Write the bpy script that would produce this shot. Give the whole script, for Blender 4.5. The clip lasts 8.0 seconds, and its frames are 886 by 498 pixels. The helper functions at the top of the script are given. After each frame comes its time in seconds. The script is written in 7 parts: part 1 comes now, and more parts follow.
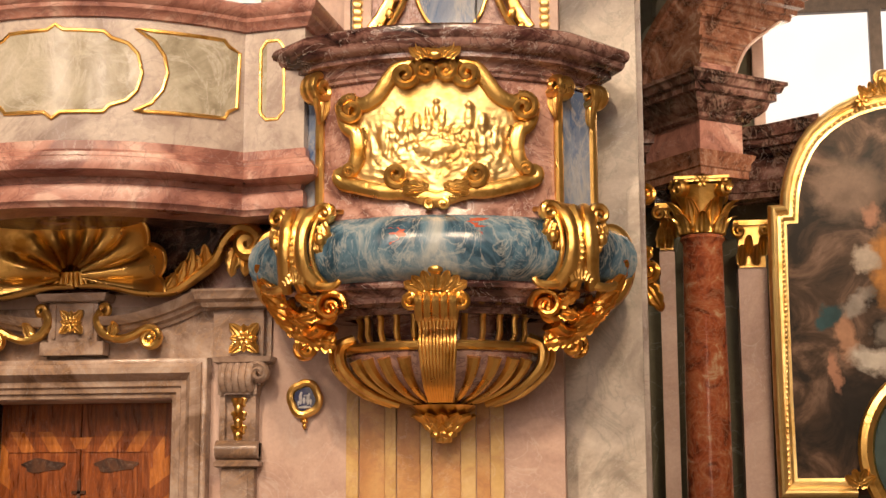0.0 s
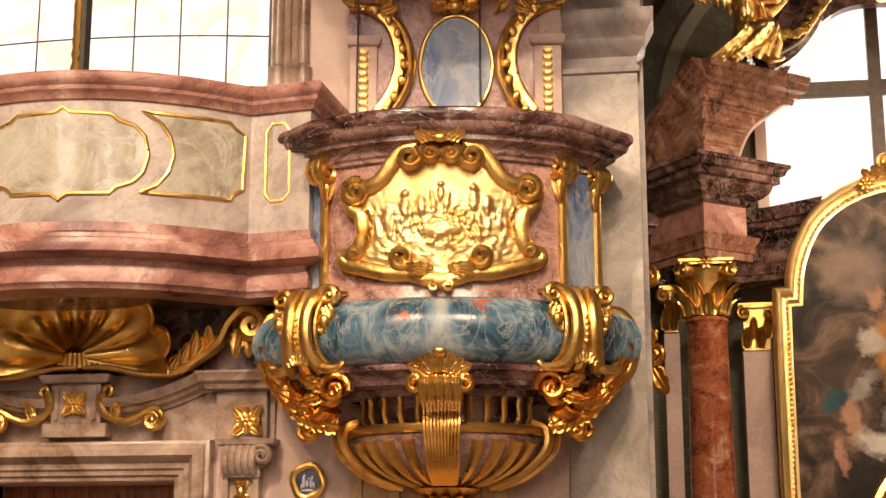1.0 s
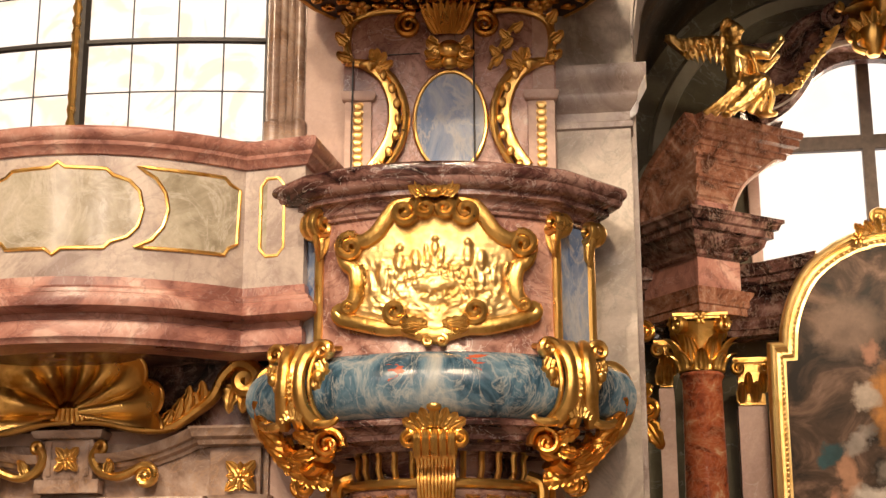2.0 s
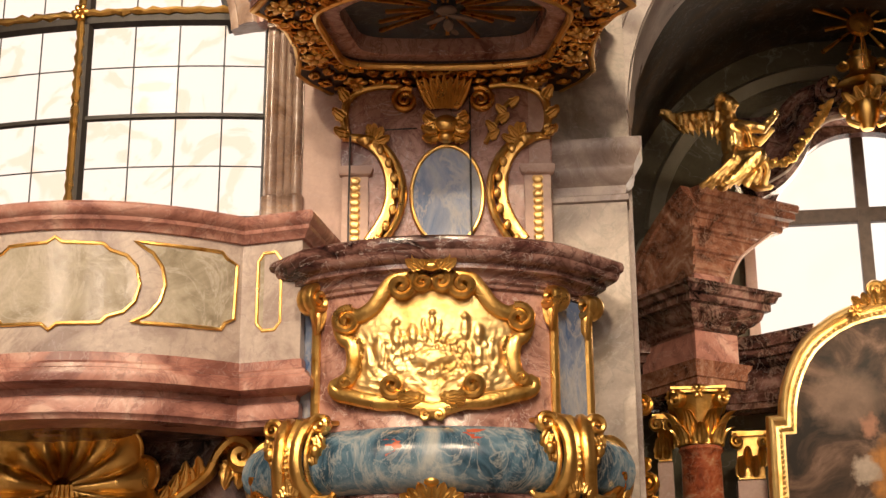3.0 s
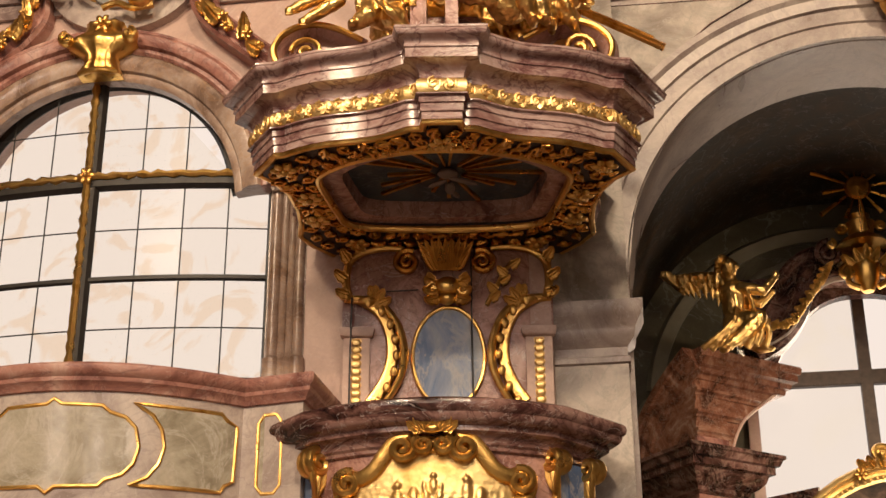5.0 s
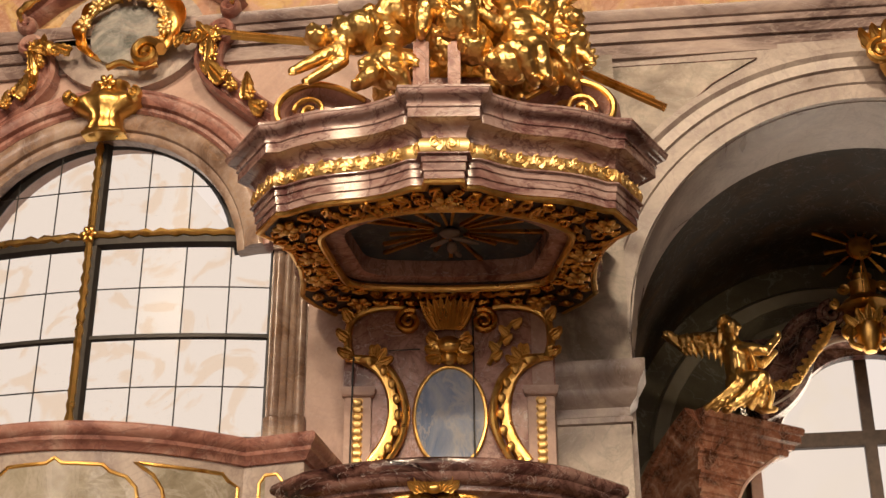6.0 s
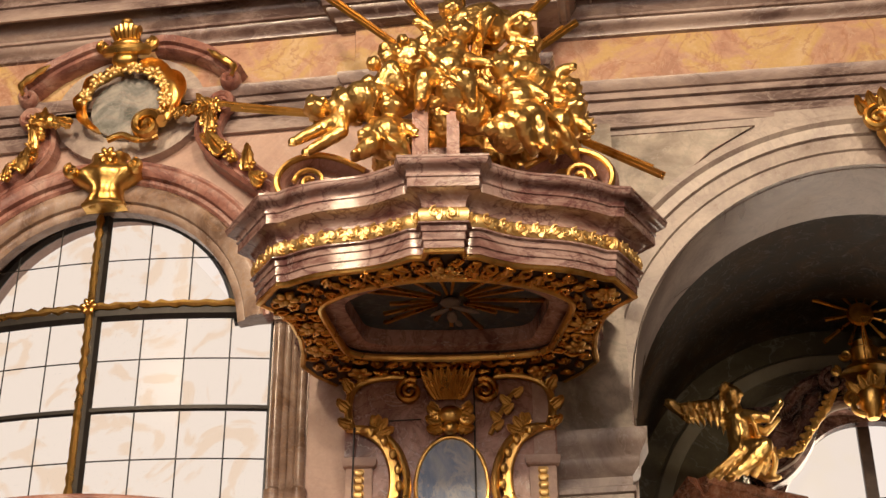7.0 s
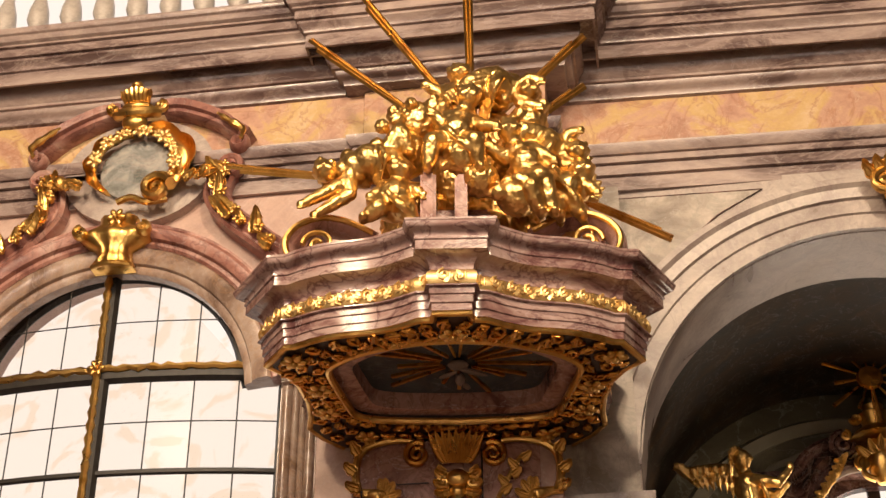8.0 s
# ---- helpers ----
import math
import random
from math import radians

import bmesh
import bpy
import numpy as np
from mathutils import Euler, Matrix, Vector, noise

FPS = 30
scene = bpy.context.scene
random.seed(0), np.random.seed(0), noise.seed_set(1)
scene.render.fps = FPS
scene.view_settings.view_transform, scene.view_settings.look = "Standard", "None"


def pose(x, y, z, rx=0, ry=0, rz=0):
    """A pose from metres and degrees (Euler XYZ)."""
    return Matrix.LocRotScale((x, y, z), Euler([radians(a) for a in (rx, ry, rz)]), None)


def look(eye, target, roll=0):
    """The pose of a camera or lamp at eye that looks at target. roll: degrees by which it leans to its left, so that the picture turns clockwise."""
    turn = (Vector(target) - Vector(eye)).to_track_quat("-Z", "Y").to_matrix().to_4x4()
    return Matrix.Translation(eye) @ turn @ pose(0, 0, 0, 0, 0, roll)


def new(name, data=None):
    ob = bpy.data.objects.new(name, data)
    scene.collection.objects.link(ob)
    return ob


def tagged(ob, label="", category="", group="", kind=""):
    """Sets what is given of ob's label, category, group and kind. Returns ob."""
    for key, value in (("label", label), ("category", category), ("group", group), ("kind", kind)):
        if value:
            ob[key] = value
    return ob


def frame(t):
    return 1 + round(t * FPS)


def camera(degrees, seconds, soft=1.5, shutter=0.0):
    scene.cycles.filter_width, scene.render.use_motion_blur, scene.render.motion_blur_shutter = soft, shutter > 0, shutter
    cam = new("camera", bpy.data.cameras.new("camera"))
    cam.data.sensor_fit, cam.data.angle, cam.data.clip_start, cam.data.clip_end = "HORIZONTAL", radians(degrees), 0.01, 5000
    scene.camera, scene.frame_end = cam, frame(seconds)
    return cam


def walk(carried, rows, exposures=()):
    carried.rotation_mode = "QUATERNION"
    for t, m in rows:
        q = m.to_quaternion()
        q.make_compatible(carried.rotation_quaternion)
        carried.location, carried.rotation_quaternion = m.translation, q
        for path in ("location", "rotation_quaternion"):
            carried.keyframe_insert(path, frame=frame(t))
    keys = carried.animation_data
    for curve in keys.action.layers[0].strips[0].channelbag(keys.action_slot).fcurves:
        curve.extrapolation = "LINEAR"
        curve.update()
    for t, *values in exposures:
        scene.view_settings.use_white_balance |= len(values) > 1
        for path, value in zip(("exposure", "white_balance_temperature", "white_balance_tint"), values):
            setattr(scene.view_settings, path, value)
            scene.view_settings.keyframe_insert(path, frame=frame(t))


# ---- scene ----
cam = camera(33.5, 8.0, soft=1.5)
EYE = 1.65
# seconds, yaw, pitch, roll: the camera stands in the nave and tilts up
ROWS = [
    (0.0, 8.233, 9.500, 0.197),
    (0.5, 8.322, 11.061, 0.192),
    (1.0, 8.377, 12.685, 0.048),
    (1.5, 8.273, 13.708, 0.056),
    (3.0, 8.107, 17.687, 0.327),
    (3.5, 8.163, 19.261, 0.517),
    (4.0, 8.041, 20.765, 0.531),
    (4.5, 8.133, 22.492, 0.371),
    (6.0, 8.148, 26.277, 0.098),
    (6.5, 8.190, 27.495, 0.249),
    (7.0, 8.347, 28.974, 0.469),
    (7.5, 8.480, 30.267, 0.381),
    (8.0, 8.569, 31.407, 0.233),
]
walk(cam, [(t, pose(0, 0, EYE, 90 + pitch, roll, yaw)) for t, yaw, pitch, roll in ROWS],
     [(0.0, 0.66), (0.5, 0.69), (1.5, 0.74), (3.0, 0.50), (3.5, 0.40), (4.5, 0.12), (6.0, -0.05), (6.5, -0.05), (7.0, 0.02), (8.0, 0.25)])

# ---- light ----
world = bpy.data.worlds.new("world")
scene.world = world
world.use_nodes = True
sky = world.node_tree.nodes.new("ShaderNodeTexSky")
sky.sky_type, sky.sun_disc = "NISHITA", False
sky.sun_elevation, sky.sun_rotation = radians(35), radians(200)
world.node_tree.links.new(sky.outputs[0], world.node_tree.nodes["Background"].inputs[0])
world.node_tree.nodes["Background"].inputs[1].default_value = 0.08


def area(name, m, sx, sy, power, color):
    lamp = bpy.data.lights.new(name, "AREA")
    lamp.shape, lamp.size, lamp.size_y, lamp.energy, lamp.color = "RECTANGLE", sx, sy, power, color
    ob = new(name, lamp)
    ob.matrix_world = m
    return ob


# daylight in the upper windows of the opposite side, and warm unseen spotlights above them
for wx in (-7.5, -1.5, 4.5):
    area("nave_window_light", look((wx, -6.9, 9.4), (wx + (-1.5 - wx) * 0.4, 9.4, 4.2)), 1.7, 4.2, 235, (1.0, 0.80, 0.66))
# low unseen fill lamps, added to brighten the shell under the balcony
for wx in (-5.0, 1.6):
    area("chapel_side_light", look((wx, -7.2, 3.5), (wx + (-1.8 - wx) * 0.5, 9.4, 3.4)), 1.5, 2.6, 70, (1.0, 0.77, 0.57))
for sx, sz in ((-5.5, 12.2), (2.6, 12.2)):
    area("nave_spot_light", look((sx, -4.6, sz), (-1.8, 9.4, 5.0)), 0.5, 0.5, 560, (1.0, 0.74, 0.48))
for sx in (-4.6, 1.6):
    area("ceiling_spot_light", look((sx, -2.6, 12.8), (-1.5, 9.3, 4.8)), 0.6, 0.6, 500, (1.0, 0.76, 0.52))
area("chapel_window_light", look((2.1, 13.15, 5.8), (1.7, 10.5, 5.6)), 2.0, 1.8, 30, (1.0, 0.78, 0.58))
# unseen fill lamp right of the view, added to brighten the altar bay
area("altar_spot_light", look((2.3, 10.3, 4.8), (0.9, 12.3, 4.6)), 0.3, 0.3, 14, (1.0, 0.78, 0.54)).data.spread = radians(110)


# ---- materials ----
def nodes_of(name):
    mat = bpy.data.materials.new(name)
    mat.use_nodes = True
    tree = mat.node_tree
    return mat, tree, tree.nodes["Principled BSDF"]


def add(tree, kind, **values):
    n = tree.nodes.new(kind)
    for key, value in values.items():
        n.inputs[key.replace("_", " ")].default_value = value
    return n


def ramp(tree, source, stops):
    n = tree.nodes.new("ShaderNodeValToRGB")
    while len(n.color_ramp.elements) < len(stops):
        n.color_ramp.elements.new(0.5)
    for e, (p, c) in zip(n.color_ramp.elements, stops):
        e.position = p
        e.color = (*c, 1) if isinstance(c, tuple) else (c, c, c, 1)
    tree.links.new(source, n.inputs[0])
    return n


def mixed(tree, factor, a, b, blend="MIX"):
    n = tree.nodes.new("ShaderNodeMix")
    n.data_type, n.blend_type = "RGBA", blend
    for src, slot in ((factor, 0), (a, 6), (b, 7)):
        if isinstance(src, (int, float)):
            n.inputs[slot].default_value = src
        elif isinstance(src, tuple):
            n.inputs[slot].default_value = (*src, 1)
        else:
            tree.links.new(src, n.inputs[slot])
    return n.outputs[2]


def marble(name, stops, vein, scale=1.6, veins=2.2, rough=0.3, stretch=(1, 1, 1), amount=0.7, patch=None, hairs=0.35):
    """Polished stone: clouded ground, thin veins, fine grain; patch: colour of a second stone in it."""
    mat, tree, bsdf = nodes_of(name)
    co = tree.nodes.new("ShaderNodeTexCoord")
    mp = add(tree, "ShaderNodeMapping", Scale=stretch)
    mp.inputs["Rotation"].default_value = (0.3, 0.5, 0.2)
    tree.links.new(co.outputs["Object"], mp.inputs[0])
    big = add(tree, "ShaderNodeTexNoise", Scale=scale, Detail=9.0, Roughness=0.62, Distortion=1.4)
    tree.links.new(mp.outputs[0], big.inputs[0])
    col = ramp(tree, big.outputs[0], [(0.5 + (p - 0.5) * 0.58, c) for p, c in stops]).outputs[0]
    if patch:
        pn = add(tree, "ShaderNodeTexNoise", Scale=scale * 1.9, Detail=6.0, Roughness=0.6, Distortion=0.8)
        tree.links.new(mp.outputs[0], pn.inputs[0])
        col = mixed(tree, ramp(tree, pn.outputs[0], [(0.60, 0.0), (0.66, 1.0)]).outputs[0], col, patch)
    vn = add(tree, "ShaderNodeTexNoise", Scale=veins, Detail=7.0, Roughness=0.6, Distortion=2.2)
    tree.links.new(mp.outputs[0], vn.inputs[0])
    line = ramp(tree, vn.outputs[0], [(0.465, 0.0), (0.5, amount), (0.515, amount * 0.4), (0.54, 0.0)])
    col = mixed(tree, line.outputs[0], col, vein)
    hair = add(tree, "ShaderNodeTexNoise", Scale=veins * 1.7, Detail=5.0, Roughness=0.55, Distortion=1.2)
    tree.links.new(mp.outputs[0], hair.inputs[0])
    pale = tuple(min(0.75, 0.35 + 0.6 * c) for c in stops[-2][1])
    col = mixed(tree, ramp(tree, hair.outputs[0], [(0.488, 0.0), (0.497, hairs), (0.506, 0.0)]).outputs[0], col, pale)
    fine = add(tree, "ShaderNodeTexNoise", Scale=38.0, Detail=5.0, Roughness=0.7)
    tree.links.new(mp.outputs[0], fine.inputs[0])
    col = mixed(tree, 0.35, col, ramp(tree, fine.outputs[0], [(0.25, 0.35), (0.75, 0.66)]).outputs[0], "OVERLAY")
    tree.links.new(col, bsdf.inputs["Base Color"])
    rr = ramp(tree, big.outputs[0], [(0.3, rough * 0.8), (0.7, rough * 1.35)])
    tree.links.new(rr.outputs[0], bsdf.inputs["Roughness"])
    bump = add(tree, "ShaderNodeBump", Strength=0.12, Distance=0.01)
    tree.links.new(fine.outputs[0], bump.inputs["Height"])
    tree.links.new(bump.outputs[0], bsdf.inputs["Normal"])
    return mat


def gilt(name, light=(0.85, 0.56, 0.20), dark=(0.52, 0.27, 0.06), rough=0.32, chased=0.14):
    """Burnished leaf over wood: even sheen, darker where it is rubbed thin."""
    mat, tree, bsdf = nodes_of(name)
    co = tree.nodes.new("ShaderNodeTexCoord")
    n = add(tree, "ShaderNodeTexNoise", Scale=5.0, Detail=4.0, Roughness=0.55)
    tree.links.new(co.outputs["Object"], n.inputs[0])
    col = ramp(tree, n.outputs[0], [(0.30, dark), (0.46, light), (0.8, tuple(min(1, c * 1.08) for c in light))])
    tree.links.new(col.outputs[0], bsdf.inputs["Base Color"])
    bsdf.inputs["Metallic"].default_value = 1.0
    fine = add(tree, "ShaderNodeTexNoise", Scale=42.0, Detail=3.0, Roughness=0.55)
    tree.links.new(co.outputs["Object"], fine.inputs[0])
    cut = add(tree, "ShaderNodeTexNoise", Scale=13.0, Detail=1.5, Roughness=0.45, Distortion=1.6)
    tree.links.new(co.outputs["Object"], cut.inputs[0])
    rr = ramp(tree, n.outputs[0], [(0.3, rough * 1.25), (0.7, rough * 0.85)])
    tree.links.new(rr.outputs[0], bsdf.inputs["Roughness"])
    worked = add(tree, "ShaderNodeBump", Strength=min(1.0, chased * 3.2), Distance=0.02)
    tree.links.new(cut.outputs[0], worked.inputs["Height"])
    bump = add(tree, "ShaderNodeBump", Strength=min(1.0, chased * 1.6), Distance=0.006)
    tree.links.new(fine.outputs[0], bump.inputs["Height"])
    tree.links.new(worked.outputs[0], bump.inputs["Normal"])
    tree.links.new(bump.outputs[0], bsdf.inputs["Normal"])
    return mat


def plain(name, a, b, rough=0.6, scale=6.0, metal=0.0, bumpy=0.1):
    mat, tree, bsdf = nodes_of(name)
    co = tree.nodes.new("ShaderNodeTexCoord")
    n = add(tree, "ShaderNodeTexNoise", Scale=scale, Detail=8.0, Roughness=0.65)
    tree.links.new(co.outputs["Object"], n.inputs[0])
    tree.links.new(ramp(tree, n.outputs[0], [(0.3, a), (0.7, b)]).outputs[0], bsdf.inputs["Base Color"])
    bsdf.inputs["Roughness"].default_value = rough
    bsdf.inputs["Metallic"].default_value = metal
    bump = add(tree, "ShaderNodeBump", Strength=bumpy, Distance=0.01)
    tree.links.new(n.outputs[0], bump.inputs["Height"])
    tree.links.new(bump.outputs[0], bsdf.inputs["Normal"])
    return mat


ROSE = marble("rose_grey_marble", [(0.28, (0.17, 0.08, 0.068)), (0.42, (0.37, 0.20, 0.165)), (0.60, (0.52, 0.315, 0.265)), (0.78, (0.30, 0.155, 0.135))], (0.15, 0.055, 0.05), 1.9, 2.6, 0.2, amount=0.6, hairs=0.7)
PINK = marble("pink_marble", [(0.30, (0.20, 0.085, 0.07)), (0.45, (0.37, 0.17, 0.135)), (0.6, (0.46, 0.24, 0.195)), (0.76, (0.58, 0.38, 0.32))], (0.20, 0.08, 0.07), 1.8, 2.4, 0.3)
STUCCO = marble("pale_rose_stucco", [(0.28, (0.42, 0.27, 0.22)), (0.5, (0.54, 0.37, 0.305)), (0.75, (0.63, 0.46, 0.39))], (0.52, 0.36, 0.32), 0.9, 1.4, 0.42, amount=0.35)
GREY = marble("grey_green_marble", [(0.28, (0.27, 0.225, 0.19)), (0.5, (0.44, 0.375, 0.32)), (0.72, (0.57, 0.50, 0.44))], (0.25, 0.24, 0.20), 1.5, 2.0, 0.32, amount=0.4)
ENTAB = marble("mauve_marble", [(0.28, (0.13, 0.085, 0.08)), (0.46, (0.26, 0.19, 0.175)), (0.62, (0.36, 0.275, 0.25)), (0.78, (0.46, 0.36, 0.32))], (0.50, 0.40, 0.36), 1.5, 2.2, 0.26, stretch=(0.5, 1, 1.4), amount=0.4)
LILAC = marble("lilac_grey_marble", [(0.28, (0.27, 0.21, 0.19)), (0.5, (0.43, 0.36, 0.325)), (0.74, (0.54, 0.47, 0.42))], (0.30, 0.23, 0.22), 1.3, 2.0, 0.3, amount=0.5)
OLIVE = marble("olive_grey_marble", [(0.28, (0.27, 0.24, 0.18)), (0.5, (0.41, 0.375, 0.30)), (0.74, (0.53, 0.485, 0.41))], (0.58, 0.54, 0.49), 1.8, 1.7, 0.12, amount=0.55)
BLUE = marble("blue_marble", [(0.32, (0.022, 0.055, 0.09)), (0.46, (0.06, 0.125, 0.19)), (0.60, (0.125, 0.21, 0.285)), (0.80, (0.36, 0.39, 0.40))], (0.42, 0.44, 0.43), 3.4, 3.6, 0.2, stretch=(1, 1, 0.5), amount=0.55, hairs=0.4)
PALEBLUE = marble("pale_blue_marble", [(0.30, (0.10, 0.17, 0.34)), (0.5, (0.25, 0.31, 0.44)), (0.75, (0.46, 0.47, 0.48))], (0.48, 0.48, 0.50), 2.4, 2.0, 0.3, stretch=(1, 1, 0.5))
VIOLET = marble("violet_veined_marble", [(0.28, (0.075, 0.03, 0.03)), (0.42, (0.26, 0.145, 0.13)), (0.60, (0.46, 0.33, 0.30)), (0.80, (0.36, 0.21, 0.19))], (0.11, 0.04, 0.045), 2.0, 2.6, 0.17, stretch=(0.6, 0.6, 1.2), amount=0.8)
YELLOW = marble("ochre_marble", [(0.30, (0.46, 0.26, 0.19)), (0.46, (0.56, 0.34, 0.24)), (0.58, (0.60, 0.40, 0.17)), (0.74, (0.66, 0.47, 0.26))], (0.42, 0.20, 0.12), 1.3, 1.6, 0.3)
RED = marble("red_marble", [(0.26, (0.12, 0.03, 0.016)), (0.46, (0.30, 0.075, 0.032)), (0.62, (0.36, 0.115, 0.05)), (0.76, (0.48, 0.31, 0.19))], (0.42, 0.24, 0.14), 4.2, 5.0, 0.14, amount=0.4, hairs=0.12)
DARK = marble("dark_rose_marble", [(0.30, (0.018, 0.008, 0.007)), (0.46, (0.075, 0.034, 0.028)), (0.60, (0.17, 0.085, 0.07)), (0.78, (0.32, 0.19, 0.165))], (0.36, 0.25, 0.20), 2.8, 3.4, 0.2, amount=0.5)
BROWN = marble("brown_red_marble", [(0.26, (0.07, 0.028, 0.018)), (0.42, (0.19, 0.075, 0.045)), (0.58, (0.27, 0.12, 0.075)), (0.76, (0.36, 0.20, 0.14))], (0.38, 0.24, 0.18), 3.4, 4.2, 0.22, amount=0.45)
CORNICE = marble("dark_flecked_marble", [(0.32, (0.016, 0.007, 0.007)), (0.45, (0.10, 0.045, 0.038)), (0.58, (0.28, 0.155, 0.135)), (0.78, (0.36, 0.23, 0.20))], (0.05, 0.015, 0.018), 2.4, 3.2, 0.15, stretch=(0.7, 0.7, 1.2), hairs=0.8)
GOLD = gilt("gilding", (0.80, 0.50, 0.155), (0.42, 0.20, 0.035), 0.30, 0.05)
PALEGOLD = gilt("bright_gilding", (0.92, 0.67, 0.30), (0.70, 0.44, 0.14), 0.43, 0.04)
OLDGOLD = gilt("dim_gilding", (0.74, 0.37, 0.08), (0.36, 0.15, 0.028), 0.28, 0.09)
STATUEGOLD = gilt("carved_gilding", (0.84, 0.55, 0.20), (0.38, 0.19, 0.045), 0.34, 0.09)
IRON = plain("dark_iron", (0.015, 0.012, 0.010), (0.035, 0.03, 0.025), 0.5, 20)
# unseen nave's floor and wall colours, set low to cut bounced light
FLOOR = marble("low_bounce_stone", [(0.3, (0.13, 0.10, 0.08)), (0.7, (0.22, 0.18, 0.15))], (0.2, 0.15, 0.12), 0.8, 1.0, 0.35)
LOW_BOUNCE = plain("low_bounce_plaster", (0.06, 0.045, 0.036), (0.10, 0.075, 0.06), 0.7, 1.5)
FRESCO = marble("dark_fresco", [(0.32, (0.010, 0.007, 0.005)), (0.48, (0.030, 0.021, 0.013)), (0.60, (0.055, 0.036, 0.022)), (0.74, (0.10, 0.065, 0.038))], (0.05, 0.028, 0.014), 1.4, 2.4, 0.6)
CHAPEL = marble("olive_chapel_plaster", [(0.30, (0.085, 0.075, 0.045)), (0.6, (0.135, 0.12, 0.075)), (0.8, (0.19, 0.165, 0.11))], (0.08, 0.07, 0.05), 0.8, 1.0, 0.6, amount=0.3)


# ---- mesh tools: every shape is a pair (vertices, faces) ----
def join(*shapes):
    vs, fs = [], []
    for v, f in shapes:
        k = len(vs)
        vs.extend(v)
        fs.extend([tuple(i + k for i in face) for face in f])
    return vs, fs


def moved(shape, m):
    return [tuple(m @ Vector(v)) for v in shape[0]], shape[1]


def mirror_x(shape, cx=0.0):
    return [(2 * cx - x, y, z) for x, y, z in shape[0]], [tuple(reversed(f)) for f in shape[1]]


def box(x0, x1, y0, y1, z0, z1):
    v = [(x, y, z) for x in (x0, x1) for y in (y0, y1) for z in (z0, z1)]
    return v, [(0, 1, 3, 2), (4, 6, 7, 5), (0, 4, 5, 1), (2, 3, 7, 6), (0, 2, 6, 4), (1, 5, 7, 3)]


def offsets(path, closed=False):
    """Mitred normals to the right of a plane path."""
    n, out = len(path), []
    for i in range(n):
        a = path[i - 1] if i or closed else None
        b = path[(i + 1) % n] if i < n - 1 or closed else None
        p = path[i]
        ts = []
        if a:
            ts.append(Vector((p[0] - a[0], p[1] - a[1])).normalized())
        if b:
            ts.append(Vector((b[0] - p[0], b[1] - p[1])).normalized())
        t = sum(ts, Vector((0, 0))).normalized()
        k = 1 / max(0.45, t.dot(ts[0]))
        out.append((t.y * k, -t.x * k))
    return out


def sweep(profile, path, plane="xy", closed=False, base=0.0):
    """Carries a closed profile of (out, along the third axis) along a plane path. plane xy: the third axis is z, and 'out' lies to the
    right of the way; plane xz: the third axis comes out of the wall, towards -y, from base."""
    norm, n, m = offsets(path, closed), len(path), len(profile)
    vs, fs = [], []
    for (u, v), (a, b) in zip(path, norm):
        for o, w in profile:
            p, q = u + a * o, v + b * o
            vs.append((p, q, w + base) if plane == "xy" else (p, base - w, q))
    for i in range(n if closed else n - 1):
        for j in range(m):
            a, b = i * m + j, i * m + (j + 1) % m
            c, d = ((i + 1) % n) * m + (j + 1) % m, ((i + 1) % n) * m + j
            fs.append((a, d, c, b))
    if not closed:
        fs.append(tuple(range(m)))
        fs.append(tuple(reversed(range((n - 1) * m, n * m))))
    return vs, fs


def tube(points, radius, sides=8, flat=1.0, closed=False, up=(0, 1, 0)):
    """A round or flattened bar along points; radius may vary along them."""
    pts = [Vector(p) for p in points]
    n = len(pts)
    rs = [radius(i / max(1, n - 1)) if callable(radius) else radius for i in range(n)]
    vs, fs = [], []
    for i, p in enumerate(pts):
        a = pts[i - 1] if i or closed else p
        b = pts[(i + 1) % n] if i < n - 1 or closed else p
        t = (b - a).normalized()
        side = t.cross(Vector(up))
        side = side.normalized() if side.length > 1e-4 else t.orthogonal().normalized()
        nor = side.cross(t)
        for k in range(sides):
            an = 2 * math.pi * k / sides
            vs.append(tuple(p + side * math.cos(an) * rs[i] + nor * math.sin(an) * rs[i] * flat))
    for i in range(n if closed else n - 1):
        j = (i + 1) % n
        for k in range(sides):
            k2 = (k + 1) % sides
            fs.append((i * sides + k, j * sides + k, j * sides + k2, i * sides + k2))
    if not closed:
        fs.append(tuple(reversed(range(sides))))
        fs.append(tuple(range((n - 1) * sides, n * sides)))
    return vs, fs


def smooth_line(points, per=6, closed=False):
    """A soft curve through points."""
    pts = [Vector(p) for p in points]
    n, out = len(pts), []
    for i in range(n if closed else n - 1):
        if closed:
            a, b, c, d = pts[i - 1], pts[i], pts[(i + 1) % n], pts[(i + 2) % n]
        else:
            a, b, c, d = pts[max(0, i - 1)], pts[i], pts[i + 1], pts[min(n - 1, i + 2)]
        for k in range(per):
            t = k / per
            out.append(tuple(0.5 * (2 * b + (c - a) * t + (2 * a - 5 * b + 4 * c - d) * t * t + (3 * b - a - 3 * c + d) * t ** 3)))
    if not closed:
        out.append(tuple(pts[-1]))
    return out


def spiral(c, r, turns, start, hand=1, y=0.0, shrink=0.16, steps=None, rise=0.0):
    """Points of a volute in the xz plane, from its outer end inwards."""
    steps = steps or int(14 * turns) + 2
    out = []
    for i in range(steps):
        t = i / (steps - 1)
        a = radians(start) + hand * 2 * math.pi * turns * t
        q = r * (1 - t * (1 - shrink))
        out.append((c[0] + q * math.cos(a), y - rise * t, c[1] + q * math.sin(a)))
    return out


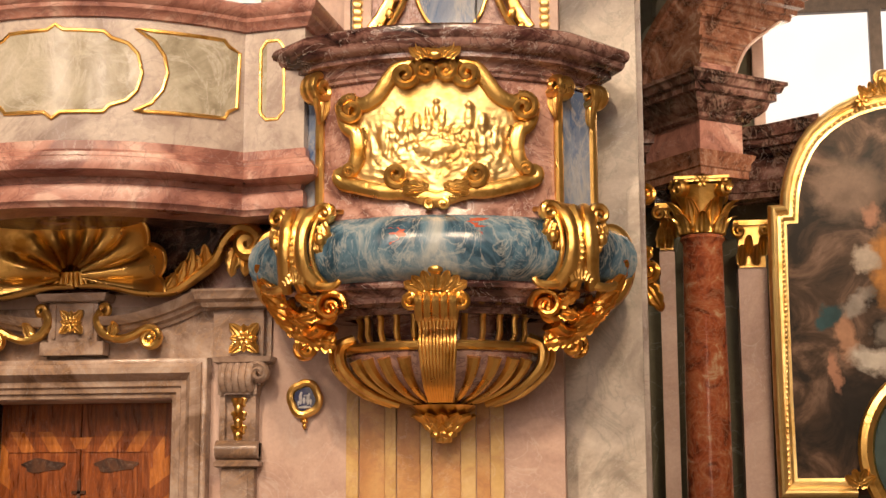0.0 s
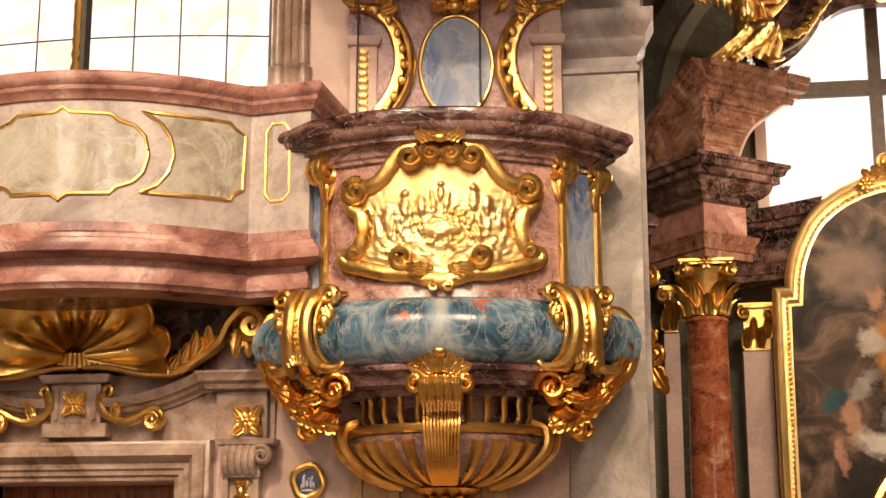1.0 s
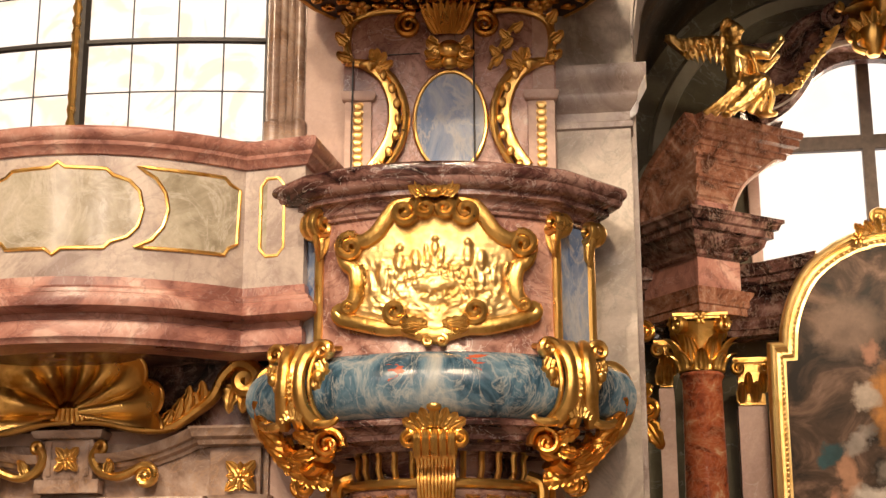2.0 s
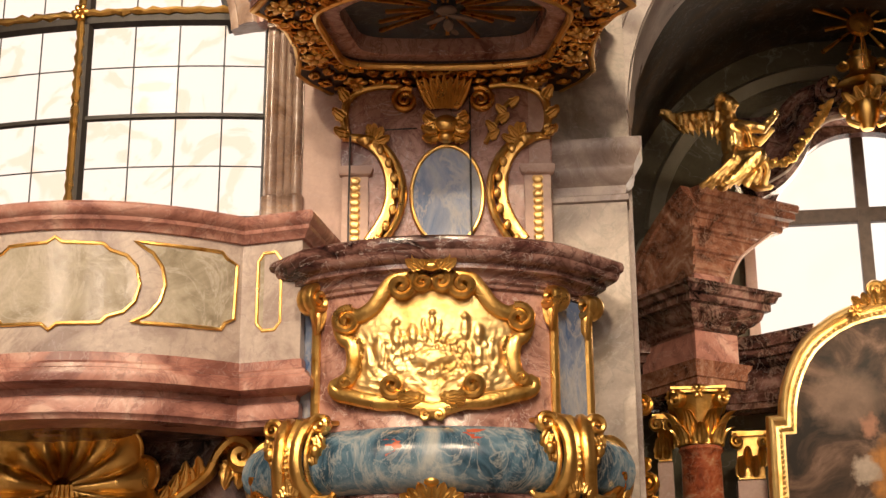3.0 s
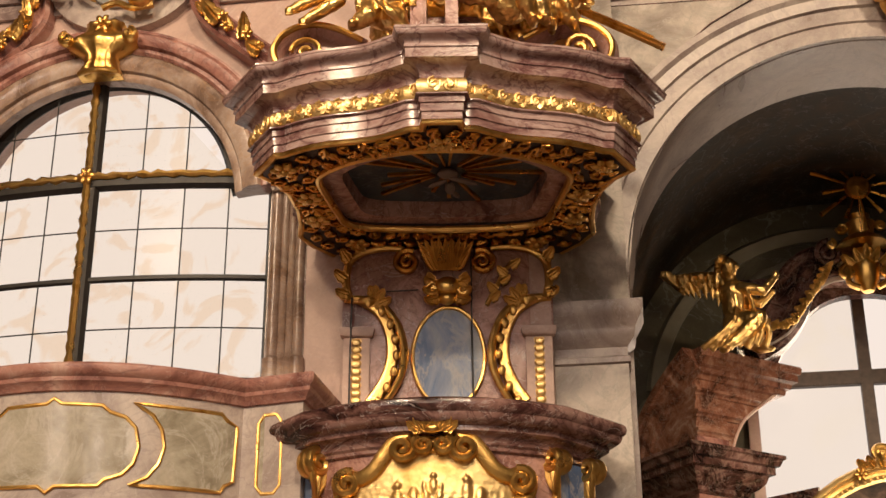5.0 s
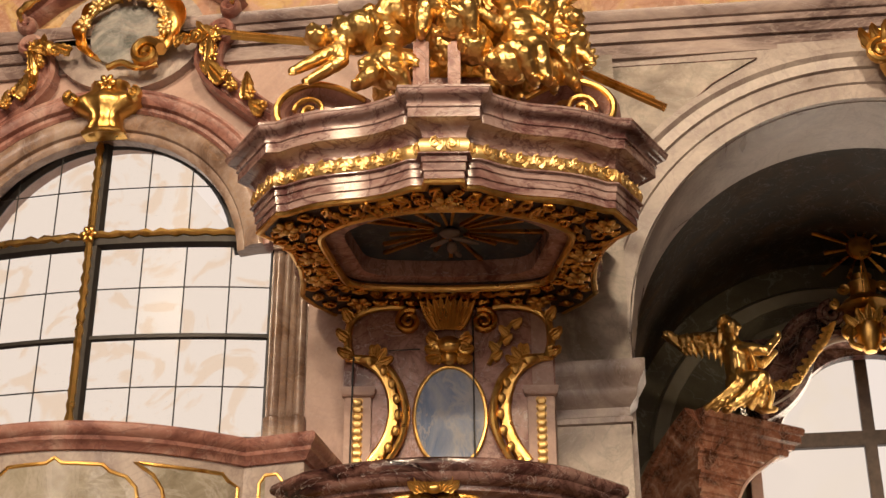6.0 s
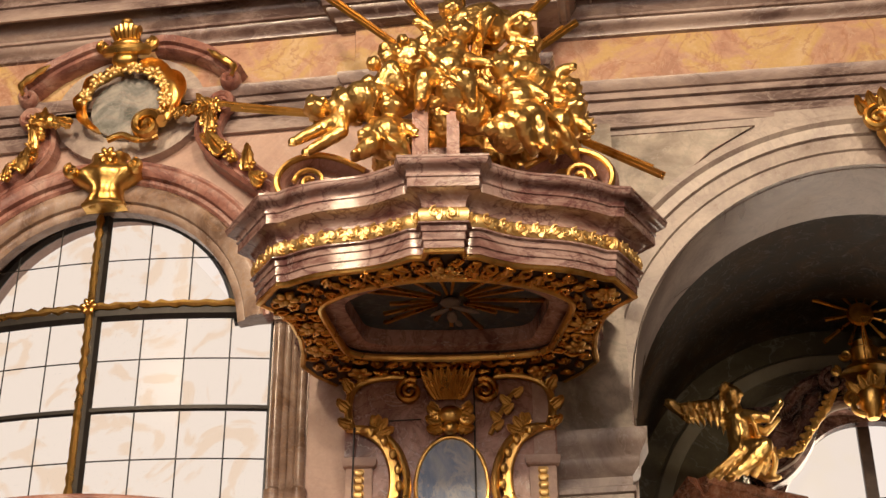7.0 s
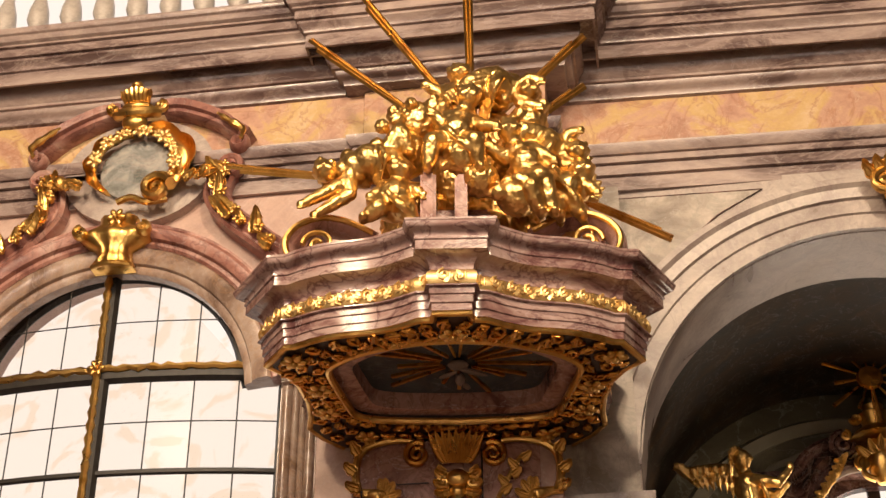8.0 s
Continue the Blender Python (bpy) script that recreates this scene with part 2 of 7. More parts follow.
def lathe(profile, n=24, c=(0, 0), sx=1.0, sy=1.0, a0=0.0, a1=360.0):
    full = abs(a1 - a0) >= 359.9
    vs, fs, m = [], [], len(profile)
    cols = n if full else n + 1
    for i in range(cols):
        a = radians(a0 + (a1 - a0) * i / n)
        for r, z in profile:
            vs.append((c[0] + r * sx * math.cos(a), c[1] + r * sy * math.sin(a), z))
    for i in range(n):
        for j in range(m - 1):
            a, b = i * m + j, ((i + 1) % cols) * m + j
            fs.append((a, b, b + 1, a + 1))
    return vs, fs


def ball(c, r, n=10, m=7, rot=None):
    rx, ry, rz = (r, r, r) if isinstance(r, (int, float)) else r
    q = rot or Matrix.Identity(3)
    vs, fs = [], []
    for j in range(m + 1):
        ph = math.pi * j / m
        for i in range(n):
            th = 2 * math.pi * i / n
            vs.append(tuple(Vector(c) + q @ Vector((rx * math.sin(ph) * math.cos(th), ry * math.sin(ph) * math.sin(th), rz * math.cos(ph)))))
    for j in range(m):
        for i in range(n):
            a, b = j * n + i, j * n + (i + 1) % n
            fs.append((a, a + n, b + n, b))
    return vs, fs


def limb(a, b, r0, r1):
    pts = [tuple(Vector(a).lerp(Vector(b), t)) for t in (0, 0.25, 0.5, 0.75, 1)]
    return join(tube(pts, lambda t: r0 + (r1 - r0) * t + 0.12 * r0 * math.sin(math.pi * t), 10, up=(0.3, 0.9, 0.2)), ball(a, r0), ball(b, r1))


def leaf(length, width, curl=0.6, lobes=4, thick=0.012, nu=17, nv=9):
    """An acanthus leaf: root at the origin, growing up z, its tip curling towards -y, with a lobed edge and a rib."""
    front, back = [], []
    for i in range(nu):
        u = i / (nu - 1)
        wide = width * 0.5 * (math.sin(math.pi * min(1, 0.18 + u * 0.82)) ** 0.7) * (0.74 + 0.26 * abs(math.sin(math.pi * lobes * u)))
        ang = curl * math.pi * u ** 1.8
        y = -length * curl * 0.42 * (1 - math.cos(ang)) / max(0.2, curl)
        z = length * (u if curl < 0.05 else math.sin(ang) / (curl * math.pi) * 0.9 + 0.1 * u * (1 - u) + 0.1 * u * (1 - 0.5 * curl))
        for j in range(nv):
            v = j / (nv - 1) * 2 - 1
            bow = -0.22 * wide * (1 - v * v) + 0.10 * wide * math.cos(v * math.pi * 3)
            front.append((wide * v, y + bow - thick, z - 0.12 * wide * abs(v)))
            back.append((wide * v, y + bow + thick, z - 0.12 * wide * abs(v)))
    vs, k, fs = front + back, nu * nv, []
    for i in range(nu - 1):
        for j in range(nv - 1):
            a = i * nv + j
            fs.append((a, a + 1, a + nv + 1, a + nv))
            fs.append((k + a, k + a + nv, k + a + nv + 1, k + a + 1))
    for i in range(nu - 1):
        for j in (0, nv - 1):
            a, b = i * nv + j, (i + 1) * nv + j
            fs.append((a, b, k + b, k + a))
    return vs, fs


def flower(c, r, petals=6, y=0.0):
    shapes = [ball((c[0], y - r * 0.25, c[1]), (r * 0.3, r * 0.3, r * 0.3))]
    for i in range(petals):
        a = 2 * math.pi * i / petals
        rot = Euler((0, -a, 0)).to_matrix()
        shapes.append(ball((c[0] + 0.62 * r * math.cos(a), y - r * 0.08, c[1] + 0.62 * r * math.sin(a)), (r * 0.42, r * 0.22, r * 0.3), 8, 6, rot))
    return join(*shapes)


def plate(outline, y0, y1):
    """A flat shape in the xz plane with thickness."""
    n = len(outline)
    vs = [(x, y0, z) for x, z in outline] + [(x, y1, z) for x, z in outline]
    fs = [tuple(range(n)), tuple(reversed(range(n, 2 * n)))]
    fs += [(i, i + n, (i + 1) % n + n, (i + 1) % n) for i in range(n)]
    return vs, fs


def mesh_of(name, shape, mat, smooth=35, bevel=0.0):
    me = bpy.data.meshes.new(name)
    bm = bmesh.new()
    vs = [bm.verts.new(v) for v in shape[0]]
    for f in shape[1]:
        if len(set(f)) > 2:
            try:
                bm.faces.new([vs[i] for i in f])
            except ValueError:
                pass
    bmesh.ops.recalc_face_normals(bm, faces=bm.faces)
    if bevel:
        edges = [e for e in bm.edges if len(e.link_faces) == 2 and e.calc_face_angle(0) > 0.6]
        bmesh.ops.bevel(bm, geom=edges, offset=bevel, segments=2, affect="EDGES", clamp_overlap=True)
    bm.to_mesh(me)
    bm.free()
    if smooth:
        me.polygons.foreach_set("use_smooth", [True] * len(me.polygons))
        me.set_sharp_from_angle(angle=radians(smooth))
    me.materials.append(mat)
    return me


def part(name, shape, mat, parent=None, label="", smooth=35, bevel=0.0):
    ob = new(name, mesh_of(name, shape, mat, smooth, bevel))
    ob.parent = parent
    if label:
        ob["label"] = label
    return ob


def thing(name, label, category, m=None, group="", kind=""):
    ob = new(name)
    if m is not None:
        ob.matrix_world = m
    return tagged(ob, label, category, group, kind)


def structure(name, shape, mat, label="", category="", bevel=0.0, smooth=35):
    return tagged(part(name, shape, mat, None, "", smooth, bevel), label, category, "", "structure")


def wall_shape(x0, x1, z0, z1, y0, y1, opening=None, n=28):
    """A wall with thickness; opening: (left, right, bottom, top as a function of x)."""
    if not opening:
        return box(x0, x1, y0, y1, z0, z1)
    a, b, low, top = opening
    shapes = [box(x0, a, y0, y1, z0, z1), box(b, x1, y0, y1, z0, z1)]
    if low > z0:
        shapes.append(box(a, b, y0, y1, z0, low))
    for i in range(n):
        xa, xb = a + (b - a) * i / n, a + (b - a) * (i + 1) / n
        v = [(x, y, z) for x, t in ((xa, top(xa)), (xb, top(xb))) for y in (y0, y1) for z in (t, z1)]
        shapes.append((v, box(0, 1, 0, 1, 0, 1)[1]))
    return join(*shapes)


def arc(c, r, a0, a1, n=24, rz=None):
    return [(c[0] + r * math.cos(radians(a0 + (a1 - a0) * i / n)), c[1] + (rz or r) * math.sin(radians(a0 + (a1 - a0) * i / n))) for i in range(n + 1)]


def pieces(name, shapes, mat, parent, label=""):
    """Each shape as a part of its own."""
    for shape in shapes:
        part(name, shape, mat, parent, label)


# ---- the large structure ----
DOOR_X, WIN_X = -3.82, -3.96          # axes of the portal and of the window over it
LEFT_Y, MID_Y, RIGHT_Y = 9.40, 9.40, 9.80
ARCH_X, ARCH_Z, ARCH_R = 1.75, 5.76, 1.79

# unseen shell round the nave, added to hold in the light, with little bounce
structure("floor", box(-14, 12, -7.5, 14.2, -0.2, 0.0), FLOOR, "unseen dim stone floor that bounces little light", "floor")
structure("ceiling", box(-14, 12, -7.5, 14.2, 13.0, 13.3), LOW_BOUNCE, "unseen dim ceiling closing the nave", "ceiling")
structure("wall_west", box(-14.3, -14, -7.5, 14.2, 0, 13), LOW_BOUNCE, "unseen dim wall closing the nave", "wall")
structure("wall_east", box(12, 12.3, -7.5, 14.2, 0, 13), LOW_BOUNCE, "unseen dim wall closing the nave", "wall")
structure("wall_south", box(-14, 12, -7.8, -7.5, 0, 13), LOW_BOUNCE, "unseen dim nave wall facing the pulpit", "wall")

# wall of the window bay: portal below, tall arched window above
structure("wall_portal", wall_shape(-14, -2.34, 0, 4.3, LEFT_Y, LEFT_Y + 0.6, (DOOR_X - 0.665, DOOR_X + 0.665, 0.0, lambda x: 2.28), 2), STUCCO, "pale rose stucco wall round the portal", "wall")


def window_top(x):
    d = abs(x - WIN_X + 0.01)
    return 6.50 + math.sqrt(max(0.0, 1.10 ** 2 - d * d)) if d < 1.09 else 6.62


structure("wall_window", wall_shape(-14, -2.34, 4.3, 8.05, LEFT_Y, LEFT_Y + 0.45, (WIN_X - 1.42, WIN_X + 1.43, 4.31, window_top), 40), STUCCO, "pale rose stucco wall round the arched window", "wall")
structure("wall_upper", box(-14, -2.34, LEFT_Y, LEFT_Y + 0.6, 8.05, 9.4), STUCCO, "rose stucco wall under the entablature", "wall")
structure("wall_pulpit", box(-2.34, -0.58, MID_Y, MID_Y + 0.6, 0, 9.4), STUCCO, "pale rose stucco wall behind the pulpit", "wall")
structure("wall_over_arch", box(-0.58, 12, 10.3, 10.6, 8.12, 9.9), LOW_BOUNCE, "wall behind the entablature over the chapel", "wall")
structure("wall_clerestory", box(-14, 12, 9.9, 10.2, 9.9, 13.0), LOW_BOUNCE, "wall above the entablature", "wall")


def chapel_top(x):
    return ARCH_Z + math.sqrt(max(0.0, ARCH_R ** 2 - (x - ARCH_X) ** 2))


structure("wall_arch", wall_shape(-0.58, 12, 0, 8.12, RIGHT_Y, RIGHT_Y + 0.7, (ARCH_X - ARCH_R, ARCH_X + ARCH_R, 0.0, chapel_top), 48), LILAC, "grey marbled wall with the chapel arch", "wall")
# chapel behind the arch
structure("wall_chapel_left", box(-0.35, -0.14, RIGHT_Y + 0.7, 13.2, 0, 6.2), CHAPEL, "olive plastered chapel side wall", "wall")
structure("wall_chapel_right", box(3.64, 3.85, RIGHT_Y + 0.7, 13.2, 0, 6.2), CHAPEL, "olive plastered chapel side wall", "wall")
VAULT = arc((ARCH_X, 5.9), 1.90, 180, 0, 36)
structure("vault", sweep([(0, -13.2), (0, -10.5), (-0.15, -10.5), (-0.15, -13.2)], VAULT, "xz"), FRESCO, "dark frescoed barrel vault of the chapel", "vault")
structure("wall_chapel_back", wall_shape(-0.35, 3.85, 0, 8.2, 13.2, 13.5, (1.02, 3.30, 4.5, lambda x: 6.95), 2), CHAPEL, "olive painted chapel back wall", "wall")

g = random.Random(21)
dots = []
for i in range(260):
    a, y = radians(95 + 78 * g.random()), 10.56 + 0.30 * abs(g.gauss(0, 0.5))
    r = 0.009 + 0.010 * g.random()
    dots.append(ball((ARCH_X + 1.885 * math.cos(a), y, 5.9 + 1.885 * math.sin(a)), (r, r * 1.6, r), 6, 4))
tagged(part("gilded_stipple", join(*dots), OLDGOLD, None, "faint gilded stipple on the chapel vault"), "faint gilded stipple on the chapel vault", "ornament", "", "stuff")

# pilaster strip beside the pulpit
PIL = thing("pilaster", "grey-green marble pilaster with a moulded capital", "pilaster", kind="structure")
part("shaft", box(-0.585, -0.075, 9.60, 9.80, 0, 5.02), GREY, PIL, bevel=0.004)
CAPITAL = [(0, 5.02), (0.015, 5.03), (0.015, 5.07), (0.0, 5.08), (0.0, 5.14), (0.05, 5.20), (0.06, 5.25), (0.06, 5.27), (0.10, 5.34), (0.12, 5.38), (0.12, 5.45), (-0.1, 5.46), (-0.1, 5.02)]
part("capital", sweep(CAPITAL, [(-0.585, 9.80), (-0.585, 9.60), (-0.075, 9.60), (-0.075, 9.80)]), LILAC, PIL)
part("upper_shaft", box(-0.585, -0.05, 9.645, 9.80, 5.462, 8.05), GREY, PIL, bevel=0.004)

structure("intrados", sweep([(0.0, 0.0), (0.006, 0.0), (0.006, -0.70), (0.0, -0.70)], arc((ARCH_X, ARCH_Z), ARCH_R, 180, 0, 96), "xz", base=RIGHT_Y), LILAC, "smooth grey marble underside of the chapel arch", "arch")
# archivolt of the chapel arch
ARCHIVOLT = [(0.0, 0.0), (0.0, 0.05), (0.12, 0.05), (0.13, 0.07), (0.24, 0.07), (0.25, 0.10), (0.33, 0.11), (0.36, 0.14), (0.41, 0.14), (0.41, 0.0)]
structure("archivolt", sweep([(-o, w) for o, w in ARCHIVOLT], arc((ARCH_X, ARCH_Z), ARCH_R, 180, 0, 48), "xz", base=RIGHT_Y), LILAC, "moulded grey marble archivolt over the chapel", "archivolt")


# entablature: architrave, ochre frieze and deep cornice, breaking forward over the pulpit
def entab(path, tag, inner=None):
    fascia = [(0.0, 8.08), (0.02, 8.08), (0.02, 8.20), (0.008, 8.202), (0.008, 8.214), (0.045, 8.216), (0.045, 8.30), (0.03, 8.302), (0.03, 8.314), (0.07, 8.316), (0.07, 8.37), (0.06, 8.372), (0.06, 8.382), (0.085, 8.385), (0.11, 8.42), (0.12, 8.47), (0.0, 8.50), (-0.3, 8.50), (-0.3, 8.08)]
    frieze = [(0.0, 8.50), (0.0, 8.96), (-0.3, 8.96), (-0.3, 8.50)]
    corn = [(0.0, 8.96), (0.03, 8.97), (0.035, 9.0), (0.05, 9.02), (0.075, 9.03), (0.09, 9.05), (0.095, 9.08), (0.12, 9.085), (0.12, 9.11), (0.15, 9.14), (0.17, 9.17), (0.175, 9.27), (0.28, 9.275), (0.28, 9.185), (0.30, 9.185), (0.30, 9.30), (0.29, 9.305), (0.29, 9.32), (0.315, 9.322), (0.315, 9.34), (0.335, 9.37), (0.36, 9.39), (0.36, 9.41), (0.35, 9.412), (0.35, 9.424), (0.38, 9.426), (0.38, 9.50), (0.37, 9.503), (0.37, 9.515), (0.40, 9.517), (0.40, 9.535), (0.43, 9.55), (0.45, 9.59), (0.47, 9.60), (0.48, 9.62), (0.48, 9.65), (-0.3, 9.68), (-0.3, 8.96)]
    ob = thing("entablature", "grey and rose marble entablature with ochre frieze " + tag, "entablature", kind="structure")
    part("architrave", sweep(fascia, inner or path), ENTAB, ob)
    part("frieze", sweep(frieze, inner or path), YELLOW, ob, "ochre and pink marbled frieze")
    part("cornice", sweep(corn, path), ENTAB, ob)


entab([(-14, LEFT_Y - 0.02), (-2.18, LEFT_Y - 0.02)], "over the window", [(-14, LEFT_Y - 0.02), (-2.03, LEFT_Y - 0.02)])
entab([(-2.14, 9.45), (-2.14, 9.27), (-0.42, 9.27), (-0.42, 9.78)], "over the pulpit", [(-2.02, 9.45), (-2.02, 9.34), (-0.56, 9.34), (-0.56, 9.78)])
entab([(-0.44, 9.76), (3.0, 9.88), (12, 10.2)], "over the chapel arch", [(-0.555, 9.76), (3.0, 9.88), (12, 10.2)])


# ---- the pulpit ----
PUL = pose(-1.30, 9.45, 0, 0, 0, 7)
BASKET = pose(-1.35, 9.45, 0, 0, 0, 5)


def both(half):
    """A symmetric path from its right half, listed from the wall to the middle; runs from left to right."""
    left = [(-x, y) for x, y in half]
    right = list(reversed(half))
    if abs(half[-1][0]) < 1e-6:
        right = right[1:]
    return left + right


def front_y(x):
    return -0.86 + 0.20 * (x / 0.70) ** 2


BODY = both([(0.80, 0.04), (0.97, -0.36), (0.70, -0.66)] + [(x, front_y(x)) for x in (0.6, 0.5, 0.4, 0.3, 0.2, 0.1, 0.0)])
pulpit = thing("pulpit", "rose and blue marble pulpit with gilded carving on the wall", "pulpit", BASKET)
part("body", sweep([(0.0, 4.20), (0.0, 4.0), (-0.012, 3.7), (0.0, 3.45), (0.03, 3.30), (-0.15, 3.30), (-0.15, 4.2)], BODY), ROSE, pulpit)
CORN = [(0.0, 4.16), (0.025, 4.17), (0.025, 4.19), (0.035, 4.20)] + [(0.04 + 0.055 * (1 - math.cos(radians(q))), 4.205 + 0.06 * math.sin(radians(q))) for q in range(0, 91, 18)] + [(0.105, 4.27), (0.105, 4.30), (0.12, 4.305)] + [(0.12 + 0.06 * math.sin(radians(q)), 4.365 - 0.06 * math.cos(radians(q))) for q in range(10, 91, 16)] + [(0.185, 4.37), (0.20, 4.385), (0.207, 4.41), (0.20, 4.44), (0.18, 4.455), (-0.15, 4.46), (-0.15, 4.16)]
part("cornice", sweep(CORN, BODY), CORNICE, pulpit, "dark veined marble cornice")
BULGE = [(0.02, 3.31)] + [(0.03 + 0.19 * math.sin(radians(a)), 3.10 + 0.205 * math.cos(radians(a))) for a in range(15, 176, 16)] + [(0.03, 2.90), (-0.2, 2.90), (-0.2, 3.31)]
part("bulge", sweep(BULGE, BODY), BLUE, pulpit, "swelling blue and white marble base")
LOWER = [(0.05, 2.91), (0.085, 2.905), (0.10, 2.885), (0.09, 2.865), (0.05, 2.855), (0.035, 2.835), (0.0, 2.82), (-0.01, 2.79), (-0.03, 2.785), (-0.16, 2.775), (-0.17, 2.74), (-0.3, 2.74), (-0.3, 2.91)]
part("lower_moulding", sweep(LOWER, BODY), CORNICE, pulpit)
BOWL = [(0.0, 2.20), (0.18, 2.21), (0.36, 2.26), (0.50, 2.34), (0.58, 2.42), (0.62, 2.50), (0.60, 2.54), (0.47, 2.56), (0.45, 2.60), (0.45, 2.72), (0.50, 2.78), (0.0, 2.78)]
part("bowl", lathe(BOWL, 40, (0, -0.22), 1.0, 0.82), CORNICE, pulpit)

# ---- the sounding board ----
FRONT = [(0.98 - 0.78 * i / 14, -1.485 - 0.31 * i / 14 - 0.03 * math.sin(2 * math.pi * i / 14)) for i in range(15)]
RIM = both([(0.80, 0.03), (0.93, -0.14), (1.00, -0.30), (0.97, -0.50), (0.965, -0.72), (1.0, -0.97), (1.07, -1.13), (1.17, -1.25), (1.03, -1.48)] + FRONT + [(0.11, -1.80), (0.095, -1.88), (0.0, -1.88)])
canopy = thing("sounding_board", "rose marble sounding board with gilded openwork underside", "canopy", PUL)
part("fascia", sweep([(0.0, 5.885), (0.03, 5.885), (0.03, 5.93), (0.04, 5.935), (0.04, 5.985), (0.05, 5.99), (0.05, 6.03), (0.07, 6.035), (0.07, 6.045), (-0.12, 6.045), (-0.12, 5.885)], RIM), VIOLET, canopy)
part("gilded_frieze", sweep([(0.045, 6.045), (0.065, 6.07), (0.07, 6.10), (0.065, 6.13), (0.045, 6.152), (-0.12, 6.152), (-0.12, 6.045)], RIM), PALEGOLD, canopy, "gilded ornamental frieze")
SCOTIA = [(0.045 + 0.085 * (1 - math.cos(radians(q))), 6.165 + 0.075 * math.sin(radians(q))) for q in range(0, 91, 15)]
CYMA = [(0.15 + 0.035 * (1 - math.cos(radians(q))), 6.33 + 0.035 * math.sin(radians(q))) for q in range(0, 91, 18)] + [(0.185 + 0.03 * math.sin(radians(q)), 6.40 - 0.035 * math.cos(radians(q)) + 0.0) for q in range(18, 91, 18)]
part("cornice", sweep([(0.035, 6.152), (0.045, 6.155)] + SCOTIA + [(0.145, 6.243), (0.145, 6.305), (0.155, 6.31), (0.155, 6.325)] + CYMA + [(0.22, 6.405), (0.22, 6.42), (-0.12, 6.43), (-0.12, 6.152)], RIM), VIOLET, canopy)
part("gilded_rim", sweep([(0.005, 5.885), (0.026, 5.885), (0.032, 5.872), (0.026, 5.858), (0.008, 5.852), (-0.008, 5.86), (-0.008, 5.885)], RIM), GOLD, canopy, "gilded rim moulding")


# ---- the portal ----
WALNUT = marble("inlaid_walnut", [(0.3, (0.13, 0.030, 0.006)), (0.55, (0.26, 0.065, 0.012)), (0.75, (0.36, 0.105, 0.02))], (0.08, 0.02, 0.005), 3.0, 5.0, 0.3, stretch=(6, 6, 0.8), amount=0.4)
HONEY = marble("honey_wood", [(0.3, (0.30, 0.085, 0.015)), (0.55, (0.46, 0.15, 0.026)), (0.75, (0.56, 0.20, 0.04))], (0.22, 0.07, 0.02), 3.0, 6.0, 0.3, stretch=(6, 6, 0.8), amount=0.4)
EBONY = marble("dark_inlay", [(0.3, (0.035, 0.012, 0.005)), (0.6, (0.075, 0.025, 0.008)), (0.8, (0.12, 0.04, 0.012))], (0.03, 0.01, 0.004), 6.0, 8.0, 0.45)
# SHADE: dark tone in place of real shade in the gap round the door
SHADE = plain("door_gap_shade", (0.10, 0.075, 0.06), (0.16, 0.12, 0.095), 0.8, 3)
TAUPE = marble("taupe_marble", [(0.28, (0.19, 0.12, 0.085)), (0.5, (0.34, 0.24, 0.19)), (0.75, (0.48, 0.37, 0.305))], (0.46, 0.27, 0.14), 2.0, 2.6, 0.18, amount=0.35)


def mitred_frame(x0, x1, top, profile, y):
    return sweep(profile, [(x0, 0.0), (x0, top), (x1, top), (x1, 0.0)], "xz", base=y)


door = thing("door", "closed inlaid walnut double door in a marble portal", "door", pose(-0.09, -0.24, 0))
dx0, dx1 = DOOR_X - 0.66, DOOR_X + 0.66
part("leaf", box(dx0, DOOR_X - 0.004, 9.95, 10.01, 0.0, 2.28), WALNUT, door, bevel=0.004)
part("leaf", box(DOOR_X + 0.004, dx1, 9.95, 10.01, 0.0, 2.28), WALNUT, door, bevel=0.004)
part("border", sweep([(0, 0), (0.08, 0), (0.08, 0.006), (0, 0.006)], [(dx0 + 0.06, 0.05), (dx0 + 0.06, 2.05), (dx1 - 0.06, 2.05), (dx1 - 0.06, 0.05)], "xz", base=9.95), HONEY, door, "paler inlaid border")
for s in (-1, 1):
    for k in range(5):
        za = 1.90 - k * 0.36
        quad = [(DOOR_X + s * 0.06, za), (DOOR_X + s * 0.46, za), (DOOR_X + s * 0.46, za - 0.30), (DOOR_X + s * 0.06, za - 0.30)]
        part("inlay", plate([(DOOR_X + s * 0.26 + (x - DOOR_X - s * 0.26) * 0.75, z) for x, z in quad], 9.945, 9.95), HONEY if k % 2 else WALNUT, door)
    part("dark_inlay", plate([(DOOR_X + s * 0.26 + (0.15 + 0.02 * math.sin(a * 1.3)) * math.cos(a / 12 * math.pi), 1.86 + (0.045 + 0.012 * math.cos(a * 0.8)) * math.sin(a / 12 * math.pi)) for a in range(24)], 9.938, 9.942), EBONY, door, "dark inlaid oval")
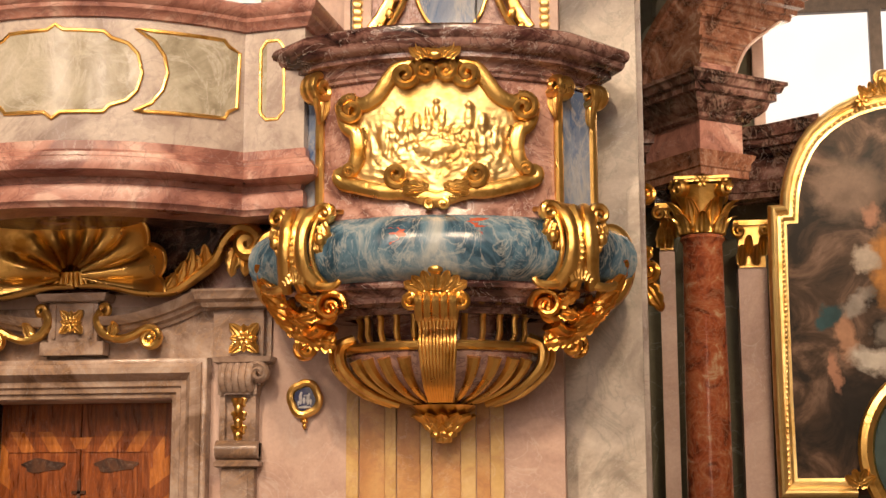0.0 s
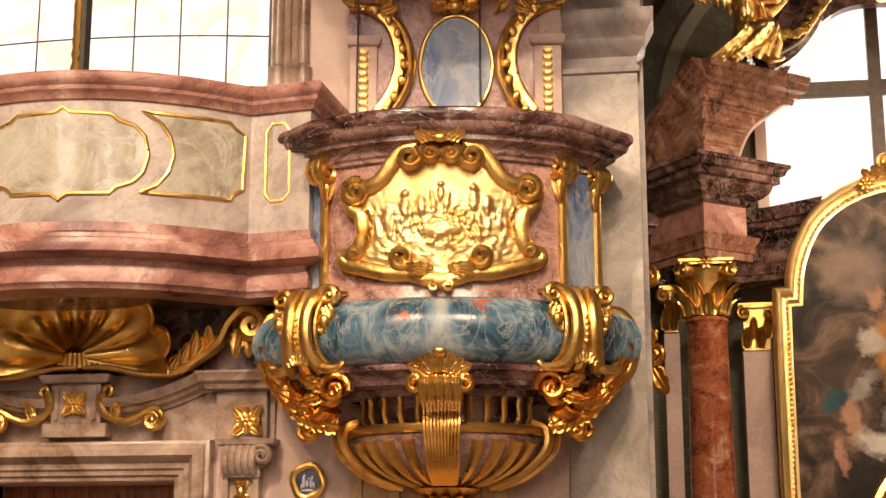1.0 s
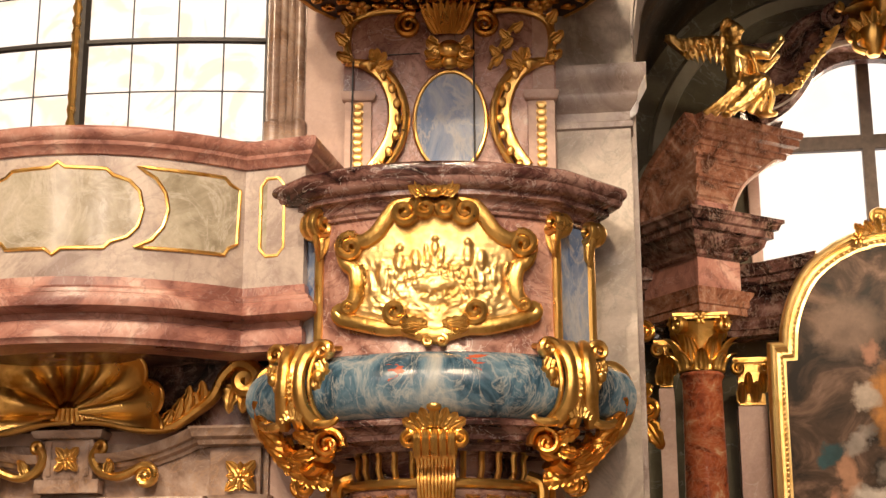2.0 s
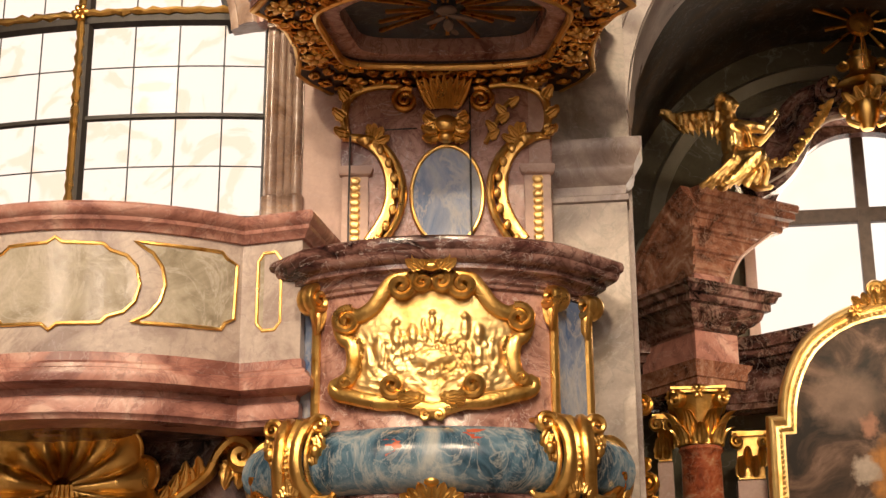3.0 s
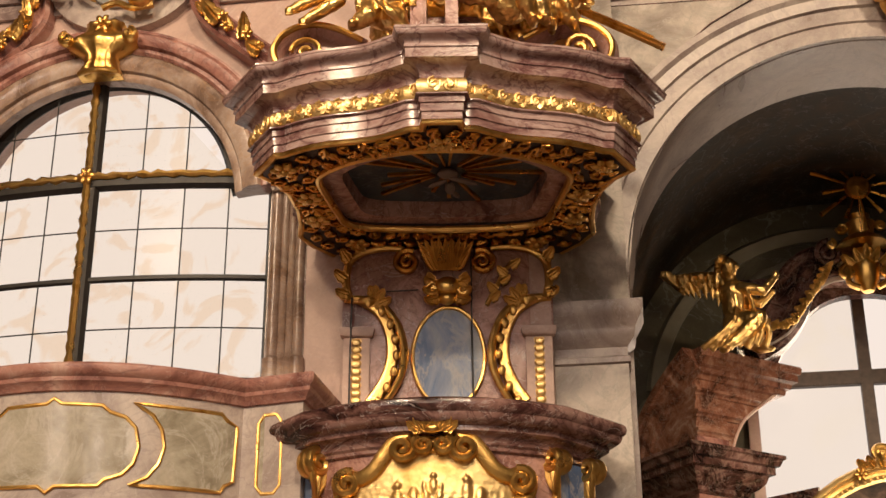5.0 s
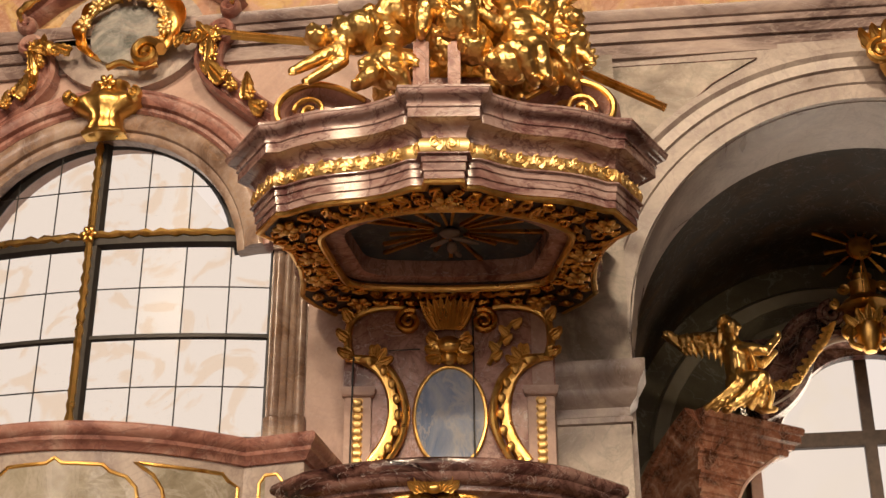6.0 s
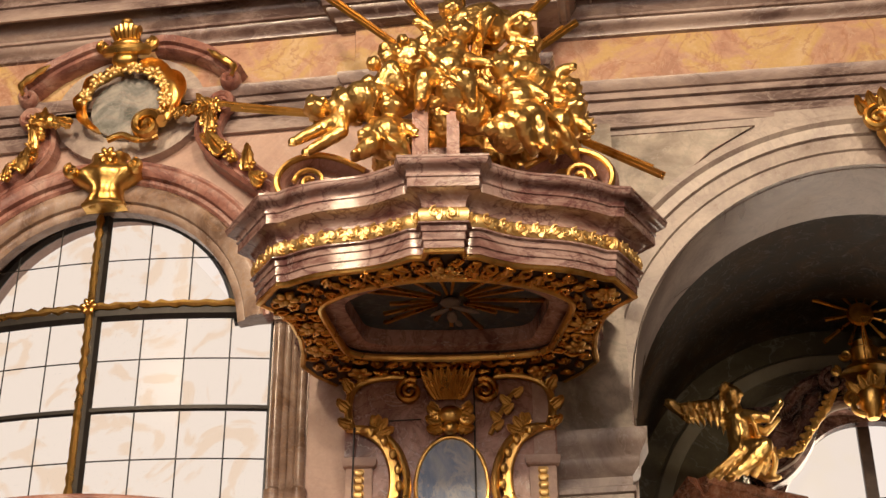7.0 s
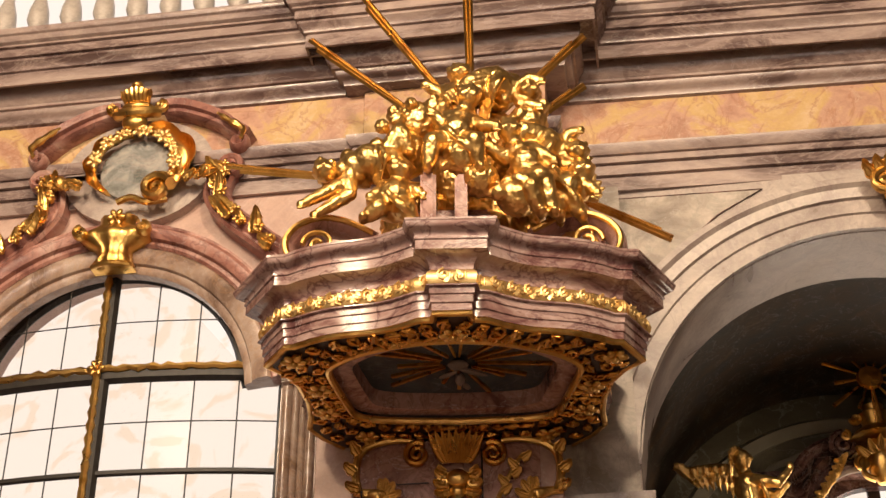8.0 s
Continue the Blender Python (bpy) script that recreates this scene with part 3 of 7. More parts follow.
for s in (-1, 1):
    for k in range(5):
        xa, xb = 0.02 + 0.10 * k, 0.12 + 0.10 * k
        part("chevron", plate([(DOOR_X + s * xa, 1.95), (DOOR_X + s * xb, 1.95), (DOOR_X + s * (xb + 0.09), 2.09), (DOOR_X + s * (xa + 0.09), 2.09)], 9.942, 9.948), HONEY if k % 2 else WALNUT, door)
    for k in range(9):
        zc = 1.83 - k * 0.13
        part("chevron", plate([(DOOR_X + s * 0.50, zc), (DOOR_X + s * 0.64, zc + 0.10), (DOOR_X + s * 0.64, zc - 0.03), (DOOR_X + s * 0.50, zc - 0.13)], 9.942, 9.948), WALNUT if k % 2 else HONEY, door)
part("cross", join(box(DOOR_X - 0.012, DOOR_X + 0.012, 9.935, 9.945, 1.55, 1.76), box(DOOR_X - 0.05, DOOR_X + 0.05, 9.935, 9.945, 1.67, 1.69)), EBONY, door)
# added backing that closes the opening and reads as shade
structure("door_reveal", join(box(dx0 - 0.2, dx1 + 0.2, 10.02, 10.12, 0, 2.6)), SHADE, "dark backing standing in for shade behind the door", "wall")

def square_rose(x, z, r, y):
    """A square of four lobed leaves with a flower on it."""
    sh = [flower((x, z), r * 0.5, 6, y - 0.02), box(x - r * 0.5, x + r * 0.5, y + 0.005, y + 0.03, z - r * 0.5, z + r * 0.5)]
    for k in range(4):
        sh.append(moved(leaf(r * 1.4, r * 0.95, 0.3, 3, 0.010, 11, 7), pose(x, y - 0.005, z, 0, 45 + 90 * k, 0)))
        sh.append(moved(leaf(r * 1.0, r * 0.7, 0.35, 2, 0.010, 9, 7), pose(x, y - 0.01, z, 0, 90 * k, 0)))
    return sh


portal = thing("portal", "taupe marble door surround with a swept pediment", "portal", kind="structure")
part("frame", mitred_frame(DOOR_X - 0.92, DOOR_X + 0.92, 2.545, [(0, 0), (0.0, 0.10), (0.015, 0.11), (0.03, 0.11), (0.035, 0.13), (0.06, 0.15), (0.10, 0.15), (0.13, 0.11), (0.145, 0.085), (0.18, 0.08), (0.19, 0.06), (0.22, 0.055), (0.225, 0.035), (0.255, 0.03), (0.255, -0.3), (0.0, -0.3)], LEFT_Y), TAUPE, portal)
part("tympanum", box(DOOR_X - 1.33, DOOR_X + 1.33, LEFT_Y - 0.03, LEFT_Y, 2.55, 2.90), TAUPE, portal)


def swept(x):
    """Height of the pediment's lower edge."""
    d = abs(x - DOOR_X)
    return 2.70 + 0.16 * max(0.0, min(1.0, (d - 0.25) / 0.62)) ** 1.8


PED = [(0.0, 0.0), (0.0, 0.05), (-0.02, 0.06), (-0.035, 0.10), (-0.06, 0.11), (-0.065, 0.15), (-0.10, 0.18), (-0.12, 0.19), (-0.12, 0.0)]
for s in (-1, 1):
    xs = [DOOR_X + s * (0.20 + 0.71 * i / 14) for i in range(15)] + [DOOR_X + s * 1.34]
    line = [(x, swept(x)) for x in xs]
    prof = [(s * o, w) for o, w in PED]
    part("raking_cornice", sweep(prof, line, "xz", base=LEFT_Y), TAUPE, portal)
    part("end_cornice", sweep([(0, 2.86), (0.03, 2.87), (0.04, 2.90), (0.07, 2.92), (0.075, 2.95), (0.09, 2.97), (0.09, 2.985), (-0.1, 2.985), (-0.1, 2.86)], [(DOOR_X + s * 1.12 - 0.20, LEFT_Y), (DOOR_X + s * 1.12 - 0.20, LEFT_Y - 0.12), (DOOR_X + s * 1.12 + 0.20, LEFT_Y - 0.12), (DOOR_X + s * 1.12 + 0.20, LEFT_Y)]), TAUPE, portal)
    part("block", box(DOOR_X + s * 1.12 - 0.17, DOOR_X + s * 1.12 + 0.17, LEFT_Y - 0.09, LEFT_Y, 2.545, 2.86), TAUPE, portal, bevel=0.006)
    part("block_rosette", join(*square_rose(DOOR_X + s * 1.17, 2.665, 0.115, LEFT_Y - 0.095)), GOLD, portal, "gilded square rosette")
    part("ledge", sweep([(0, 2.50), (0.02, 2.51), (0.03, 2.545), (-0.1, 2.545), (-0.1, 2.50)], [(DOOR_X + s * 1.16 - 0.17, LEFT_Y), (DOOR_X + s * 1.16 - 0.17, LEFT_Y - 0.12), (DOOR_X + s * 1.16 + 0.17, LEFT_Y - 0.12), (DOOR_X + s * 1.16 + 0.17, LEFT_Y)]), TAUPE, portal)
    cx = DOOR_X + s * 1.13
    coil = [tube([(cx + s * (-0.09 + 0.045 * k) , y, z) for y, z in [(LEFT_Y - 0.10 - 0.07 * math.sin(a / 10 * math.pi * 0.9), 2.50 - 0.17 * a / 10) for a in range(11)]], 0.027, 8, up=(1, 0, 0)) for k in range(5)]
    part("console", join(*coil, box(cx - 0.13, cx + 0.13, LEFT_Y - 0.12, LEFT_Y, 2.30, 2.50)), TAUPE, portal)
    part("console_scroll", join(tube(spiral((cx + s * 0.15, 2.435), 0.062, 1.5, 120 if s > 0 else 60, -s, LEFT_Y - 0.13), 0.022, 8, 2.2), box(cx + s * 0.09, cx + s * 0.15, LEFT_Y - 0.10, LEFT_Y, 2.36, 2.50)), TAUPE, portal)
    part("console_shaft", join(box(cx - 0.12, cx - 0.085, LEFT_Y - 0.10, LEFT_Y, 1.97, 2.30), box(cx + 0.085, cx + 0.12, LEFT_Y - 0.10, LEFT_Y, 1.97, 2.30), box(cx - 0.085, cx + 0.085, LEFT_Y - 0.06, LEFT_Y, 1.97, 2.30)), TAUPE, portal)
    husk = []
    for k in range(3):
        husk.append(moved(leaf(0.12, 0.11, 0.5, 2, 0.012, 9, 7), pose(cx, LEFT_Y - 0.07, 2.28 - k * 0.088, 180, 0, 0)))
        husk.append(ball((cx, LEFT_Y - 0.08, 2.21 - k * 0.088), (0.03, 0.03, 0.04)))
    part("husk_drop", join(*husk), GOLD, portal, "gilded husk festoon")
    part("roll", join(tube([(cx - 0.14, LEFT_Y - 0.08, 1.945), (cx + 0.14, LEFT_Y - 0.08, 1.945)], lambda t: 0.052 + 0.012 * math.cos(t * 18), 14, up=(0, 0, 1)), box(cx - 0.14, cx + 0.14, LEFT_Y - 0.08, LEFT_Y, 1.89, 1.99)), TAUPE, portal)
    part("console_base", sweep([(0, 1.83), (0.02, 1.84), (0.02, 1.865), (0.0, 1.88), (-0.1, 1.88), (-0.1, 1.83)], [(cx - 0.13, LEFT_Y), (cx - 0.13, LEFT_Y - 0.10), (cx + 0.13, LEFT_Y - 0.10), (cx + 0.13, LEFT_Y)]), TAUPE, portal)
    part("plinth", join(box(cx - 0.11, cx + 0.11, LEFT_Y - 0.08, LEFT_Y, 0, 1.83), box(cx - 0.075, cx + 0.075, LEFT_Y - 0.09, LEFT_Y - 0.08, 0.4, 1.78)), TAUPE, portal, bevel=0.004)
    # gilded S scroll on the pediment
    c0 = DOOR_X + s * 0.50
    pts = [(DOOR_X + s * 0.20, 2.86), (DOOR_X + s * 0.17, 2.80), (DOOR_X + s * 0.22, 2.71), (DOOR_X + s * 0.33, 2.675), (DOOR_X + s * 0.43, 2.70)]
    line = smooth_line([(x, LEFT_Y - 0.13, z) for x, z in pts], 5) + spiral((DOOR_X + s * 0.535, 2.675), 0.075, 1.6, 130 if s > 0 else 50, -s, LEFT_Y - 0.13, 0.2)
    knob = spiral((DOOR_X + s * 0.215, 2.875), 0.045, 1.1, 200 if s > 0 else -20, s, LEFT_Y - 0.13, 0.3)
    part("gilded_scroll", join(tube(line, lambda t: 0.034 - 0.010 * t, 9, 1.3), tube(knob, 0.022, 8, 1.3), moved(leaf(0.14, 0.08, 0.5, 3), pose(DOOR_X + s * 0.28, LEFT_Y - 0.15, 2.70, 0, s * 20, 0)), ball((DOOR_X + s * 0.535, LEFT_Y - 0.14, 2.675), 0.035)), GOLD, portal, "gilded S-scroll")
part("centre_block", join(box(DOOR_X - 0.17, DOOR_X + 0.17, LEFT_Y - 0.13, LEFT_Y, 2.66, 2.925), box(DOOR_X - 0.145, DOOR_X - 0.115, LEFT_Y - 0.145, LEFT_Y - 0.12, 2.68, 2.91), box(DOOR_X + 0.115, DOOR_X + 0.145, LEFT_Y - 0.145, LEFT_Y - 0.12, 2.68, 2.91), box(DOOR_X - 0.22, DOOR_X + 0.22, LEFT_Y - 0.15, LEFT_Y, 2.57, 2.66), sweep([(0, 2.925), (0.025, 2.93), (0.03, 2.95), (0.04, 2.965), (0.04, 2.98), (-0.1, 2.98), (-0.1, 2.925)], [(DOOR_X - 0.205, LEFT_Y), (DOOR_X - 0.205, LEFT_Y - 0.15), (DOOR_X + 0.205, LEFT_Y - 0.15), (DOOR_X + 0.205, LEFT_Y)])), TAUPE, portal, bevel=0.004)
part("centre_rosette", join(*square_rose(DOOR_X, 2.79, 0.092, LEFT_Y - 0.135)), GOLD, portal, "gilded rosette")

# shell over the portal
shell = thing("shell", "large gilded scallop shell above the portal", "shell")
sx, sz, sy = DOOR_X + 0.045, 3.07, 9.34
vs, fs, NU, NV = [], [], 217, 12
for i in range(NU):
    a = math.pi * (-0.06 + 1.12 * i / (NU - 1))
    flute = abs(math.sin(a * 8.0 + 0.16)) ** 0.8
    reach = 0.69 * (0.86 + 0.14 * flute) * (1 - 0.30 * math.sin(max(0, min(math.pi, a))) ** 1.5)
    for j in range(NV):
        t = j / (NV - 1)
        r = 0.08 + (reach - 0.08) * t
        lift = 0.20 * (1 - t) ** 2 + 0.05 + 0.17 * t ** 3 + 0.10 * t * flute + (0.015 if j == NV - 1 else 0)
        vs.append((sx + r * math.cos(a), sy - lift, sz + r * math.sin(a)))
k = len(vs)
vs += [(x, y + 0.025, z) for x, y, z in vs]
for i in range(NU - 1):
    for j in range(NV - 1):
        a = i * NV + j
        fs.append((a, a + NV, a + NV + 1, a + 1))
        fs.append((k + a, k + a + 1, k + a + NV + 1, k + a + NV))
    e = i * NV + NV - 1
    fs.append((e, e + NV, k + e + NV, k + e))
part("bowl", (vs, fs), GOLD, shell, smooth=60)
part("rim", tube([vs[i * NV + NV - 1] for i in range(NU)], 0.014, 6), GOLD, shell, "bright gilded rim")
pieces("hinge_rib", [tube([(sx + dx * 0.55, sy - 0.10, sz + 0.13), (sx + dx * 0.8, sy - 0.16, sz + 0.04), (sx + dx, sy - 0.14, sz - 0.05)], 0.02, 7) for dx in [-0.15 + 0.037 * q for q in range(9)]], GOLD, shell)
for s in (-1, 1):
    band = smooth_line([(sx + s * 0.02, sy - 0.13, sz - 0.045), (sx + s * 0.2, sy - 0.14, sz - 0.05), (sx + s * 0.45, sy - 0.13, sz - 0.10), (sx + s * 0.66, sy - 0.12, sz - 0.09), (sx + s * 0.83, sy - 0.12, sz + 0.01), (sx + s * 0.95, sy - 0.14, sz + 0.10), (sx + s * 1.02, sy - 0.16, sz + 0.22), (sx + s * 1.12, sy - 0.18, sz + 0.30), (sx + s * 1.22, sy - 0.20, sz + 0.28)], 6)
    band += spiral((sx + s * 1.19, sz + 0.19), 0.09, 1.4, 70 if s > 0 else 110, -s, sy - 0.2, 0.2)
    part("scroll", join(tube(band, lambda t: 0.020 + 0.035 * min(1, t * 1.3), 9, 1.5), tube(spiral((sx + s * 0.17, sz + 0.03), 0.06, 1.3, 250, s, sy - 0.16), 0.018, 7)), GOLD, shell, "gilded scroll ending in a volute")
    leaves = [moved(leaf(0.16 + 0.05 * (q % 3), 0.10, 0.35, 4), pose(sx + s * (0.62 + 0.065 * q), sy - 0.13, sz - 0.08 + 0.03 * q, 8, s * (35 - 8 * q), 0)) for q in range(5)]
    leaves += [moved(leaf(0.22, 0.12, 0.4, 4), pose(sx + s * (1.1 + 0.09 * q), sy - 0.2, sz + 0.16, 160, s * 10, 0)) for q in range(3)]
    part("leaves", join(*leaves), GOLD, shell, "gilded acanthus leaves")
part("back", plate([(sx - 1.3, 2.985), (sx + 1.3, 2.985), (sx + 1.3, 3.45), (sx - 1.3, 3.45)], sy, LEFT_Y), DARK, shell, "dark marble panel behind the shell")

# small oval medallion on the wall
medal = thing("medallion", "small blue enamel oval in a gilded frame on the wall", "medallion")
mx, mz, my = -2.262, 2.272, 9.378
oval = [(mx + 0.088 * math.cos(2 * math.pi * i / 40) * (1 + 0.13 * abs(math.cos(4 * math.pi * i / 40 + 0.785))), mz + 0.094 * math.sin(2 * math.pi * i / 40) * (1 + 0.13 * abs(math.cos(4 * math.pi * i / 40 + 0.785)))) for i in range(40)]
part("frame", tube([(x, my - 0.012, z) for x, z in oval], 0.026, 8, 0.8, True), GOLD, medal)
part("back", plate(oval, my, my + 0.02), DARK, medal)
ENAMEL = plain("blue_enamel", (0.008, 0.012, 0.06), (0.02, 0.03, 0.12), 0.12, 9)
part("enamel", plate([(mx + (x - mx) * 0.88, mz + (z - mz) * 0.88) for x, z in oval], my - 0.008, my), ENAMEL, medal, "dark blue enamel plaque")
PALEPAINT = plain("pale_enamel", (0.35, 0.36, 0.42), (0.7, 0.7, 0.74), 0.3, 40)
part("painted_shape", join(*[ball((mx + x, my - 0.008, mz + z), (a, 0.004, b), 8, 6) for x, z, a, b in ((-0.028, 0.0, 0.011, 0.04), (-0.022, 0.038, 0.008, 0.009), (0.022, -0.006, 0.012, 0.034), (0.030, 0.026, 0.008, 0.012), (0.0, -0.055, 0.045, 0.008), (-0.005, -0.012, 0.010, 0.022), (0.040, -0.02, 0.007, 0.022), (0.005, 0.02, 0.014, 0.005), (-0.042, -0.03, 0.006, 0.018))]), PALEPAINT, medal, "pale painted shapes")
part("pendant", join(ball((mx, my - 0.01, mz - 0.145), (0.024, 0.015, 0.02)), ball((mx, my - 0.01, mz - 0.175), (0.014, 0.012, 0.022)), tube([(mx, my - 0.01, mz - 0.12), (mx, my - 0.01, mz - 0.20)], 0.007)), OLDGOLD, medal)

AMBER = marble("amber_marble", [(0.3, (0.42, 0.20, 0.075)), (0.5, (0.54, 0.29, 0.115)), (0.75, (0.60, 0.37, 0.16))], (0.36, 0.15, 0.08), 1.6, 2.0, 0.35, amount=0.4)
OCHRE = marble("ochre_strip_marble", [(0.3, (0.50, 0.30, 0.11)), (0.5, (0.60, 0.39, 0.15)), (0.75, (0.66, 0.46, 0.22))], (0.46, 0.22, 0.12), 1.3, 1.8, 0.35, amount=0.4)
# painted marble strips on the wall under the pulpit
strips = thing("wall_strips", "ochre and rose marble strips under the pulpit", "panel", kind="structure")
for x0, x1, mat, out in ((-1.985, -1.905, OCHRE, 0.03), (-1.90, -1.735, AMBER, 0.012), (-1.73, -1.66, OCHRE, 0.03), (-1.655, -1.505, AMBER, 0.015), (-1.50, -1.43, OCHRE, 0.03), (-1.425, -1.245, AMBER, 0.015), (-1.24, -1.145, OCHRE, 0.03), (-1.14, -1.055, AMBER, 0.012), (-1.05, -0.965, OCHRE, 0.03)):
    part("strip", box(x0, x1, MID_Y - out, MID_Y, 0, 2.62), mat, strips, bevel=0.004)


# ---- the balcony over the portal ----
BX = -3.70
BAL = [(BX - 1.60, 9.38), (BX - 1.56, 8.76), (BX - 1.18, 8.83)]
BAL += [(BX - 1.15 + 2.30 * i / 24, 8.33 + 0.50 * abs(-1 + 2 * i / 24) ** 2.1) for i in range(25)]
BAL += [(BX + 1.18, 8.83), (BX + 1.56, 8.76), (BX + 1.60, 9.38)]


def bal_y(x):
    d = abs(x - BX)
    return 8.33 + 0.50 * (d / 1.15) ** 2.1 if d < 1.15 else 8.83 - 0.07 * (d - 1.18) / 0.52


balcony = thing("balcony", "bow-fronted pink and grey marble balcony with gilded panels", "balcony")
part("rail", sweep([(0.0, 4.58), (0.02, 4.585), (0.03, 4.61), (0.06, 4.635), (0.065, 4.66), (0.09, 4.68), (0.10, 4.70), (0.10, 4.73), (0.08, 4.75), (-0.22, 4.75), (-0.22, 4.58)], BAL), PINK, balcony, "pink marble handrail")
part("parapet", sweep([(0.0, 3.80), (0.0, 4.58), (-0.18, 4.58), (-0.18, 3.80)], BAL), LILAC, balcony, "grey marble parapet")
part("base_moulding", sweep([(0.0, 3.80), (0.015, 3.795), (0.02, 3.74), (0.05, 3.72), (0.055, 3.695), (0.075, 3.685), (0.08, 3.665), (0.10, 3.66), (0.105, 3.635), (0.10, 3.60), (0.03, 3.585), (-0.18, 3.585), (-0.18, 3.80)], BAL), PINK, balcony, "pink marble base moulding")
part("soffit_moulding", sweep([(0.03, 3.585), (-0.02, 3.575), (-0.03, 3.54), (-0.01, 3.53), (0.0, 3.50), (0.0, 3.425), (-0.02, 3.41), (-0.03, 3.39), (-0.3, 3.385), (-0.3, 3.585)], BAL), PINK, balcony, "pink marble lower moulding")
part("deck", ([(x, y + 0.06, z) for z in (3.40, 3.48) for x, y in BAL], [tuple(range(len(BAL))), tuple(reversed(range(len(BAL), 2 * len(BAL))))]), DARK, balcony)


def on_front(pts, out):
    return [(x, bal_y(x) - out, z) for x, z in pts]


def inset(name, pts, per, mat):
    """A flat stone field on the bowed parapet and the gilded bead round it."""
    line = smooth_line([(x, 0, z) for x, z in pts], per, True) if per > 1 else [(x, 0, z) for x, z in pts]
    dense = []
    for i, p in enumerate(line):
        q = line[(i + 1) % len(line)]
        steps = max(1, int(abs(q[0] - p[0]) / 0.05))
        dense += [(p[0] + (q[0] - p[0]) * k / steps, p[2] + (q[2] - p[2]) * k / steps) for k in range(steps)]
    cx, cz = sum(p[0] for p in dense) / len(dense), sum(p[1] for p in dense) / len(dense)
    n, rings = len(dense), 8
    vs = [(cx, bal_y(cx) - 0.006, cz)]
    for r in range(1, rings + 1):
        vs += on_front([(cx + (x - cx) * r / rings, cz + (z - cz) * r / rings) for x, z in dense], 0.006)
    fs = [(0, 1 + i, 1 + (i + 1) % n) for i in range(n)]
    for r in range(rings - 1):
        fs += [(1 + r * n + i, 1 + (r + 1) * n + i, 1 + (r + 1) * n + (i + 1) % n, 1 + r * n + (i + 1) % n) for i in range(n)]
    field = part(name, (vs, fs), mat, balcony, "polished olive-grey stone field", smooth=0)
    part("gilded_bead", tube(on_front(dense, 0.008), 0.0125, 6, 1.0, True), GOLD, field, "gilded bead moulding")


def panel_outline(cx):
    half = [(0.0, 4.50), (0.05, 4.465), (0.30, 4.455), (0.345, 4.415), (0.44, 4.385), (0.50, 4.32), (0.525, 4.20), (0.50, 4.09), (0.44, 4.02), (0.345, 3.985), (0.31, 3.945), (0.05, 3.94), (0.0, 3.90)]
    return [(cx + x, z) for x, z in half] + [(cx - x, z) for x, z in reversed(half[1:-1])]


inset("centre_panel", [(x, z + 0.035) for x, z in panel_outline(BX + 0.08)], 1, OLIVE)
for s in (-1, 1):
    side = [(0.485, 4.47), (0.60, 4.465), (0.96, 4.455), (0.99, 4.415), (1.045, 4.38), (1.035, 4.02), (0.99, 3.99), (0.97, 3.945), (0.485, 3.945), (0.58, 4.00), (0.64, 4.09), (0.665, 4.20), (0.645, 4.31), (0.59, 4.40)]
    pts = [(BX + s * x, z) for x, z in side]
    pts = [(x + 0.08, z + 0.045 + 0.03 * max(0.0, s * (x - BX) - 0.6)) for x, z in pts]
    inset("side_panel", pts if s > 0 else list(reversed(pts)), 1, OLIVE)
    end = [(1.25, 4.40), (1.29, 4.455), (1.37, 4.455), (1.41, 4.40), (1.41, 3.99), (1.37, 3.94), (1.29, 3.94), (1.25, 3.99)]
    inset("end_panel", [(BX + s * x + 0.01, z + 0.06) for x, z in end], 1, OLIVE)


# ---- the arched window over the balcony ----
def glow(name, a, b, power, scale):
    mat, tree, bsdf = nodes_of(name)
    co = tree.nodes.new("ShaderNodeTexCoord")
    n = add(tree, "ShaderNodeTexNoise", Scale=scale, Detail=4.0, Roughness=0.5, Distortion=2.5)
    tree.links.new(co.outputs["Object"], n.inputs[0])
    em = tree.nodes.new("ShaderNodeEmission")
    em.inputs[1].default_value = power
    tree.links.new(ramp(tree, n.outputs[0], [(0.40, a), (0.47, b)]).outputs[0], em.inputs[0])
    tree.links.new(em.outputs[0], tree.nodes["Material Output"].inputs[0])
    return mat


def pane_glass(name):
    mat, tree, bsdf = nodes_of(name)
    clear = tree.nodes.new("ShaderNodeBsdfTransparent")
    clear.inputs[0].default_value = (0.97, 0.96, 0.94, 1)
    gloss = add(tree, "ShaderNodeBsdfGlossy", Roughness=0.16)
    mix = tree.nodes.new("ShaderNodeMixShader")
    fres = add(tree, "ShaderNodeFresnel", IOR=1.25)
    damp = tree.nodes.new("ShaderNodeMath")
    damp.operation = "MULTIPLY"
    damp.inputs[1].default_value = 0.1
    tree.links.new(fres.outputs[0], damp.inputs[0])
    tree.links.new(damp.outputs[0], mix.inputs[0])
    tree.links.new(clear.outputs[0], mix.inputs[1])
    tree.links.new(gloss.outputs[0], mix.inputs[2])
    tree.links.new(mix.outputs[0], tree.nodes["Material Output"].inputs[0])
    return mat


DAY = glow("bright_outdoors", (0.96, 0.74, 0.58), (1.0, 0.85, 0.75), 0.94, 1.5)
DAY_PLAIN = glow("white_outdoors", (1.0, 0.85, 0.73), (1.0, 0.855, 0.76), 0.93, 0.5)
GLASS = pane_glass("window_glass")
structure("backdrop", box(-6.2, -2.0, 10.9, 10.95, 3.8, 8.4), DAY, "overexposed pale daylight outside the window", "backdrop")

window = thing("window_1", "tall arched leaded window with gilded crossbars", "window", kind="structure")
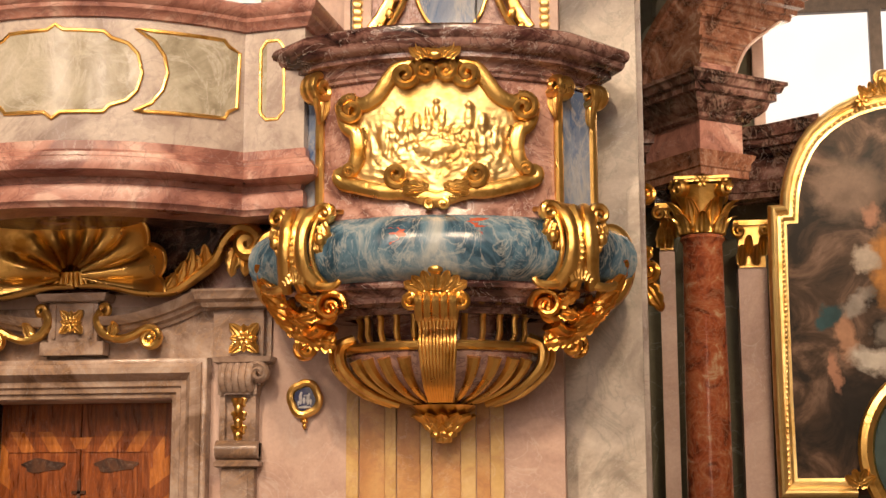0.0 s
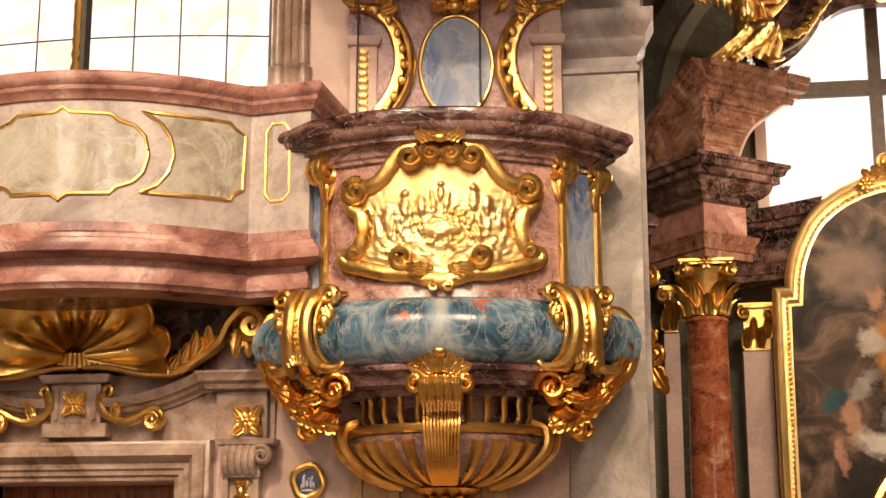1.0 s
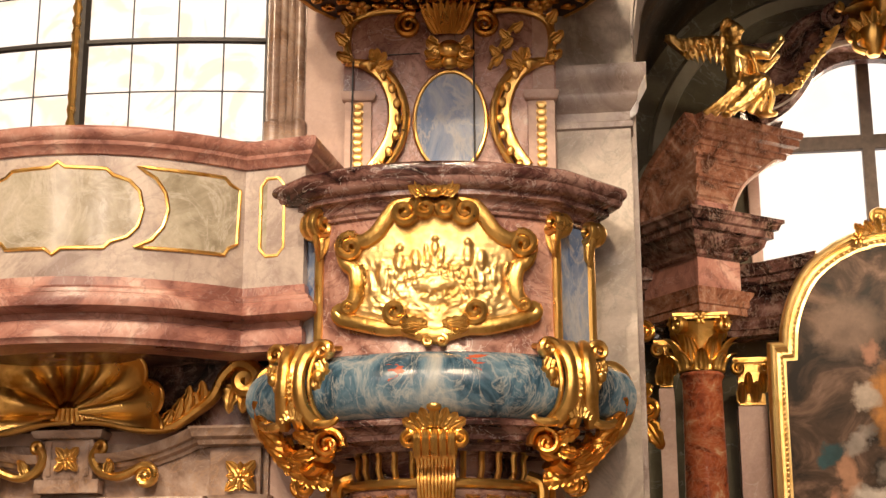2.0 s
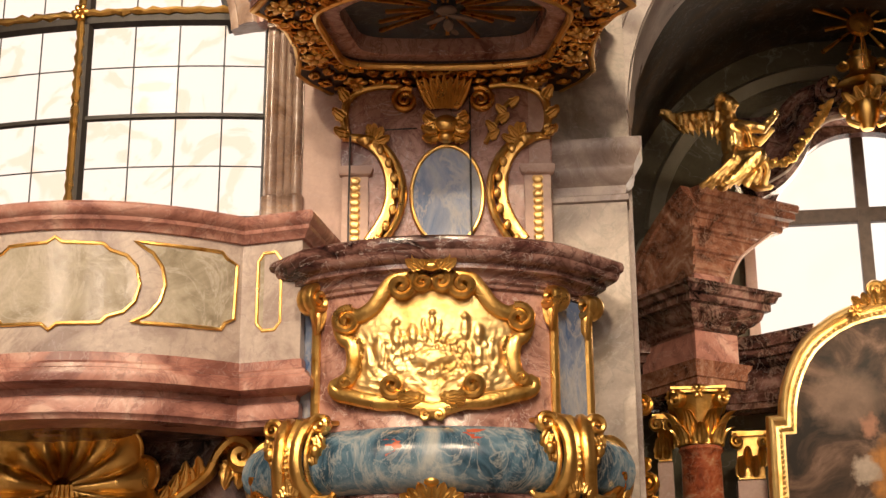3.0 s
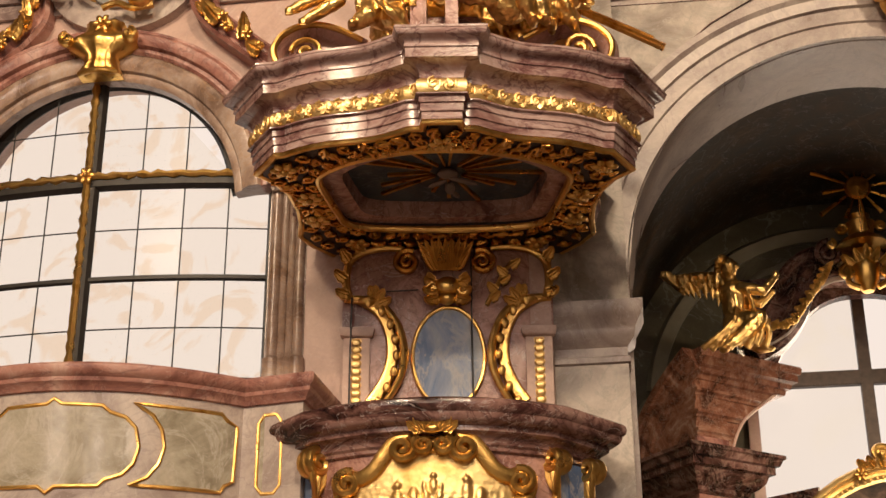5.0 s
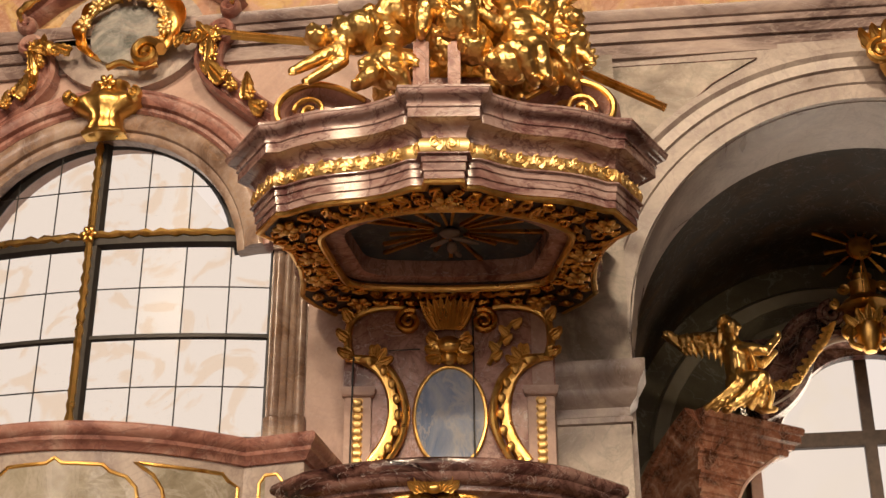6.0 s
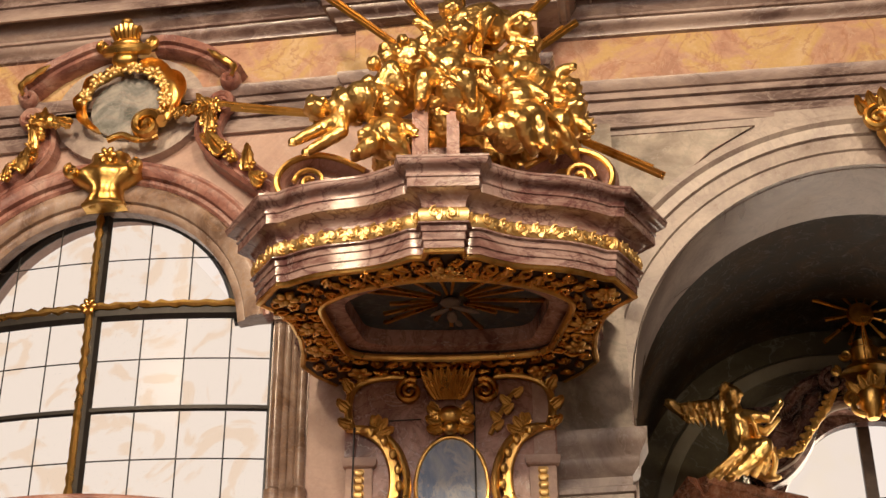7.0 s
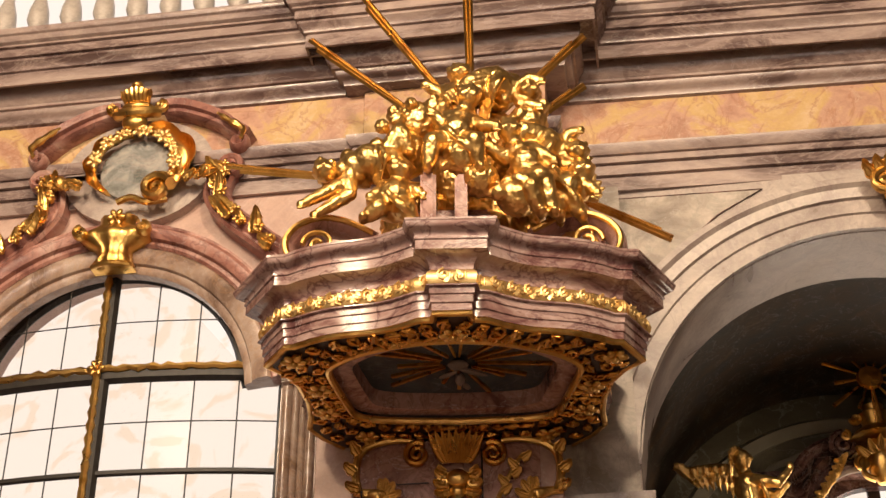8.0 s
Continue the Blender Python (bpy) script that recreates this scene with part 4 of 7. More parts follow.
GY, HALF, GR, GC = 9.62, 1.36, 1.05, 6.50       # plane, half width, radius of the head, its centre
GX = WIN_X - 0.025


def bow(x):
    return GY - 0.16 * (1 - ((x - GX) / HALF) ** 2)


def bar(x0, z0, x1, z1, r, n=14):
    return tube([(x0 + (x1 - x0) * i / n, bow(x0 + (x1 - x0) * i / n), z0 + (z1 - z0) * i / n) for i in range(n + 1)], r, 6)


def head(x):
    d = min(abs(x - GX), GR)
    return GC + math.sqrt(GR ** 2 - d * d)


frame_line = [(GX + HALF, 4.4), (GX + HALF, 6.55), (GX + GR, 6.55)] + arc((GX, GC), GR, 8, 172, 30) + [(GX - GR, 6.55), (GX - HALF, 6.55), (GX - HALF, 4.4)]
part("frame", tube([(x, GY, z) for x, z in frame_line], 0.045, 6), IRON, window)
part("transom", bar(GX - HALF, 6.595, GX + HALF, 6.595, 0.055, 24), IRON, window)
part("mullion", bar(GX, 4.4, GX, head(GX), 0.05), IRON, window)
gild = [tube([(GX + s * HALF * i / 24, bow(GX + s * HALF * i / 24) - 0.05, 6.645 + 0.008 * math.sin(i * 2.2)) for i in range(25)], lambda t: 0.028 + 0.008 * math.sin(t * 70), 7) for s in (-1, 1)]
part("gilded_transom", join(*gild), GOLD, window, "gilded carved crossbar")
part("gilded_mullion", tube([(GX - 0.035, bow(GX) - 0.05, 4.4 + (head(GX) - 4.4) * i / 60) for i in range(61)], lambda t: 0.030 + 0.009 * math.sin(t * 180), 7), GOLD, window, "gilded carved mullion")
part("gilded_boss", flower((GX - 0.035, 6.645), 0.07, 6, bow(GX) - 0.08), GOLD, window)
for z in (5.82, 5.03):
    part("cross_bar", bar(GX - HALF, z, GX + HALF, z, 0.026, 24), IRON, window)
COLS = [GX + x for x in (-HALF, -1.03, -0.695, -0.355, 0.0, 0.37, 0.70, 1.03, HALF)]
for x in COLS[1:-1]:
    if abs(x - GX) > 0.01:
        part("lead", bar(x, 4.4, x, head(x) if abs(x - GX) < GR else 6.57, 0.006, 2), IRON, window)
for z in (5.43, 6.215, 7.06):
    w = HALF if z < 6.57 else math.sqrt(GR ** 2 - (z - GC) ** 2)
    part("lead", bar(GX - w, z, GX + w, z, 0.006, 24), IRON, window)
ROWS_Z = [4.4, 5.03, 5.43, 5.82, 6.215, 6.595]
for a, b in zip(COLS, COLS[1:]):
    for c, d in zip(ROWS_Z, ROWS_Z[1:]):
        vs = [(x, bow(x) + o, z) for o in (0.0, 0.004) for x, z in ((a + 0.006, c + 0.006), (b - 0.006, c + 0.006), (b - 0.006, d - 0.006), (a + 0.006, d - 0.006))]
        pane = part("pane", (vs, [(0, 1, 2, 3), (7, 6, 5, 4), (0, 4, 5, 1), (1, 5, 6, 2), (2, 6, 7, 3), (3, 7, 4, 0)]), GLASS, window, smooth=0)
        pane.visible_shadow = False
for a, b in zip(COLS, COLS[1:]):
    ends = [x for x in (a, b) if abs(x - GX) <= GR + 0.01]
    if len(ends) == 2:
        for low, high in ((6.62, 7.05), (7.07, 9)):
            ta, tb = min(high, head(a) - 0.02), min(high, head(b) - 0.02)
            if max(ta, tb) > low + 0.03:
                ta, tb = max(ta, low + 0.01), max(tb, low + 0.01)
                vs = [(x, bow(x) + o, z) for o in (0.0, 0.004) for x, z in ((a + 0.006, low), (b - 0.006, low), (b - 0.006, tb), (a + 0.006, ta))]
                pane = part("pane", (vs, [(0, 1, 2, 3), (7, 6, 5, 4), (0, 4, 5, 1), (1, 5, 6, 2), (2, 6, 7, 3), (3, 7, 4, 0)]), GLASS, window, smooth=0)
                pane.visible_shadow = False

surround = thing("window_surround", "moulded grey and pink marble window surround with scrolls", "surround", kind="structure")
SX, SZ = WIN_X - 0.01, 6.32
FR = [(0.0, -0.06), (0.0, 0.03), (-0.03, 0.05), (-0.06, 0.05), (-0.07, 0.08), (-0.12, 0.11), (-0.19, 0.11), (-0.22, 0.08), (-0.24, 0.08), (-0.25, 0.05), (-0.25, -0.06)]
part("arch_frame", sweep(FR, arc((SX, SZ + 0.01), 1.115, 176, 4, 40), "xz", base=LEFT_Y), TAUPE, surround)
for s in (-1, 1):
    part("shoulder", join(box(SX + s * 1.40, SX + s * 1.60, LEFT_Y - 0.11, LEFT_Y + 0.06, 6.38, 6.47), box(SX + s * 1.42, SX + s * 1.58, LEFT_Y - 0.08, LEFT_Y + 0.06, 6.47, 6.53)), TAUPE, surround, bevel=0.01)
    for x, r in ((1.44, 0.045), (1.505, 0.028), (1.56, 0.028), (1.62, 0.036)):
        part("shaft", lathe([(0.0, 4.5), (r * 1.5, 4.5), (r * 1.5, 5.10), (r, 5.12), (r, 6.40), (0, 6.40)], 16, (SX + s * x, LEFT_Y - 0.02)), TAUPE, surround)
    part("jamb", box(SX + s * 1.385, SX + s * 1.66, LEFT_Y - 0.015, LEFT_Y + 0.02, 4.5, 6.42), TAUPE, surround)
AV = [(0.0, 0.0), (0.0, 0.10), (-0.02, 0.12), (-0.05, 0.12), (-0.06, 0.16), (-0.10, 0.18), (-0.14, 0.18), (-0.17, 0.15), (-0.19, 0.15), (-0.20, 0.0)]
part("outer_archivolt", sweep(AV, arc((SX, SZ), 1.33, 176, 4, 40), "xz", base=LEFT_Y), PINK, surround, "pink marble outer arch")

key = thing("keystone", "gilded cartouche keystone over the window arch", "keystone", pose(0, 0, -0.035))
kx = -3.935
shield = [(-0.20, 7.84), (-0.12, 7.90), (0.12, 7.90), (0.20, 7.84), (0.26, 7.77), (0.22, 7.69), (0.13, 7.66), (0.12, 7.54), (0.14, 7.48), (-0.14, 7.48), (-0.12, 7.54), (-0.13, 7.66), (-0.22, 7.69), (-0.26, 7.77)]
rows_z = [(7.45, 0.165, 0.24), (7.49, 0.155, 0.265), (7.55, 0.125, 0.25), (7.61, 0.13, 0.255), (7.66, 0.21, 0.27), (7.70, 0.275, 0.285), (7.74, 0.28, 0.29), (7.78, 0.22, 0.265), (7.82, 0.15, 0.245), (7.88, 0.14, 0.235), (7.92, 0.15, 0.225)]
vs, fs = [], []
for z, w, out in rows_z:
    for j in range(13):
        u = j / 6 - 1
        vs.append((kx + w * u, LEFT_Y - out + 0.055 * u * u - 0.012 * math.cos(3 * math.pi * u), z))
k = len(vs)
vs += [(x, LEFT_Y - 0.08, z) for x, y, z in vs]
for i in range(len(rows_z) - 1):
    for j in range(12):
        a = i * 13 + j
        fs += [(a, a + 1, a + 14, a + 13), (k + a, k + a + 13, k + a + 14, k + a + 1)]
    fs += [(i * 13 + j, i * 13 + 13 + j, k + i * 13 + 13 + j, k + i * 13 + j) for j in (0, 12)]
fs += [(j, j + 1, k + j + 1, k + j) for j in range(12)] + [(k - 13 + j, k - 12 + j, 2 * k - 12 + j, 2 * k - 13 + j) for j in range(12)]
part("shield", (vs, fs), GOLD, key, smooth=60)
pieces("curl", [tube(spiral((kx + s * 0.25, 7.73), 0.05, 1.5, 90, -s, LEFT_Y - 0.27), 0.026, 8, 1.7) for s in (-1, 1)], GOLD, key, "gilded curled edge")
part("foot_roll", tube([(kx + 0.15 * (q / 6 - 1), LEFT_Y - 0.25 + 0.05 * (q / 6 - 1) ** 2, 7.455) for q in range(13)], 0.022, 8, up=(0, 0, 1)), GOLD, key)
part("flower", flower((kx + 0.01, 7.87), 0.08, 6, LEFT_Y - 0.24), GOLD, key, "gilded flower")

# crowning cartouche
crest = thing("cartouche", "oval picture in gilded and pink marble scrollwork over the window", "cartouche")
ox, oz, oy = -3.845, 8.34, LEFT_Y - 0.12
part("ground", plate([(ox + 0.62 * math.cos(2 * math.pi * i / 40), 8.36 + 0.50 * math.sin(2 * math.pi * i / 40)) for i in range(40)], oy + 0.03, LEFT_Y), LILAC, crest)
GRISAILLE = marble("grey_painted_oval", [(0.3, (0.16, 0.17, 0.16)), (0.5, (0.30, 0.31, 0.30)), (0.7, (0.46, 0.44, 0.41))], (0.45, 0.30, 0.25), 3.0, 2.0, 0.12, amount=0.2)
ov = [(ox + 0.30 * math.cos(2 * math.pi * i / 40), oz + 0.28 * math.sin(2 * math.pi * i / 40)) for i in range(40)]
part("picture", plate(ov, oy - 0.02, oy + 0.03), GRISAILLE, crest, "glossy grey painted oval")
def rocaille(a0, a1, r0, r1, lobes, seed):
    """A cupped gilded rim round the oval with a wavy outer edge, between two angles."""
    vs, fs, nu, nv = [], [], 49, 9
    for side in (0.0, 0.018):
        for i in range(nu):
            t = i / (nu - 1)
            a = radians(a0 + (a1 - a0) * t)
            swell = math.sin(math.pi * min(1.0, 0.12 + 0.88 * t)) ** 0.6
            out = r0 + (r1 - r0) * swell * (0.80 + 0.20 * abs(math.sin(lobes * math.pi * t + seed)))
            for j in range(nv):
                u = j / (nv - 1)
                r = r0 + (out - r0) * u
                cup = 0.035 + 0.075 * (2 * u - 1) ** 2 + 0.015 * math.sin(lobes * 2 * math.pi * t) * u
                vs.append((ox + r * math.cos(a), oy - cup + side, oz + 0.94 * r * math.sin(a)))
    k = nu * nv
    for i in range(nu - 1):
        for j in range(nv - 1):
            p = i * nv + j
            fs += [(p, p + 1, p + nv + 1, p + nv), (k + p, k + p + nv, k + p + nv + 1, k + p + 1)]
        for j in (0, nv - 1):
            p = i * nv + j
            fs.append((p, p + nv, k + p + nv, k + p))
    return vs, fs


part("gilded_frame", rocaille(78, -52, 0.31, 0.52, 3, 0.4), GOLD, crest, "broad gilded shell-work rim")
part("gilded_frame", rocaille(100, 232, 0.31, 0.43, 4, 1.0), GOLD, crest, "narrow gilded shell-work rim")
part("gilded_scroll", join(tube(spiral((ox + 0.22, 8.07), 0.12, 1.5, 20, 1, oy - 0.12), lambda t: 0.045 - 0.02 * t, 8, 1.8), tube(smooth_line([(ox - 0.10, oy - 0.10, 7.99), (ox + 0.02, oy - 0.11, 8.02), (ox + 0.14, oy - 0.10, 7.97), (ox + 0.30, oy - 0.08, 8.0)], 5), 0.028, 8)), GOLD, crest, "gilded lower scroll")
gar = []
for i in range(15):
    a = radians(-25 + 195 * (i + 0.3 * (i % 2)) / 14)
    gar.append(moved(flower((0, 0), 0.042 + 0.014 * (i % 3), 5 + i % 2, 0), pose(ox + (0.335 + 0.012 * (i % 2)) * math.cos(a), oy - 0.115, oz + 0.32 * math.sin(a), 0, 37 * i, 0)))
pieces("garland_flower", gar, PALEGOLD, crest, "gilded garland flower")
pieces("crown_lobe", [tube(smooth_line([(ox + 0.028 * q - 0.03, oy - 0.10, 8.93), (ox + 0.036 * q - 0.03, oy - 0.16, 8.99), (ox + 0.042 * q - 0.03, oy - 0.17, 9.05 - 0.006 * q * q)], 4), lambda t: 0.018 + 0.016 * t, 8) for q in range(-3, 4)], GOLD, crest, "gilded shell lobe")
part("crown", join(tube(smooth_line([(ox - 0.20, oy - 0.08, 8.86), (ox - 0.13, oy - 0.13, 8.83), (ox - 0.03, oy - 0.15, 8.82), (ox + 0.08, oy - 0.13, 8.83), (ox + 0.15, oy - 0.08, 8.86)], 4), 0.05, 10), ball((ox - 0.03, oy - 0.10, 8.90), (0.14, 0.07, 0.05)), ball((ox - 0.03, oy - 0.12, 8.74), (0.11, 0.06, 0.07)), ball((ox - 0.03, oy - 0.16, 9.09), (0.05, 0.04, 0.035))), GOLD, crest, "gilded cup of the crown")
pieces("crown_curl", [tube(spiral((ox - 0.03 + s * 0.20, 8.90), 0.05, 1.5, 90, -s, oy - 0.10), 0.022, 8, 1.5) for s in (-1, 1)], GOLD, crest)
for s in (-1, 1):
    roof = smooth_line([(ox + s * 0.18, 0, 8.86), (ox + s * 0.34, 0, 8.85), (ox + s * 0.60, 0, 8.73), (ox + s * 0.76, 0, 8.60), (ox + s * 0.86, 0, 8.52)], 5)
    part("pediment_scroll", join(sweep([(s * o, w) for o, w in [(0, 0), (0, 0.13), (-0.02, 0.16), (-0.05, 0.16), (-0.06, 0.20), (-0.11, 0.22), (-0.13, 0.0)]], [(x, z) for x, _, z in roof], "xz", base=LEFT_Y), tube(spiral((ox + s * 0.83, 8.50), 0.075, 1.5, 80 if s > 0 else 100, -s, LEFT_Y - 0.15), 0.03, 8, 2.5)), PINK, crest, "pink marble broken pediment")
    sideline = smooth_line([(ox + s * 0.78, LEFT_Y - 0.10, 8.32), (ox + s * 0.70, LEFT_Y - 0.10, 8.20), (ox + s * 0.68, LEFT_Y - 0.10, 8.02), (ox + s * 0.80, LEFT_Y - 0.10, 7.84), (ox + s * 1.0, LEFT_Y - 0.10, 7.66), (ox + s * 1.25, LEFT_Y - 0.10, 7.45)], 6)
    part("side_volute", join(sweep([(-0.10, 0), (-0.10, 0.12), (-0.075, 0.15), (-0.045, 0.12), (-0.03, 0.12), (0.0, 0.17), (0.035, 0.13), (0.05, 0.13), (0.075, 0.18), (0.10, 0.16), (0.10, 0)], [(x, z) for x, y, z in sideline], "xz", base=LEFT_Y), tube(spiral((ox + s * 0.79, 8.29), 0.10, 1.5, 200 if s > 0 else -20, -s, LEFT_Y - 0.13), 0.034, 8, 2.2)), PINK, crest, "pink marble side volute")
    lv = []
    for q in range(9):
        p = sideline[3 + q * 3]
        lv.append(moved(leaf(0.16 + 0.10 * (q % 2), 0.09 + 0.03 * (q % 3), 0.4, 5), pose(p[0] + s * 0.03, p[1] - 0.09, p[2] - 0.04, 6, s * (-60 + 22 * (q % 4)), 0)))
        lv.append(moved(flower((0, 0), 0.05, 5, 0), pose(p[0] + s * 0.06 * (q % 2), p[1] - 0.11, p[2], 0, 40 * q, 0)))
    part("leaf_garland", join(*lv), GOLD, crest, "gilded leaf garland")
    wing = [moved(leaf(0.16, 0.10, 0.4, 4), pose(ox + s * (0.42 + 0.09 * q), oy - 0.10, 8.17 + 0.015 * q, 5, s * (70 + 12 * q), 0)) for q in range(3)] + [tube(smooth_line([(ox + s * 0.86, oy - 0.09, 8.50), (ox + s * 0.88, oy - 0.12, 8.58), (ox + s * 0.78, oy - 0.13, 8.66), (ox + s * 0.66, oy - 0.12, 8.76)], 5), lambda t: 0.012 + 0.018 * math.sin(math.pi * t) + 0.006 * math.sin(t * 25), 7), ball((ox + s * 0.60, oy - 0.1, 8.22), (0.06, 0.05, 0.065))]
    pieces("gilded_leaf", wing, GOLD, crest, "gilded carved leaf")


# ---- gilded carving on the pulpit ----
def relief_y(x):
    return front_y(x) - 0.02


HALFLINE = [(0.0, 4.17), (0.06, 4.20), (0.15, 4.215), (0.22, 4.19), (0.28, 4.12), (0.34, 4.04), (0.42, 4.00), (0.50, 4.02), (0.535, 3.97), (0.51, 3.88), (0.46, 3.83), (0.445, 3.74), (0.46, 3.66), (0.51, 3.605), (0.555, 3.60), (0.54, 3.555), (0.46, 3.525), (0.38, 3.50), (0.28, 3.475), (0.18, 3.47), (0.08, 3.44), (0.0, 3.42)]
HALFLINE = [(x * 1.08, 3.80 + (z - 3.80) * 1.06) for x, z in HALFLINE]
OUTLINE = HALFLINE + [(-x, z) for x, z in reversed(HALFLINE[1:-1])]
line = [(p[0], p[2]) for p in smooth_line([(x, 0, z) for x, z in OUTLINE], 4, True)]
rng = random.Random(5)
lumps = [(rng.uniform(-0.40, 0.40), rng.uniform(3.55, 3.84), rng.uniform(0.008, 0.022), rng.uniform(0.010, 0.040), rng.uniform(0.012, 0.036)) for _ in range(260)]
lumps += [(-0.045, 3.87, 0.024, 0.055, 0.032), (0.035, 3.875, 0.022, 0.05, 0.030), (-0.055, 3.935, 0.014, 0.045, 0.030), (0.0, 3.945, 0.022, 0.045, 0.036), (0.045, 3.93, 0.012, 0.035, 0.028), (0.0, 4.005, 0.016, 0.019, 0.040), (0.20, 3.90, 0.03, 0.07, 0.04), (0.20, 3.98, 0.022, 0.025, 0.05), (0.28, 3.88, 0.03, 0.06, 0.035), (-0.22, 3.86, 0.03, 0.07, 0.04), (-0.22, 3.95, 0.022, 0.025, 0.045), (-0.33, 3.80, 0.03, 0.07, 0.04), (-0.12, 3.87, 0.03, 0.07, 0.04), (0.0, 3.72, 0.13, 0.05, 0.045)]
n, rings = len(line), 64
cz = 3.80
vs = [(0, relief_y(0) - 0.02, cz)]
for r in range(1, rings + 1):
    for x, z in line:
        px, pz = x * r / rings, cz + (z - cz) * r / rings
        h = 0.008
        for lx, lz, a, b, k in lumps:
            d = ((px - lx) / a) ** 2 + ((pz - lz) / b) ** 2
            if d < 6:
                h = max(h, 0.75 * k * math.exp(-d * d * 0.7))
        h += 0.006 * noise.noise(Vector((px * 34, pz * 34, 3))) * (1 if pz < 3.9 else 0.25)
        h += 0.014 * (0.35 - abs(noise.noise(Vector((px * 13, pz * 13, 7))))) * (1 if pz < 3.88 else 0.15)
        vs.append((px, relief_y(px) - h, pz))
fs = [(0, 1 + i, 1 + (i + 1) % n) for i in range(n)]
for r in range(rings - 1):
    fs += [(1 + r * n + i, 1 + (r + 1) * n + i, 1 + (r + 1) * n + (i + 1) % n, 1 + r * n + (i + 1) % n) for i in range(n)]
relief = part("relief_panel", (vs, fs), PALEGOLD, pulpit, "bright gilded relief panel", smooth=70)
part("frame", tube([(x, relief_y(x) - 0.025, z) for x, z in line], 0.050, 10, 0.62, True), GOLD, relief, "gilded shaped frame")
for s in (-1, 1):
    for cx, czz, r, a0, hand, wid in ((0.06, 4.19, 0.06, 60, -1, 0.026), (0.19, 4.17, 0.085, 120, 1, 0.028), (0.53, 3.98, 0.085, 110, -1, 0.028), (0.54, 3.60, 0.04, 150, -1, 0.016), (0.24, 3.55, 0.075, 200, 1, 0.026), (0.57, 4.02, 0.035, 180, -1, 0.014)):
        part("volute", tube(spiral((s * cx, czz), r, 1.5, a0 if s > 0 else 180 - a0, hand * s, relief_y(cx) - 0.05), wid, 8, 1.4), GOLD, relief)
    part("side_leaf", join(*[moved(leaf(0.17, 0.09, 0.45, 4), pose(s * 0.47, relief_y(0.47) - 0.03, 3.86 - 0.07 * q, 170, s * (10 - 14 * q), 0)) for q in range(3)]), GOLD, relief)
    part("bottom_leaf", join(*[moved(leaf(0.20, 0.09, 0.35, 4), pose(s * 0.05, relief_y(0.1) - 0.03, 3.46, 5, s * (78 + 14 * q), 0)) for q in range(3)]), GOLD, relief)
    part("bottom_curl", tube(spiral((s * 0.04, 3.365), 0.035, 1.2, 90, -s, relief_y(0) - 0.05), 0.014, 7), GOLD, relief)
pieces("crest_leaf", [moved(leaf(0.15 - 0.012 * abs(q), 0.07, 0.4, 2), pose(0.028 * q, relief_y(0) - 0.10, 4.26, 0, 19 * q, 0)) for q in range(-3, 4)], GOLD, relief, "gilded shell crest leaf")
part("crest_knot", ball((0, relief_y(0) - 0.11, 4.27), (0.05, 0.03, 0.03)), GOLD, relief)
pieces("crest_curl", [tube(spiral((s * 0.115, 4.31), 0.03, 1.1, 270, s, relief_y(0) - 0.10), 0.012, 7) for s in (-1, 1)], GOLD, relief)


def slant(s, t):
    """A point on the slanting corner face: t from its front edge to its back edge."""
    return (s * (0.70 + 0.27 * t), -0.66 + 0.30 * t)


